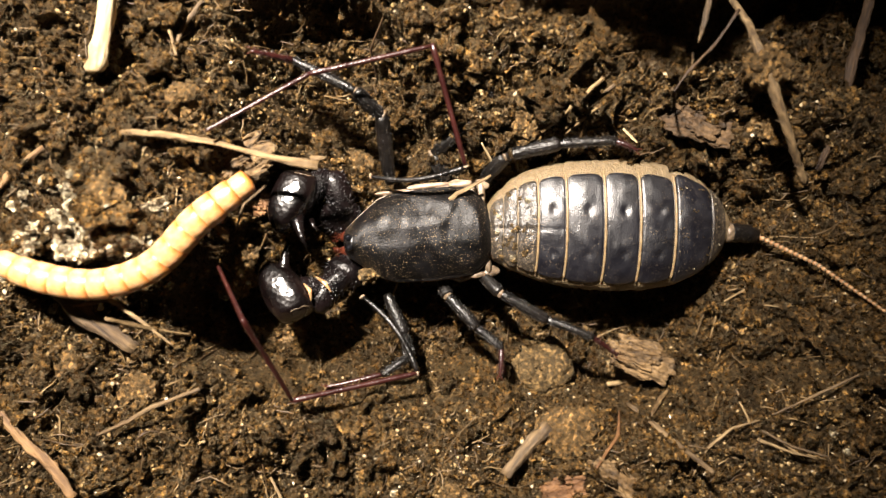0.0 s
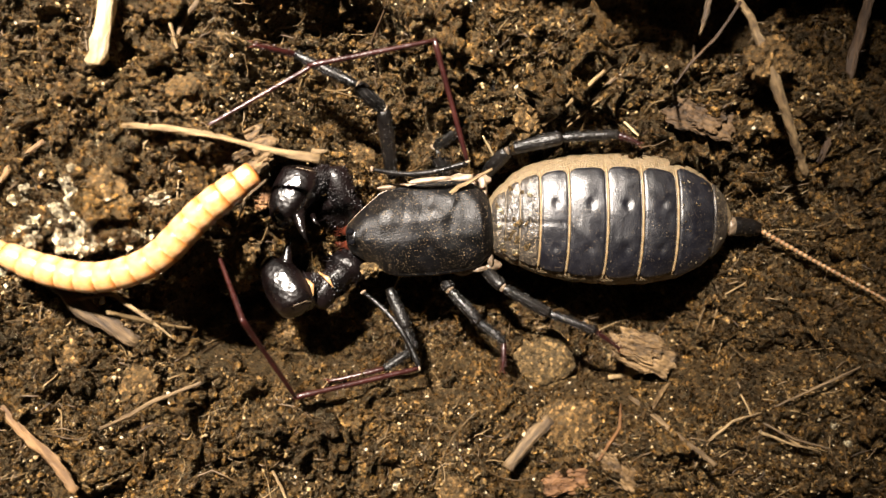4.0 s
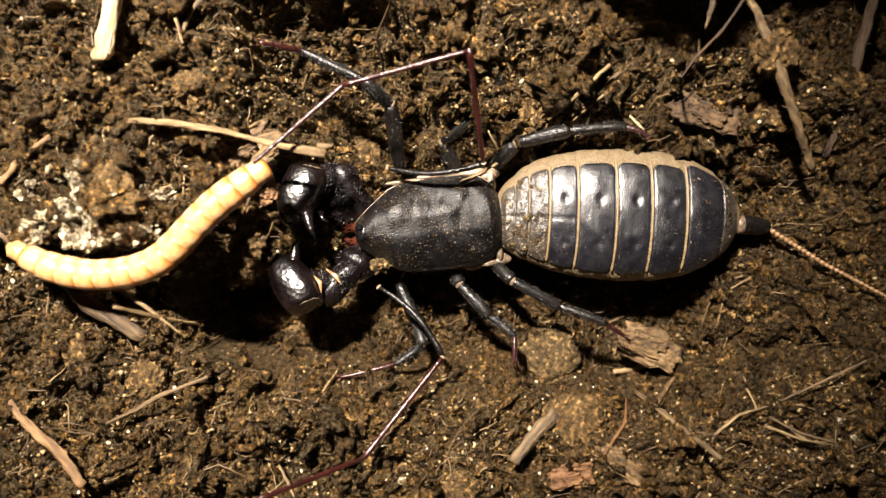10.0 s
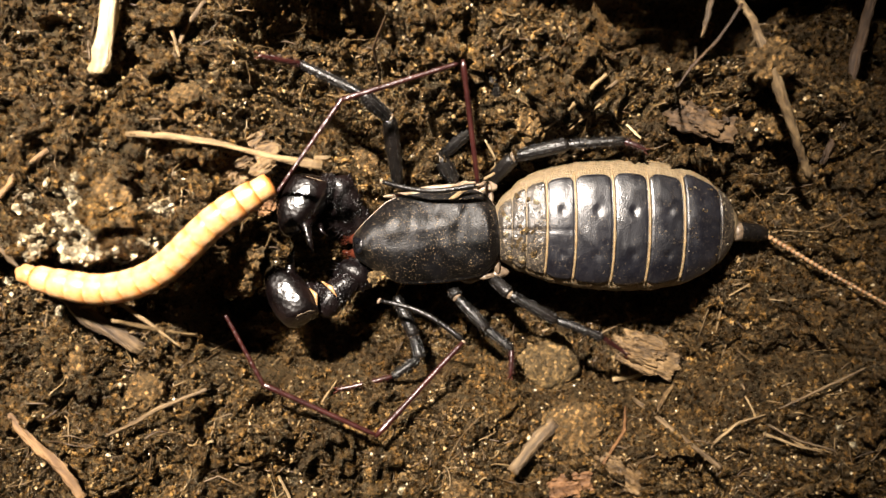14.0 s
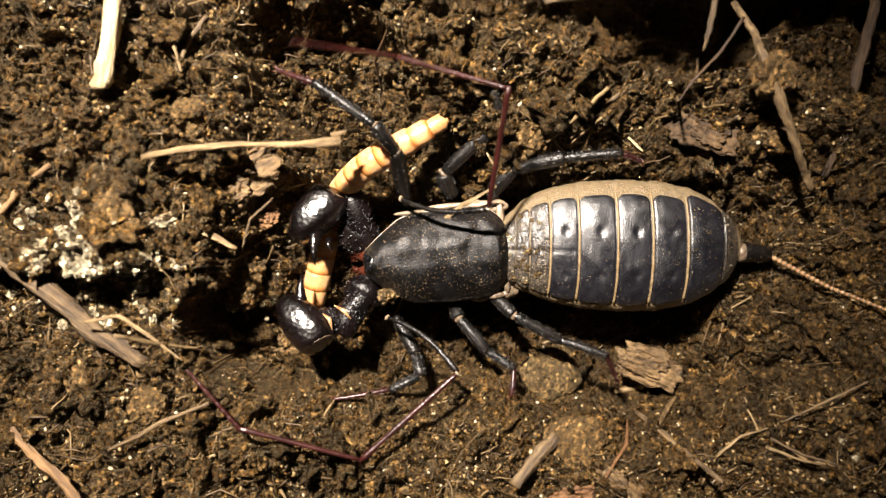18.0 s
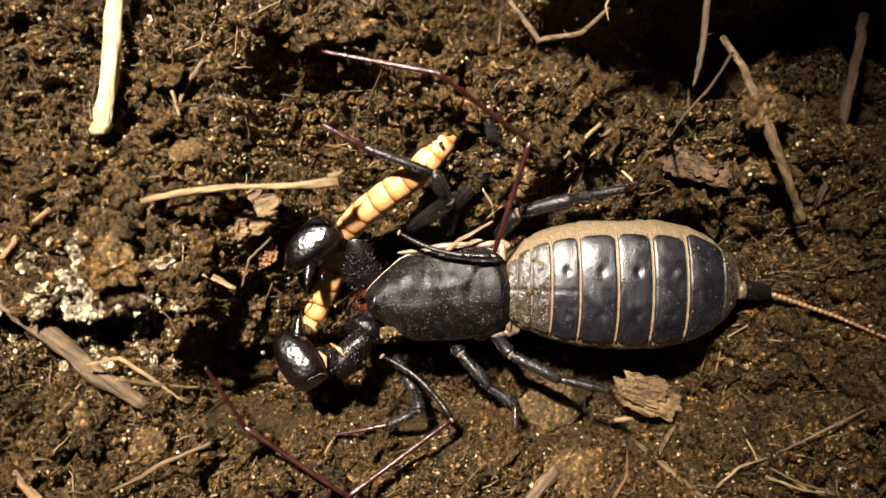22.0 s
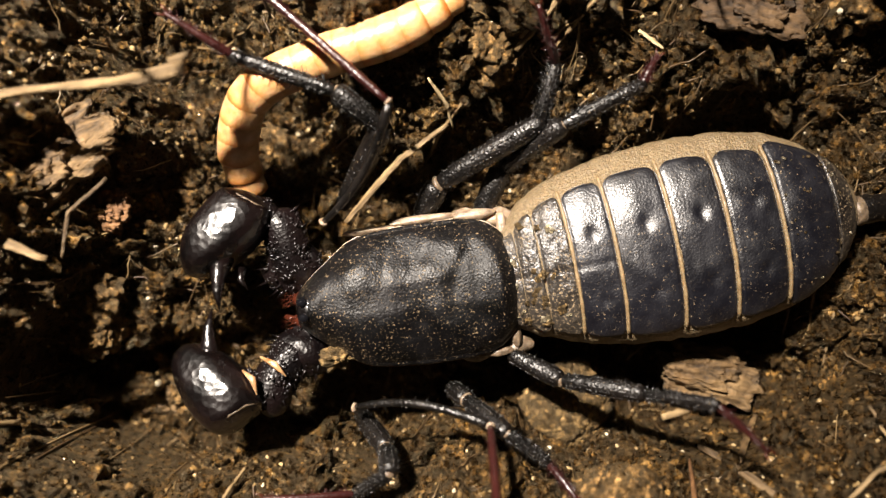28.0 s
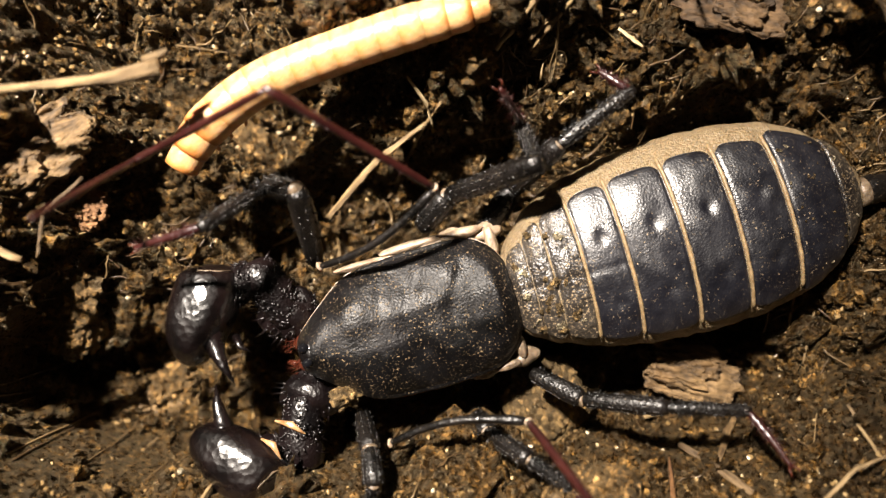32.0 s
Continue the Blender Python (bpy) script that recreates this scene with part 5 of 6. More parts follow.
BODY = [  # seconds, waist x and y in mm, heading of the front body, heading of the hind body
    (0, 5.95, 2.18, 6.0, -0.9),
    (0.5, 6.07, 2.14, 6.0, -1.0),
    (1, 5.98, 2.21, 6.0, -1.1),
    (2, 6.01, 2.20, 6.0, -1.0),
    (3, 5.93, 2.08, 6.0, -0.9),
    (3.5, 6.01, 2.10, 6.0, -0.9),
    (5.5, 6.09, 1.94, 6.0, -0.5),
    (6, 6.06, 1.61, 6.1, 0.3),
    (7, 6.02, 1.75, 6.4, 0.1),
    (8, 6.07, 2.00, 6.7, -0.2),
    (9, 6.07, 2.04, 7.0, -0.3),
    (9.5, 6.52, 2.02, 6.9, -1.2),
    (10, 6.51, 2.17, 6.8, -2.0),
    (11, 6.60, 2.17, 6.6, -1.7),
    (12, 6.62, 1.99, 6.4, -1.5),
    (12.5, 6.65, 1.90, 6.3, -1.4),
    (13, 6.50, 1.91, 6.2, -1.4),
    (14, 6.49, 1.66, 6.0, -1.0),
    (14.5, 6.53, 1.67, 5.9, -1.2),
    (16.5, 6.99, 1.01, 5.6, -0.5),
    (17, 7.12, 1.01, 5.6, -0.7),
    (17.5, 7.23, 0.95, 5.5, -0.7),
    (18, 7.57, 0.82, 5.2, -1.3),
    (18.5, 7.59, 0.68, 4.9, -1.3),
    (19, 7.64, 0.75, 4.6, -2.0),
    (20, 8.07, 0.70, 4.5, -2.8),
    (21, 8.16, 0.60, 4.5, -2.8),
    (21.5, 8.17, 0.59, 4.0, -2.6),
    (22, 8.14, 0.05, 3.5, -1.9),
    (22.5, 7.82, -0.19, 3.0, -1.6),
    (23, 8.73, -1.47, 0.5, -1.4),
    (23.5, 9.02, -1.20, -1.5, -7.9),
    (24, 9.18, -1.82, -3.5, -6.9),
    (24.5, 9.07, -0.86, -1.0, -8.4),
    (25, 10.43, -2.59, 1.5, -1.7),
    (25.5, 11.07, -3.15, 3.5, 4.5),
    (27.5, 10.04, -4.81, 1.0, 4.3),
    (28, 10.15, -4.57, 0.9, 4.3),
    (29, 10.14, -4.87, 0.6, 4.8),
    (29.5, 10.19, -4.95, 0.5, 4.8),
    (30, 11.24, -5.43, 3.0, 5.8),
    (30.5, 11.27, -6.03, 6.0, 7.6),
    (31, 11.39, -6.07, 9.4, 9.0),
    (31.5, 11.42, -5.92, 9.4, 8.8),
    (32, 11.41, -5.86, 9.4, 8.9),
]
antenna_up.key(0, (-14.0, 8.0, 1.5), (-2.1, 7.5, 5.2), (-4.7, 21.5, 9.4), (-18.6, 19.2, 10.8), (-31.6, 13.1, 13.0))
antenna_up.key(1.5, (-13.9, 8.3, 1.5), (-2.2, 7.3, 5.7), (-4.6, 21.2, 8.9), (-19.8, 19.1, 10.8), (-31.6, 13.1, 12.5))
antenna_up.key(3.5, (-14.1, 8.2, 1.5), (-2.3, 7.4, 5.2), (-4.8, 21.3, 8.9), (-19.4, 19.2, 10.8), (-31.9, 13.1, 12.5))
antenna_up.key(5.5, (-13.5, 8.1, 1.5), (-1.7, 6.0, 4.7), (-3.0, 20.2, 8.9), (-17.8, 19.2, 10.8), (-29.5, 13.4, 11.0))
antenna_up.key(6, (-13.2, 8.1, 1.5), (-1.6, 5.0, 4.7), (-0.9, 18.5, 9.9), (-15.7, 17.2, 10.8), (-25.8, 8.8, 11.0))
antenna_up.key(7, (-13.3, 8.1, 1.5), (-1.7, 5.2, 4.7), (-1.3, 19.2, 8.9), (-16.1, 16.8, 10.3), (-25.4, 8.7, 14.5))
antenna_up.key(9, (-13.2, 8.0, 1.5), (-1.5, 5.2, 4.2), (-1.3, 18.5, 9.9), (-16.0, 16.8, 10.8), (-25.0, 8.9, 16.0))
antenna_up.key(10, (-13.2, 7.7, 1.5), (-1.5, 6.4, 5.2), (-2.1, 17.7, 14.4), (-16.0, 16.2, 12.3), (-26.9, 8.8, 13.0))
antenna_up.key(11.5, (-14.1, 7.8, 1.5), (-2.3, 8.1, 5.2), (-5.8, 19.3, 13.9), (-19.6, 15.6, 14.3), (-29.9, 7.7, 15.5))
antenna_up.key(12.5, (-13.9, 8.0, 1.5), (-2.6, 8.1, 6.7), (-5.7, 19.2, 14.9), (-18.5, 17.5, 9.8), (-30.8, 8.1, 11.0))
antenna_up.key(13, (-13.8, 7.6, 1.5), (-1.9, 5.5, 4.7), (-2.3, 19.4, 8.9), (-16.2, 16.9, 10.3), (-25.9, 7.1, 11.0))
antenna_up.key(14.5, (-13.7, 7.8, 1.5), (-1.8, 5.7, 4.7), (-2.3, 19.8, 8.9), (-16.9, 16.6, 10.3), (-25.4, 6.2, 11.0))
antenna_up.key(16.5, (-14.4, 8.2, 1.5), (-2.9, 10.4, 5.7), (-7.9, 22.8, 11.4), (-23.3, 22.0, 13.3), (-34.5, 15.3, 14.0))
antenna_up.key(17.4, (-14.3, 8.3, 1.5), (-2.5, 9.0, 5.2), (-6.1, 22.7, 8.9), (-20.5, 21.5, 10.8), (-32.0, 13.5, 12.5))
antenna_up.key(17.7, (-14.4, 8.2, 1.5), (-2.4, 8.6, 4.7), (-5.4, 22.3, 8.9), (-20.9, 20.5, 10.8), (-26.8, 13.6, 16.5))
antenna_up.key(18, (-12.7, 7.7, 1.5), (-2.2, 5.0, 7.7), (0.7, 17.2, 14.9), (-9.9, 22.8, 9.8), (-21.0, 24.1, 16.5))
antenna_up.key(19, (-13.0, 8.2, 1.5), (-1.0, 5.9, 4.2), (3.6, 20.2, 8.9), (0.6, 26.5, 16.3), (-0.6, 35.7, 10.0))
antenna_up.key(20, (-13.0, 7.9, 1.5), (-1.3, 3.5, 4.2), (4.2, 17.0, 8.4), (-5.9, 24.7, 14.3), (-17.5, 29.9, 11.0))
antenna_up.key(21, (-13.2, 8.1, 1.5), (-1.5, 3.6, 4.2), (3.8, 17.5, 8.4), (-6.8, 24.2, 14.8), (-19.2, 28.3, 13.0))
antenna_up.key(22, (-13.3, 8.4, 1.5), (-1.4, 4.2, 4.2), (3.6, 17.9, 8.4), (-6.7, 24.6, 15.3), (-19.2, 28.5, 14.0))
antenna_up.key(23, (-13.1, 8.4, 1.5), (-1.7, 3.9, 4.2), (4.3, 17.1, 8.4), (-5.3, 24.2, 15.8), (-18.4, 28.0, 16.5))
antenna_up.key(24, (-13.1, 7.7, 1.5), (-1.3, 10.2, 4.7), (5.9, 23.6, 8.4), (3.8, 31.0, 16.3), (2.2, 41.2, 10.0))
antenna_up.key(25, (-13.5, 7.1, 1.5), (-1.7, 8.6, 5.2), (-0.2, 19.8, 14.4), (-10.0, 28.1, 9.8), (-20.7, 33.7, 10.0))
antenna_up.key(25.5, (-14.8, 7.2, 1.5), (-5.6, 12.4, 8.2), (-12.6, 24.0, 8.4), (-27.3, 25.1, 13.3), (-39.2, 30.0, 11.5))
antenna_up.key(27.5, (-14.7, 6.8, 1.5), (-7.2, 15.1, 8.2), (-16.7, 25.2, 8.4), (-23.8, 23.0, 16.3), (-35.4, 26.1, 10.5))
antenna_up.key(28, (-15.0, 6.9, 1.5), (-7.5, 14.7, 8.7), (-15.8, 23.6, 8.4), (-22.2, 22.6, 16.3), (-33.1, 27.4, 10.5))
antenna_up.key(29.5, (-14.8, 6.9, 1.5), (-7.4, 14.9, 8.7), (-15.7, 23.9, 8.4), (-22.1, 22.8, 16.3), (-32.9, 27.3, 10.5))
antenna_up.key(30.5, (-14.4, 7.0, 1.5), (-2.5, 7.8, 4.7), (-9.0, 17.9, 12.9), (-22.8, 15.6, 10.8), (-32.8, 10.2, 10.0))
antenna_up.key(31, (-14.5, 6.6, 1.5), (-3.1, 9.1, 6.7), (-11.4, 17.0, 14.9), (-20.3, 17.3, 9.8), (-25.6, 13.8, 16.5))
antenna_up.key(32, (-14.5, 6.6, 1.5), (-3.6, 9.5, 6.7), (-11.9, 17.4, 14.9), (-20.8, 17.7, 9.8), (-26.1, 14.2, 16.5))
antenna_low.key(0, (-16.6, -6.8, 1.5), (-10.5, -16.6, 4.2), (-25.1, -17.6, 8.3), (-26.7, -9.3, 15.9), (-30.1, -2.4, 13.3))
antenna_low.key(1.5, (-16.5, -6.7, 1.5), (-10.4, -16.9, 3.7), (-25.4, -17.8, 8.3), (-27.0, -9.7, 15.9), (-30.1, -2.9, 13.3))
antenna_low.key(3.5, (-16.8, -6.9, 1.5), (-10.6, -17.0, 3.7), (-25.4, -17.9, 8.3), (-27.1, -9.7, 15.9), (-30.2, -2.7, 13.8))
antenna_low.key(5.5, (-16.1, -7.1, 1.5), (-7.7, -15.1, 4.2), (-22.3, -19.2, 8.3), (-25.7, -11.4, 15.9), (-28.9, -3.3, 16.3))
antenna_low.key(6, (-15.1, -7.3, 1.5), (-4.4, -11.5, 4.7), (-13.5, -22.8, 8.8), (-27.6, -15.4, 10.4), (-34.4, -6.9, 11.3))
antenna_low.key(7, (-15.3, -7.2, 1.5), (-4.6, -11.9, 4.2), (-13.1, -23.7, 8.3), (-28.2, -18.5, 10.4), (-36.3, -12.5, 11.8))
antenna_low.key(9, (-15.4, -7.5, 1.5), (-4.6, -12.1, 3.7), (-13.2, -23.7, 8.3), (-28.6, -19.1, 10.4), (-36.4, -12.7, 11.8))
antenna_low.key(10, (-16.1, -6.9, 1.5), (-8.7, -16.8, 3.7), (-19.9, -26.4, 8.3), (-26.2, -26.0, 15.9), (-34.0, -27.9, 14.8))
antenna_low.key(11.5, (-16.2, -7.0, 1.5), (-8.1, -16.0, 3.7), (-19.7, -24.8, 8.3), (-34.6, -22.7, 11.9), (-44.3, -16.8, 14.3))
antenna_low.key(12.5, (-16.2, -7.1, 1.5), (-8.2, -15.6, 3.7), (-19.6, -24.6, 8.3), (-34.4, -22.6, 11.4), (-43.8, -16.2, 13.8))
antenna_low.key(13, (-15.8, -7.2, 1.5), (-5.5, -13.2, 3.7), (-15.8, -23.2, 8.3), (-30.4, -19.2, 10.4), (-39.2, -12.3, 12.3))
antenna_low.key(13.5, (-15.9, -7.1, 1.5), (-5.6, -13.2, 3.7), (-17.0, -22.1, 8.3), (-30.0, -13.8, 10.4), (-34.6, -2.6, 10.8))
antenna_low.key(14.5, (-15.6, -7.1, 1.5), (-5.7, -13.3, 3.7), (-17.1, -22.3, 8.3), (-29.6, -14.1, 10.4), (-33.8, -1.7, 10.8))
antenna_low.key(16.5, (-16.8, -6.8, 1.5), (-15.0, -17.1, 7.2), (-29.9, -18.9, 8.3), (-41.6, -9.9, 10.9), (-48.1, 0.9, 13.3))
antenna_low.key(17.4, (-16.4, -6.7, 1.5), (-10.4, -16.2, 5.2), (-22.0, -19.4, 14.3), (-33.9, -12.0, 11.9), (-36.9, -2.2, 11.8))
antenna_low.key(17.7, (-16.0, -6.9, 1.5), (-7.7, -13.6, 6.7), (-18.4, -19.8, 14.3), (-30.4, -12.6, 11.4), (-33.1, -0.3, 11.3))
antenna_low.key(18, (-15.9, -6.9, 1.5), (-7.8, -13.8, 6.7), (-19.6, -22.3, 7.8), (-32.7, -17.1, 10.4), (-39.7, -7.2, 11.3))
antenna_low.key(19, (-15.9, -7.1, 1.5), (-5.3, -12.4, 3.7), (-15.5, -22.5, 8.3), (-29.4, -18.1, 10.4), (-36.4, -10.2, 11.3))
antenna_low.key(20, (-16.6, -7.1, 1.5), (-8.0, -15.1, 3.7), (-20.7, -22.1, 8.3), (-32.0, -13.5, 9.9), (-35.3, -6.7, 12.3))
antenna_low.key(21, (-16.8, -7.2, 1.5), (-8.5, -15.0, 4.7), (-22.0, -22.0, 8.8), (-32.6, -12.6, 10.4), (-34.9, -5.6, 13.3))
antenna_low.key(22, (-16.8, -6.9, 1.5), (-8.7, -14.9, 4.7), (-21.5, -21.9, 8.8), (-32.4, -12.3, 10.4), (-34.6, -5.5, 13.8))
antenna_low.key(23, (-16.4, -6.9, 1.5), (-9.1, -14.9, 6.2), (-21.0, -19.3, 14.3), (-32.0, -12.0, 9.4), (-33.1, -6.1, 14.8))
antenna_low.key(24, (-17.4, -6.1, 1.5), (-14.0, -16.7, 5.7), (-27.4, -15.3, 12.3), (-28.6, -9.9, 15.9), (-31.9, -7.1, 9.8))
antenna_low.key(25, (-16.5, -7.3, 1.5), (-7.7, -15.2, 3.7), (-13.0, -18.2, 14.3), (-21.5, -20.1, 9.4), (-27.1, -18.5, 14.8))
antenna_low.key(25.5, (-16.1, -7.7, 1.5), (-7.6, -14.9, 5.7), (-12.1, -17.7, 14.3), (-20.6, -19.2, 9.4), (-25.4, -17.2, 15.3))
antenna_low.key(27.5, (-14.5, -8.0, 1.5), (-3.8, -10.3, 6.2), (-4.3, -14.2, 14.3), (-11.4, -19.0, 9.4), (-15.8, -17.5, 15.8))
antenna_low.key(28, (-14.5, -8.4, 1.5), (-3.6, -10.4, 6.2), (-4.2, -14.6, 14.3), (-11.0, -19.3, 9.4), (-16.2, -18.4, 15.3))
antenna_low.key(29.5, (-14.2, -8.3, 1.5), (-3.3, -10.0, 6.2), (-4.2, -13.8, 14.3), (-10.7, -18.7, 9.4), (-16.0, -17.6, 15.3))
antenna_low.key(30.5, (-12.8, -8.5, 1.5), (-1.5, -8.0, 5.2), (2.4, -12.4, 14.3), (5.7, -19.5, 9.4), (5.4, -20.1, 16.3))
antenna_low.key(32, (-13.0, -8.8, 1.5), (-1.8, -9.3, 5.7), (0.1, -13.3, 14.3), (2.5, -20.4, 9.4), (2.6, -21.1, 16.3))
leg_2_up.key(0, (-11.8, 7.2, -2.0), (-11.7, 15.5, 3.0), (-14.4, 18.1, 5.0), (-21.4, 22.5, 4.5), (-25.0, 23.0, 8.0))
leg_2_up.key(17.5, (-11.8, 7.2, -2.0), (-11.7, 15.5, 3.0), (-14.4, 18.1, 5.0), (-21.4, 22.5, 4.5), (-25.0, 23.0, 8.0))
leg_2_up.key(18, (-12.1, 7.2, -1.0), (-12.5, 15.0, 8.8), (-15.4, 17.6, 10.6), (-21.8, 22.4, 8.5), (-26.0, 24.3, 6.5))
leg_2_up.key(19, (-11.8, 8.0, -2.0), (-8.2, 14.2, 6.0), (-11.2, 16.4, 8.0), (-19.7, 19.1, 9.0), (-24.8, 21.3, 10.0))
leg_2_up.key(20, (-11.4, 9.0, -2.0), (-5.4, 11.6, 6.0), (-8.3, 14.6, 8.0), (-15.8, 18.0, 7.5), (-20.7, 20.3, 6.5))
leg_2_up.key(21, (-11.6, 9.1, -2.0), (-5.6, 11.7, 6.0), (-8.4, 14.7, 8.0), (-16.0, 18.0, 8.0), (-20.8, 21.2, 9.0))
leg_2_up.key(22, (-12.0, 8.9, -2.0), (-5.9, 11.8, 6.0), (-8.3, 15.2, 8.0), (-16.0, 18.4, 8.5), (-21.1, 21.8, 9.5))
leg_2_up.key(23, (-11.2, 10.8, -2.0), (-6.8, 13.8, 6.0), (-9.6, 16.7, 8.0), (-17.6, 19.0, 9.0), (-22.6, 21.7, 10.0))
leg_2_up.key(24, (-12.1, 9.9, -2.0), (-8.2, 13.9, 6.0), (-11.1, 16.2, 8.5), (-19.4, 18.1, 9.5), (-24.5, 19.8, 8.0))
leg_2_up.key(25, (-13.4, 8.1, -2.0), (-8.8, 13.7, 4.5), (-12.0, 16.7, 4.5), (-19.7, 19.8, 6.5), (-24.4, 23.0, 6.5))
leg_2_up.key(25.5, (-13.9, 8.5, -2.0), (-8.8, 13.9, 4.0), (-12.0, 17.0, 5.0), (-19.5, 20.6, 4.0), (-22.6, 22.3, 8.0))
leg_2_up.key(27.5, (-12.9, 9.1, -2.0), (-8.7, 14.5, 5.5), (-11.7, 17.6, 5.0), (-19.5, 20.5, 7.0), (-24.0, 23.6, 7.0))
leg_2_up.key(28, (-13.7, 8.4, -2.0), (-8.4, 14.1, 4.5), (-12.5, 17.1, 5.5), (-20.0, 20.6, 5.5), (-24.3, 24.1, 8.0))
leg_2_up.key(29.5, (-13.4, 8.5, -2.0), (-8.3, 14.2, 4.5), (-12.4, 17.4, 5.5), (-19.9, 20.8, 5.5), (-24.2, 24.2, 8.0))
leg_2_up.key(30.5, (-13.2, 7.0, -2.0), (-9.5, 14.2, 3.5), (-11.0, 16.7, 6.5), (-18.3, 22.4, 7.0), (-21.0, 27.3, 7.5))
leg_2_up.key(31, (-13.5, 7.4, -2.0), (-12.6, 12.9, 5.5), (-14.5, 14.3, 3.0), (-18.7, 13.7, 7.0), (-25.5, 13.0, 8.0))
leg_2_up.key(32, (-15.2, 7.2, -2.0), (-13.8, 12.5, 5.5), (-15.7, 13.7, 3.0), (-19.1, 12.2, 7.0), (-25.9, 11.4, 8.0))
leg_3_up.key(0, (-4.5, 6.8, -2.0), (-6.2, 10.6, -1.0), (2.1, 15.4, 3.0), (1.1, 19.8, 4.0), (-3.2, 23.4, 5.0))
leg_3_up.key(17.5, (-4.5, 6.8, -2.0), (-6.2, 10.6, -1.0), (2.1, 15.4, 3.0), (1.1, 19.8, 4.0), (-3.2, 23.4, 5.0))
leg_3_up.key(18, (-6.2, 7.4, -2.0), (-7.0, 10.2, 0.0), (0.9, 16.1, 3.0), (-0.2, 20.5, 4.0), (-4.2, 24.0, 5.5))
leg_3_up.key(20, (-6.8, 7.1, -2.0), (-6.5, 10.2, 0.0), (0.5, 16.6, 3.0), (-0.9, 20.0, 5.5), (-5.2, 24.7, 6.0))
leg_3_up.key(22, (-7.3, 7.4, -2.0), (-6.3, 10.9, -1.0), (0.2, 16.7, 3.5), (-1.0, 20.7, 5.5), (-5.1, 25.1, 6.0))
leg_3_up.key(23, (-7.5, 9.7, -2.0), (-6.7, 10.9, 1.5), (-2.0, 18.4, 5.5), (-2.5, 21.6, 4.0), (-6.7, 27.1, 5.5))
leg_3_up.key(24, (-7.1, 8.8, -2.0), (-5.7, 11.7, 0.0), (-2.3, 17.7, 6.5), (-3.5, 21.0, 4.0), (-8.9, 25.5, 5.5))
leg_3_up.key(25, (-7.8, 6.3, -2.0), (-6.1, 7.8, 1.0), (-0.7, 9.5, 6.5), (4.6, 13.9, 7.5), (7.2, 19.6, 8.0))
leg_3_up.key(25.5, (-7.0, 7.5, -2.0), (-5.4, 9.5, 0.5), (3.0, 10.6, 5.5), (4.6, 14.9, 5.5), (6.1, 19.2, 4.5))
leg_3_up.key(27.5, (-6.5, 7.9, -2.0), (-4.6, 10.1, 1.0), (3.8, 12.4, 5.5), (6.1, 17.0, 6.5), (6.5, 20.7, 4.5))
leg_3_up.key(28, (-7.2, 6.3, -2.0), (-4.9, 9.3, 0.0), (4.0, 12.4, 3.0), (5.4, 16.6, 4.5), (4.1, 19.6, 8.0))
leg_3_up.key(29.5, (-7.2, 6.7, -2.0), (-4.7, 9.6, 0.0), (3.9, 12.9, 3.5), (5.4, 17.1, 5.0), (4.1, 20.3, 8.0))
leg_3_up.key(30.5, (-5.1, 8.4, -2.0), (-2.3, 9.8, 0.0), (3.8, 10.0, 6.5), (4.4, 12.9, 4.0), (2.1, 16.3, 7.5))
leg_3_up.key(32, (-5.7, 7.5, -2.0), (-2.8, 9.3, -0.5), (4.2, 9.1, 6.5), (4.4, 11.8, 4.0), (3.0, 15.1, 8.0))
leg_4_up.key(0, (0.2, 6.3, -2.0), (3.0, 8.8, 0.5), (9.9, 9.5, 2.0), (16.6, 9.1, 2.5), (19.3, 7.5, 3.0))
leg_4_up.key(17.5, (0.2, 6.3, -2.0), (3.0, 8.8, 0.5), (9.9, 9.5, 2.0), (16.6, 9.1, 2.5), (19.3, 7.5, 3.0))
leg_4_up.key(18, (-1.4, 6.9, -2.0), (1.7, 10.1, -0.5), (8.2, 10.6, 2.0), (14.9, 10.3, 3.5), (17.0, 9.2, 3.0))
leg_4_up.key(20, (-0.2, 6.5, -2.0), (2.3, 8.9, 1.0), (8.9, 10.0, 2.5), (14.2, 9.9, 6.0), (15.8, 10.8, 4.5))
leg_4_up.key(22, (-0.7, 6.8, -2.0), (1.9, 9.4, 0.5), (8.9, 10.6, 2.5), (14.5, 11.0, 6.0), (16.1, 11.7, 4.0))
leg_4_up.key(23, (-1.9, 6.8, -2.0), (-0.3, 9.3, 1.5), (6.5, 11.8, 3.0), (13.6, 12.8, 4.0), (15.5, 13.9, 3.0))
leg_4_up.key(24, (-1.5, 6.1, -2.0), (0.2, 9.4, 0.5), (6.1, 11.2, 3.0), (12.8, 13.0, 4.0), (14.5, 14.3, 3.0))
leg_4_up.key(25, (-1.1, 5.0, -2.0), (-1.6, 8.4, 1.0), (3.7, 9.9, 5.0), (11.3, 11.7, 6.0), (13.2, 13.9, 5.5))
leg_4_up.key(25.5, (-1.7, 5.9, -2.0), (0.1, 9.4, 0.5), (6.0, 11.8, 2.5), (12.6, 13.1, 4.0), (13.8, 14.9, 3.0))
leg_4_up.key(27.5, (-1.3, 6.7, -2.0), (1.5, 10.9, -0.5), (6.6, 12.7, 3.5), (12.3, 14.5, 2.5), (12.2, 15.1, 5.0))
leg_4_up.key(28, (-2.1, 5.8, -2.0), (1.2, 10.8, -0.5), (6.0, 12.1, 4.0), (12.5, 14.2, 4.0), (13.7, 16.4, 3.5))
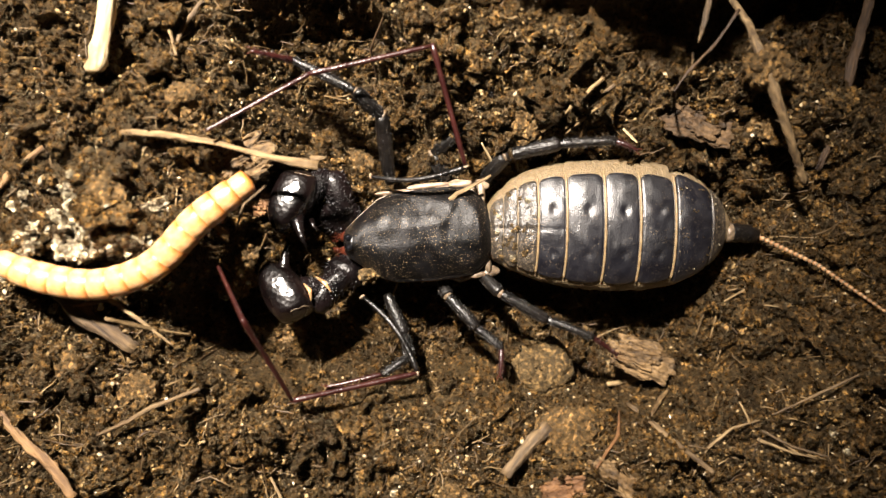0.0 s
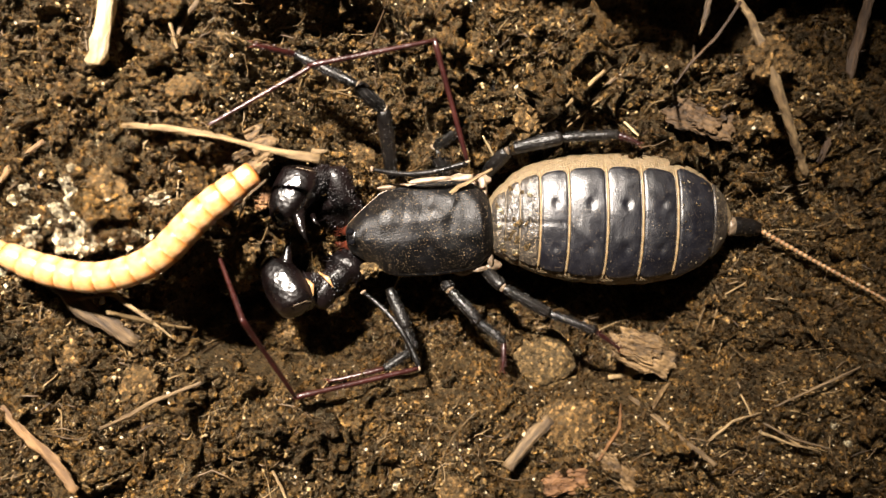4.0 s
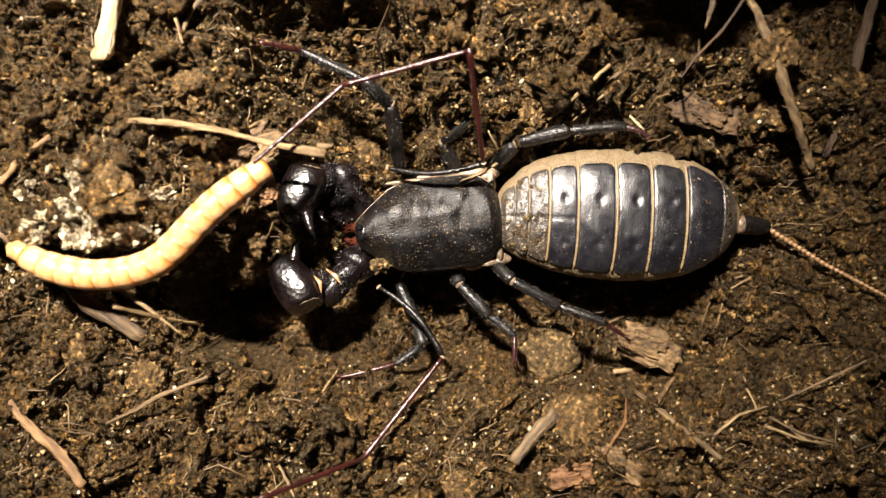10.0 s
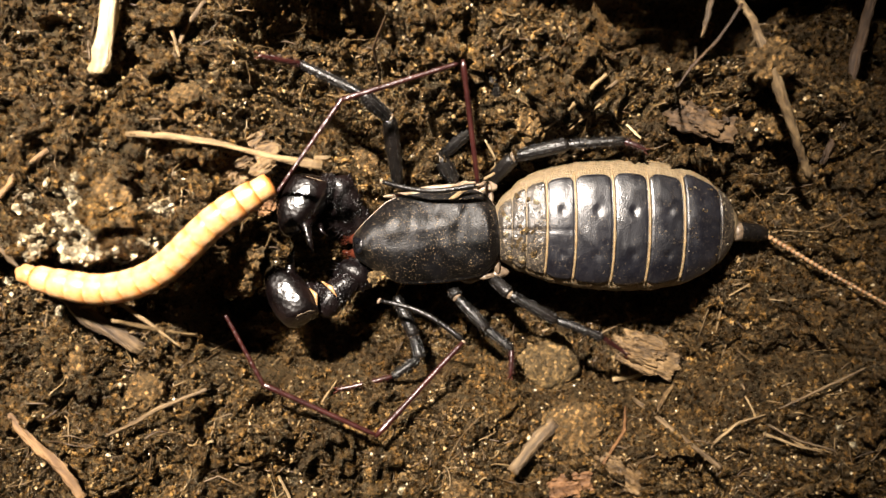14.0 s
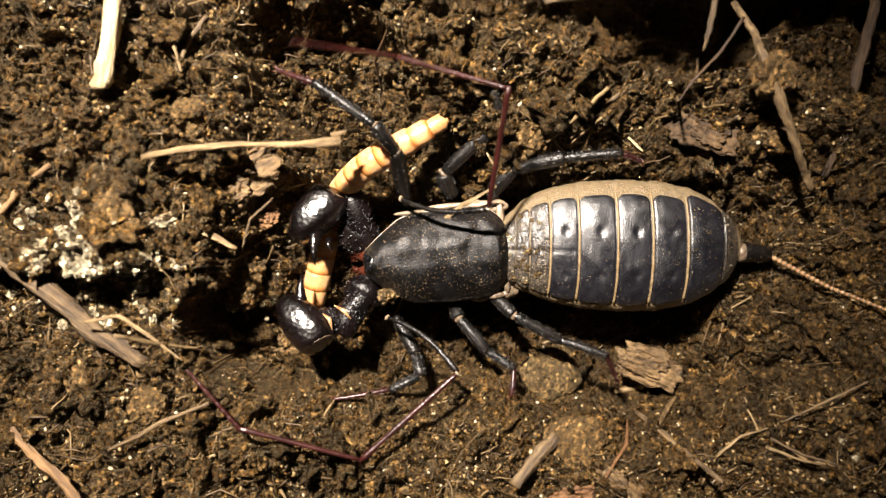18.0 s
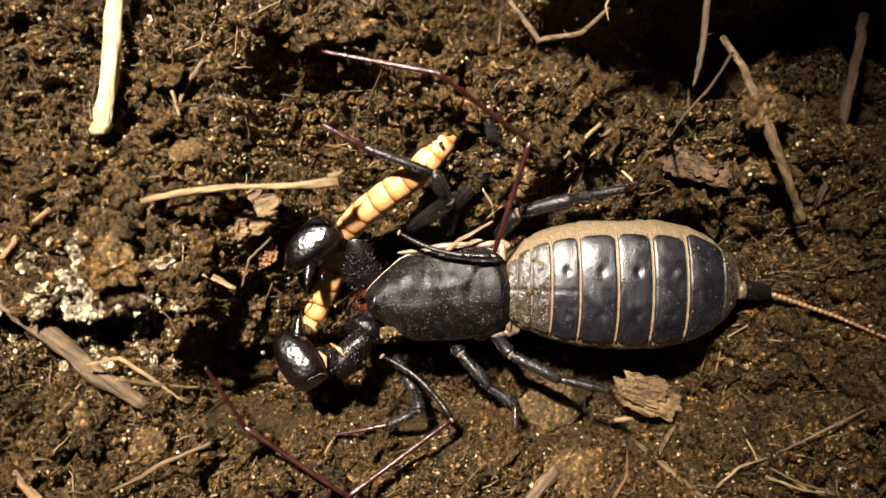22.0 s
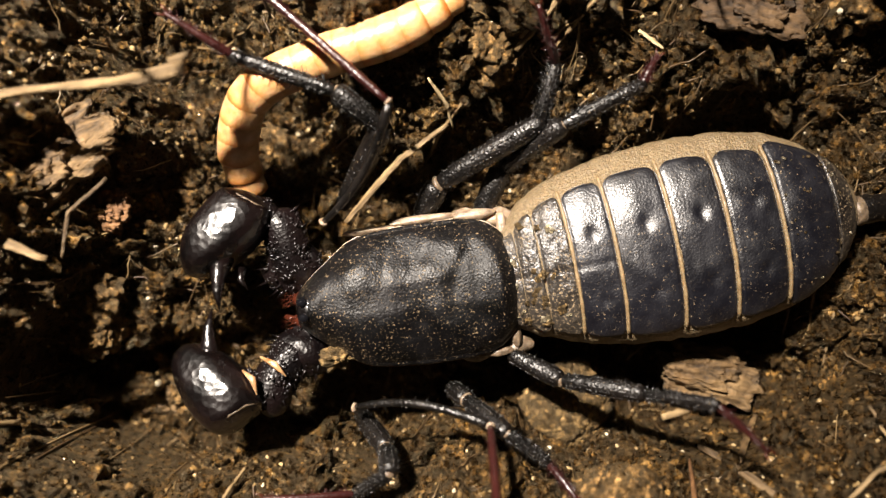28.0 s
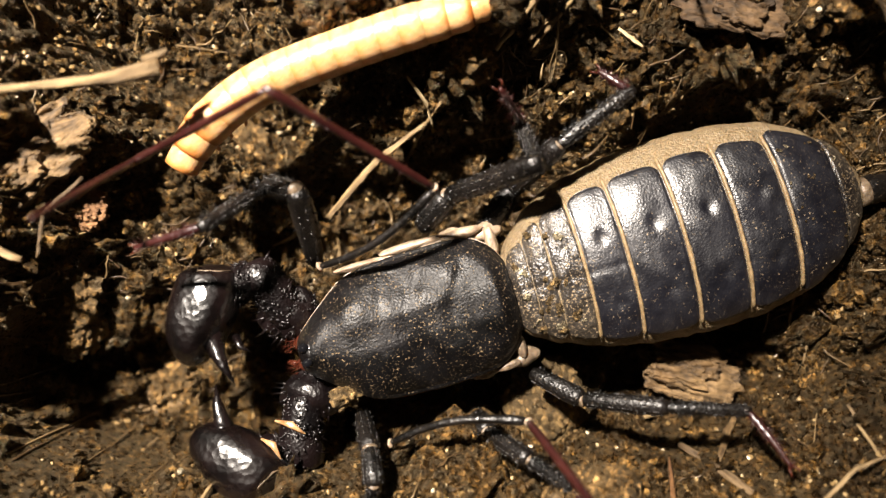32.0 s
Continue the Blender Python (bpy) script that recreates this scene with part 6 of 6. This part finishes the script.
leg_4_up.key(29.5, (-1.9, 6.3, -2.0), (1.4, 11.3, -0.5), (6.1, 12.5, 4.0), (12.6, 14.5, 4.0), (13.5, 16.8, 3.5))
leg_4_up.key(30.5, (-1.2, 5.7, -2.0), (3.1, 10.1, -0.5), (6.9, 11.7, 5.0), (13.4, 13.9, 5.5), (12.5, 16.3, 5.0))
leg_4_up.key(32, (-0.9, 5.6, -2.0), (4.8, 9.8, -0.5), (7.3, 10.6, 5.5), (13.8, 12.9, 5.0), (11.4, 14.7, 4.5))
leg_2_low.key(0, (-13.8, -7.1, -3.0), (-11.7, -13.5, -2.0), (-11.4, -15.9, -0.5), (-15.8, -17.3, 0.5), (-23.1, -17.7, 1.5))
leg_2_low.key(17.5, (-13.8, -7.1, -3.0), (-11.7, -13.5, -2.0), (-11.4, -15.9, -0.5), (-15.8, -17.3, 0.5), (-23.1, -17.7, 1.5))
leg_2_low.key(18, (-15.2, -7.3, -3.0), (-12.8, -12.6, -1.5), (-12.5, -14.9, 0.0), (-16.6, -16.2, 0.5), (-24.0, -16.5, 1.5))
leg_2_low.key(20, (-15.1, -6.6, -3.0), (-13.0, -12.6, -2.0), (-12.7, -14.6, 0.0), (-16.8, -16.0, 0.5), (-24.1, -16.4, 0.5))
leg_2_low.key(22, (-15.4, -7.6, -3.0), (-13.1, -12.2, 0.0), (-12.7, -13.9, 2.0), (-17.2, -15.6, 2.5), (-24.5, -16.3, 1.5))
leg_2_low.key(23, (-14.6, -7.5, -3.0), (-12.3, -13.6, -1.5), (-13.1, -14.9, 1.0), (-16.9, -15.9, 0.5), (-24.2, -16.5, 0.0))
leg_2_low.key(24, (-15.7, -6.9, -3.0), (-12.5, -13.4, -1.5), (-12.9, -14.7, 1.0), (-17.3, -16.3, 2.0), (-24.6, -17.1, 2.5))
leg_2_low.key(25, (-15.4, -7.9, -2.0), (-13.1, -12.1, 1.5), (-13.3, -14.2, 3.5), (-16.9, -15.2, 4.5), (-23.3, -14.3, 8.0))
leg_2_low.key(25.5, (-15.5, -8.6, -2.0), (-13.5, -12.2, 2.0), (-13.6, -13.8, 4.5), (-17.5, -14.7, 4.5), (-23.2, -13.0, 8.5))
leg_2_low.key(27.5, (-14.6, -8.7, -2.0), (-12.3, -10.6, 3.0), (-12.0, -11.8, 5.5), (-14.7, -13.3, 3.5), (-24.0, -11.8, 6.0))
leg_2_low.key(28, (-14.6, -9.5, -2.0), (-12.2, -11.7, 2.5), (-11.8, -12.9, 5.0), (-14.4, -14.6, 3.5), (-24.2, -13.3, 6.0))
leg_2_low.key(29.5, (-14.3, -9.3, -2.0), (-11.8, -11.3, 3.0), (-11.4, -12.4, 5.5), (-14.1, -14.3, 3.5), (-23.9, -13.0, 6.0))
leg_2_low.key(30.5, (-14.6, -6.7, -2.0), (-13.7, -10.0, 3.0), (-13.8, -11.4, 5.5), (-15.7, -13.9, 3.5), (-19.3, -13.7, 8.5))
leg_2_low.key(32, (-15.0, -6.3, -2.0), (-14.3, -8.4, 3.5), (-14.5, -10.6, 5.0), (-16.0, -13.4, 3.5), (-19.3, -13.6, 8.5))
leg_3_low.key(0, (-6.6, -6.0, -3.0), (-5.8, -8.5, -0.5), (-2.4, -12.8, 0.0), (0.6, -15.6, 1.0), (-0.5, -18.7, 1.5))
leg_3_low.key(17.5, (-6.6, -6.0, -3.0), (-5.8, -8.5, -0.5), (-2.4, -12.8, 0.0), (0.6, -15.6, 1.0), (-0.5, -18.7, 1.5))
leg_3_low.key(18, (-7.6, -6.2, -3.0), (-6.8, -8.7, -0.5), (-3.6, -13.0, -0.5), (-0.4, -15.3, 0.5), (-1.4, -18.3, 1.5))
leg_3_low.key(20, (-7.6, -6.2, -3.0), (-6.7, -8.5, -0.5), (-3.5, -12.6, -1.0), (-0.3, -15.1, 0.0), (-0.9, -17.8, 1.5))
leg_3_low.key(22, (-7.8, -6.1, -3.0), (-6.7, -8.1, -0.5), (-3.3, -12.7, 0.0), (-0.1, -15.1, 1.0), (-1.1, -18.2, 2.0))
leg_3_low.key(23, (-7.0, -5.9, -3.0), (-5.9, -8.2, -0.5), (-2.3, -12.2, -0.5), (0.6, -13.5, 2.0), (0.4, -15.2, 4.5))
leg_3_low.key(24, (-7.8, -6.0, -3.0), (-6.2, -10.2, -2.0), (-2.2, -14.1, -1.0), (0.9, -16.7, 0.0), (2.5, -20.2, 1.5))
leg_3_low.key(25, (-8.2, -7.7, -2.0), (-6.9, -10.2, 0.0), (-3.4, -13.0, 3.0), (-0.1, -15.4, 4.0), (1.7, -17.6, 6.0))
leg_3_low.key(25.5, (-7.3, -7.2, -2.0), (-6.5, -9.6, 0.5), (-3.6, -12.3, 4.0), (-0.7, -14.8, 5.0), (0.5, -16.8, 7.0))
leg_3_low.key(27.5, (-6.3, -7.3, -2.0), (-5.0, -8.5, 1.0), (-2.5, -10.4, 5.5), (0.4, -12.9, 4.5), (2.1, -14.7, 6.5))
leg_3_low.key(28, (-6.5, -8.4, -2.0), (-5.1, -9.3, 1.0), (-2.4, -11.5, 5.0), (0.4, -14.3, 4.0), (1.8, -16.5, 6.0))
leg_3_low.key(29.5, (-6.2, -8.2, -2.0), (-4.8, -9.0, 1.0), (-2.1, -11.1, 5.0), (0.6, -13.8, 4.5), (2.0, -15.9, 6.5))
leg_3_low.key(30.5, (-5.8, -7.7, -2.0), (-5.2, -9.7, 1.0), (-2.7, -12.0, 5.0), (-0.1, -14.9, 4.0), (1.3, -16.9, 6.0))
leg_3_low.key(32, (-5.7, -9.0, -2.0), (-5.0, -10.7, 1.0), (-2.5, -12.3, 5.5), (-0.1, -15.3, 5.0), (1.0, -17.6, 7.0))
leg_4_low.key(0, (-1.7, -5.3, -2.0), (0.7, -8.3, 1.0), (5.7, -11.9, 0.5), (11.8, -15.0, 1.5), (13.9, -17.0, 0.0))
leg_4_low.key(17.5, (-1.7, -5.3, -2.0), (0.7, -8.3, 1.0), (5.7, -11.9, 0.5), (11.8, -15.0, 1.5), (13.9, -17.0, 0.0))
leg_4_low.key(18, (-2.7, -5.2, -2.0), (0.1, -8.5, 0.5), (5.2, -12.0, 0.0), (10.8, -14.4, 1.5), (11.9, -17.0, 0.0))
leg_4_low.key(20, (-2.0, -5.5, -2.0), (-0.0, -8.1, 1.5), (5.5, -11.6, 2.5), (11.0, -14.1, 3.5), (12.3, -16.5, 1.5))
leg_4_low.key(22, (-2.5, -5.3, -2.0), (-0.5, -8.4, 1.5), (5.1, -11.7, 2.5), (10.7, -13.4, 3.5), (12.4, -16.0, 1.5))
leg_4_low.key(23, (-1.9, -4.8, -2.0), (0.5, -6.9, 1.5), (6.0, -9.9, 2.0), (11.2, -12.4, 0.5), (14.0, -14.3, 0.5))
leg_4_low.key(24, (-2.0, -5.5, -2.0), (1.1, -8.8, 0.0), (5.9, -11.1, 3.5), (11.5, -13.0, 2.0), (14.0, -15.1, 1.5))
leg_4_low.key(25, (-3.2, -7.0, -1.0), (0.0, -9.7, 1.5), (5.1, -11.9, 4.5), (11.3, -13.2, 5.5), (13.3, -16.0, 5.0))
leg_4_low.key(25.5, (-2.7, -5.9, -1.0), (0.2, -9.0, 1.5), (6.9, -10.9, 4.0), (13.1, -12.5, 5.5), (16.6, -19.0, 8.0))
leg_4_low.key(27.5, (-1.1, -5.9, -1.0), (2.5, -8.4, 1.0), (7.8, -9.6, 4.0), (12.3, -10.4, 8.0), (16.4, -15.7, 8.5))
leg_4_low.key(28, (-1.1, -6.1, -1.0), (3.2, -9.0, 1.0), (9.0, -10.2, 4.0), (12.4, -10.6, 8.0), (17.0, -16.2, 8.5))
leg_4_low.key(29.5, (-0.9, -6.1, -1.0), (3.4, -8.9, 1.0), (9.2, -9.9, 4.0), (12.7, -10.1, 8.0), (17.3, -15.7, 8.5))
leg_4_low.key(30.5, (-0.4, -6.3, -1.0), (3.4, -9.4, 1.0), (8.5, -10.6, 4.5), (14.0, -12.1, 4.5), (16.9, -17.2, 7.0))
leg_4_low.key(32, (-0.1, -7.0, -1.0), (3.1, -9.9, 1.5), (8.3, -11.4, 4.5), (13.9, -13.2, 5.0), (16.0, -19.1, 8.0))
mealworm_key(0, (-51.0, -0.8, 4.4), (-45.2, -3.3, 4.6), (-38.2, -4.3, 4.8), (-31.8, -2.2, 5.1), (-26.8, 2.8, 5.4), (-21.4, 7.2, 4.7))
mealworm_key(3.5, (-50.4, -0.7, 4.4), (-44.9, -3.1, 4.6), (-38.3, -4.2, 4.8), (-31.9, -2.2, 5.1), (-26.5, 2.9, 5.4), (-21.1, 7.3, 4.7))
mealworm_key(9, (-49.0, -1.2, 4.4), (-44.2, -3.5, 4.6), (-38.4, -4.5, 4.8), (-32.0, -2.9, 5.1), (-25.7, 3.1, 5.4), (-20.3, 7.4, 4.7))
mealworm_key(12.5, (-48.1, -2.2, 4.4), (-43.9, -3.9, 4.6), (-38.2, -4.5, 4.8), (-32.3, -2.7, 5.1), (-25.9, 3.0, 5.4), (-20.1, 7.1, 4.7))
mealworm_key(14.5, (-46.9, -2.8, 4.4), (-42.7, -3.9, 4.6), (-37.3, -4.6, 4.8), (-31.4, -2.7, 5.1), (-25.0, 2.8, 5.4), (-19.4, 6.6, 4.7))
mealworm_key(16.5, (-43.5, -3.6, 4.4), (-39.2, -4.3, 4.6), (-34.8, -4.6, 4.8), (-29.6, -2.4, 5.1), (-23.8, 2.2, 5.4), (-18.6, 5.9, 4.7))
mealworm_key(17.4, (-43.0, -3.8, 4.4), (-38.6, -4.4, 4.6), (-33.4, -4.2, 4.8), (-28.3, -1.9, 5.1), (-22.5, 2.8, 5.4), (-16.9, 6.4, 4.7))
mealworm_key(17.7, (-23.1, 7.1, 3.0), (-18.3, 11.4, 4.0), (-14.9, 12.2, 3.0), (-14.6, 7.8, 0.0), (-15.7, 2.5, -2.0), (-17.0, -2.4, -5.0))
mealworm_key(18, (-0.0, 16.5, -2.0), (-4.1, 14.3, -2.5), (-10.5, 11.0, -5.0), (-15.0, 6.8, -10.8), (-16.3, 1.5, -11.5), (-18.9, -8.2, -14.0))
mealworm_key(19, (0.2, 16.6, -2.0), (-4.8, 14.1, -2.5), (-10.9, 10.2, -5.0), (-15.3, 6.5, -10.8), (-15.9, 2.0, -11.5), (-18.8, -7.7, -14.0))
mealworm_key(21, (0.5, 19.6, -2.0), (-4.5, 14.5, -2.5), (-10.6, 10.5, -5.0), (-14.9, 6.7, -10.8), (-16.1, 2.2, -11.5), (-19.0, -6.0, -14.0))
mealworm_key(22, (2.3, 20.4, -2.0), (-2.8, 15.1, -2.5), (-10.2, 10.0, -5.0), (-14.3, 5.9, -10.8), (-15.3, 2.2, -11.5), (-18.8, -4.9, -14.0))
mealworm_key(23, (4.1, 20.3, -2.0), (-1.1, 16.3, -2.5), (-10.4, 10.1, -5.0), (-14.7, 6.4, -10.8), (-15.6, 1.8, -11.5), (-17.0, -6.6, -14.0))
mealworm_key(24, (4.7, 17.0, -2.0), (-1.5, 15.8, -2.5), (-10.5, 11.4, -5.0), (-15.2, 8.2, -10.8), (-16.9, 5.3, -11.5), (-18.3, -1.9, -14.0))
mealworm_key(25, (8.5, 18.9, -2.0), (1.6, 16.3, -2.5), (-6.8, 13.8, -3.5), (-12.0, 10.9, -6.0), (-16.4, 6.3, -10.5), (-17.6, 2.4, -11.5))
mealworm_key(25.5, (8.6, 19.0, -2.0), (1.9, 16.6, -2.5), (-5.7, 14.3, -3.0), (-10.4, 11.6, -4.0), (-13.5, 7.6, -7.0), (-13.9, 3.7, -9.5))
mealworm_key(27.5, (8.2, 18.9, -2.0), (2.5, 16.5, -2.5), (-4.6, 14.5, -3.0), (-10.3, 11.7, -4.0), (-11.8, 7.9, -7.0), (-11.4, 4.5, -9.5))
mealworm_key(28, (8.3, 18.0, -2.0), (3.0, 16.0, -2.5), (-3.3, 14.9, -3.0), (-9.0, 13.1, -4.0), (-11.6, 9.5, -7.0), (-11.5, 6.2, -9.5))
mealworm_key(29.5, (8.5, 17.9, -2.0), (3.3, 15.9, -2.5), (-3.0, 14.7, -3.0), (-8.7, 13.0, -4.0), (-11.2, 9.4, -7.0), (-11.2, 6.0, -9.5))
mealworm_key(30, (9.1, 18.2, -1.5), (3.3, 16.1, -2.0), (-3.4, 14.8, -2.5), (-9.1, 12.9, -3.0), (-12.2, 8.8, -3.5), (-12.5, 5.3, -4.0))
mealworm_key(30.5, (10.4, 18.3, -1.5), (4.0, 16.3, -2.0), (-3.6, 14.8, -2.5), (-9.4, 12.2, -3.0), (-12.6, 8.6, -3.5), (-14.6, 5.7, -4.0))
mealworm_key(31, (12.3, 16.3, -1.5), (6.8, 15.7, -2.0), (0.6, 14.6, -2.5), (-6.0, 13.0, -3.0), (-10.8, 10.3, -3.5), (-13.3, 7.5, -4.0))
mealworm_key(32, (12.0, 16.5, -1.5), (6.5, 15.9, -2.0), (0.3, 14.8, -2.5), (-6.3, 13.2, -3.0), (-11.1, 10.5, -3.5), (-13.6, 7.7, -4.0))
claw_up.grip(0, (-18.0, 3.2, -1.5), (-19.0, 8.8, -1.0), (-24.1, 6.3, 0.5), 62)
claw_up.grip(9, (-18.0, 3.0, -1.5), (-19.1, 8.4, -1.0), (-24.3, 6.2, 0.5), 61)
claw_up.grip(13, (-18.1, 3.0, -1.5), (-19.3, 8.5, -1.0), (-24.1, 6.3, 0.5), 59)
claw_up.grip(16.5, (-17.8, 3.2, -1.5), (-18.9, 8.9, -1.0), (-23.6, 6.0, 0.5), 56)
claw_up.grip(17.5, (-17.8, 3.2, -1.5), (-18.8, 8.8, -1.0), (-23.7, 5.7, 0.5), 54)
claw_up.grip(18, (-17.9, 3.4, -1.5), (-19.1, 8.6, -1.0), (-23.3, 7.1, 0.5), 44)
claw_up.grip(19, (-17.9, 3.4, -1.5), (-18.6, 8.9, -1.0), (-23.4, 7.8, 0.5), 40)
claw_up.grip(21, (-18.2, 3.0, -1.5), (-19.1, 8.8, -1.0), (-23.9, 8.1, 0.5), 40)
claw_up.grip(22, (-18.0, 3.2, -1.5), (-19.3, 8.8, -1.0), (-24.1, 8.0, 0.5), 40)
claw_up.grip(23, (-18.3, 3.1, -1.5), (-19.8, 8.3, -1.0), (-24.1, 8.0, 0.5), 40)
claw_up.grip(24, (-17.9, 2.7, -1.5), (-19.1, 7.4, -1.0), (-23.3, 7.9, 0.5), 48)
claw_up.grip(25, (-18.1, 2.6, -1.5), (-18.8, 7.3, -1.0), (-23.2, 7.2, 0.5), 44)
claw_up.grip(25.5, (-18.1, 2.7, -1.5), (-18.9, 7.8, -1.0), (-23.2, 6.9, 0.5), 44)
claw_up.grip(27.5, (-18.3, 2.9, -1.5), (-19.0, 8.3, -1.0), (-23.5, 7.3, 0.5), 44)
claw_up.grip(28, (-18.4, 2.6, -1.5), (-19.1, 8.7, -1.0), (-23.3, 7.5, 0.5), 44)
claw_up.grip(29.5, (-18.3, 2.7, -1.5), (-19.0, 8.7, -1.0), (-23.4, 7.5, 0.5), 44)
claw_up.grip(30, (-18.4, 2.9, -1.5), (-20.2, 8.1, -1.0), (-24.3, 6.9, 0.5), 50)
claw_up.grip(30.5, (-18.3, 2.9, -1.5), (-20.2, 7.9, -1.0), (-24.8, 5.6, 0.5), 57)
claw_up.grip(31, (-18.3, 3.0, -1.5), (-20.1, 7.6, -1.0), (-25.2, 5.9, 0.5), 60)
claw_up.grip(32, (-18.3, 2.8, -1.5), (-20.1, 7.9, -1.0), (-24.9, 6.0, 0.5), 62)
claw_low.grip(0, (-18.6, -3.4, -1.5), (-21.1, -5.6, -1.0), (-26.3, -5.5, 0.5), -61)
claw_low.grip(9, (-18.8, -3.7, -1.5), (-21.4, -5.9, -1.0), (-26.5, -5.6, 0.5), -62)
claw_low.grip(13, (-18.9, -3.8, -1.5), (-21.8, -6.0, -1.0), (-26.9, -5.5, 0.5), -62)
claw_low.grip(16.5, (-18.5, -3.6, -1.5), (-21.3, -6.2, -1.0), (-26.5, -6.0, 0.5), -59)
claw_low.grip(17.5, (-18.5, -3.4, -1.5), (-21.2, -6.3, -1.0), (-26.6, -6.1, 0.5), -58)
claw_low.grip(18, (-18.6, -3.5, -1.5), (-21.2, -6.9, -1.0), (-26.4, -7.0, 0.5), -54)
claw_low.grip(19, (-18.5, -3.7, -1.5), (-21.4, -7.2, -1.0), (-26.7, -6.9, 0.5), -57)
claw_low.grip(21, (-18.9, -4.2, -1.5), (-22.0, -6.8, -1.0), (-27.4, -6.2, 0.5), -57)
claw_low.grip(22, (-18.7, -4.2, -1.5), (-22.0, -7.5, -1.0), (-27.3, -6.8, 0.5), -57)
claw_low.grip(23, (-18.9, -4.0, -1.5), (-21.6, -6.9, -1.0), (-26.6, -5.9, 0.5), -57)
claw_low.grip(24, (-18.5, -3.4, -1.5), (-21.2, -7.0, -1.0), (-27.1, -5.9, 0.5), -49)
claw_low.grip(25, (-19.0, -2.8, -1.5), (-21.5, -6.2, -1.0), (-27.2, -4.6, 0.5), -53)
claw_low.grip(25.5, (-19.1, -2.7, -1.5), (-22.1, -7.2, -1.0), (-26.2, -6.3, 0.5), -56)
claw_low.grip(27.5, (-19.0, -2.5, -1.5), (-21.4, -5.9, -1.0), (-25.5, -5.1, 0.5), -53)
claw_low.grip(28, (-19.1, -2.7, -1.5), (-21.6, -6.4, -1.0), (-25.7, -5.6, 0.5), -53)
claw_low.grip(29.5, (-19.0, -2.8, -1.5), (-21.4, -6.5, -1.0), (-25.5, -5.6, 0.5), -53)
claw_low.grip(30, (-19.1, -3.9, -1.5), (-21.9, -8.2, -1.0), (-26.3, -6.5, 0.5), -50)
claw_low.grip(30.5, (-19.0, -3.1, -1.5), (-21.0, -7.0, -1.0), (-25.4, -6.8, 0.5), -48)
claw_low.grip(31, (-19.5, -3.0, -1.5), (-20.7, -7.5, -1.0), (-25.7, -7.0, 0.5), -48)
claw_low.grip(32, (-19.4, -3.1, -1.5), (-20.6, -7.7, -1.0), (-25.4, -7.1, 0.5), -48)
lash = Limb(None)
JOINTED.remove(lash)
lash.key(0, (34.6, -0.3, -1.0), (41.3, -3.9, 1.6), (46.8, -8.7, 5.1), (52.1, -13.5, 8.7))
lash.key(5.5, (34.6, -0.3, -1.0), (40.9, -4.6, 1.6), (46.4, -8.4, 6.1), (52.1, -12.5, 10.1))
lash.key(9, (34.6, -0.3, -1.0), (40.7, -4.7, 1.9), (46.3, -8.4, 6.3), (52.1, -12.2, 10.4))
lash.key(14, (34.6, -0.3, -1.0), (40.7, -4.7, 2.0), (46.2, -8.7, 6.3), (51.7, -12.4, 10.8))
lash.key(19, (34.6, -0.3, -1.0), (41.1, -3.9, 2.1), (47.1, -6.7, 6.8), (53.3, -9.1, 11.2))
lash.key(22, (34.6, -0.3, -1.0), (41.6, -3.0, 2.0), (47.8, -6.2, 6.0), (53.9, -9.9, 9.8))
lash.key(23, (34.6, -0.3, -1.0), (41.7, -2.5, 2.2), (47.5, -5.7, 6.7), (53.3, -8.6, 11.6))
lash.key(24, (34.6, -0.3, -1.0), (41.5, 2.0, 2.4), (48.0, 4.3, 6.7), (55.2, 5.5, 10.1))
lash.key(25, (34.6, -0.3, -1.0), (41.7, 0.7, 2.8), (48.3, 0.8, 7.4), (55.0, 0.7, 11.8))
lash.key(25.5, (34.6, -0.3, -1.0), (41.5, -1.4, 3.1), (47.6, -2.4, 8.2), (53.6, -3.7, 13.4))
lash.key(28, (34.6, -0.3, -1.0), (41.6, -1.0, 2.9), (47.0, -1.5, 8.9), (51.0, -2.3, 15.8))
lash.key(30.5, (34.6, -0.3, -1.0), (41.5, -0.9, 3.1), (46.3, -2.0, 9.5), (50.3, -3.0, 16.4))
lash.key(32, (34.6, -0.3, -1.0), (41.7, -1.4, 2.7), (46.5, -2.1, 9.1), (50.7, -2.7, 16.0))


def motions():
    walk(scorpion, [(t, pose(x * MM, y * MM, ROOT_Z * MM, 0, 0, front)) for t, x, y, front, back in BODY])
    walk(hind, [(t, pose(-0.0009 if 17.9 < t < 24.9 else -0.0018 if 24.9 < t < 25.4 else -0.0013 if 25.4 < t < 29.6 else 0, 0, 0, 0, 0, back - front)) for t, x, y, front, back in BODY])
    for limb in JOINTED:
        for i, ob in enumerate(limb.pieces):
            walk(ob, limb.poses(i))
    for arm in (claw_up, claw_low):
        walk(arm.hand, arm.turns)
    for i, ob in enumerate(whip_pieces):
        walk(ob, lash.poses(i))
    for k, ob in enumerate(worm_rings):
        walk(ob, [(t, ring_pose(points, k, len(worm_rings))) for t, points in CREEP])
    lay = pose(-0.0347, 0.0126, 0.0040, 0, 2, -8.5)
    over = pose(-0.0330, 0.0118, 0.0045, 0, 3, 5.5)
    walk(fallen_stick, [(0, lay), (17.5, lay), (17.9, over), (32, over)])


motions()
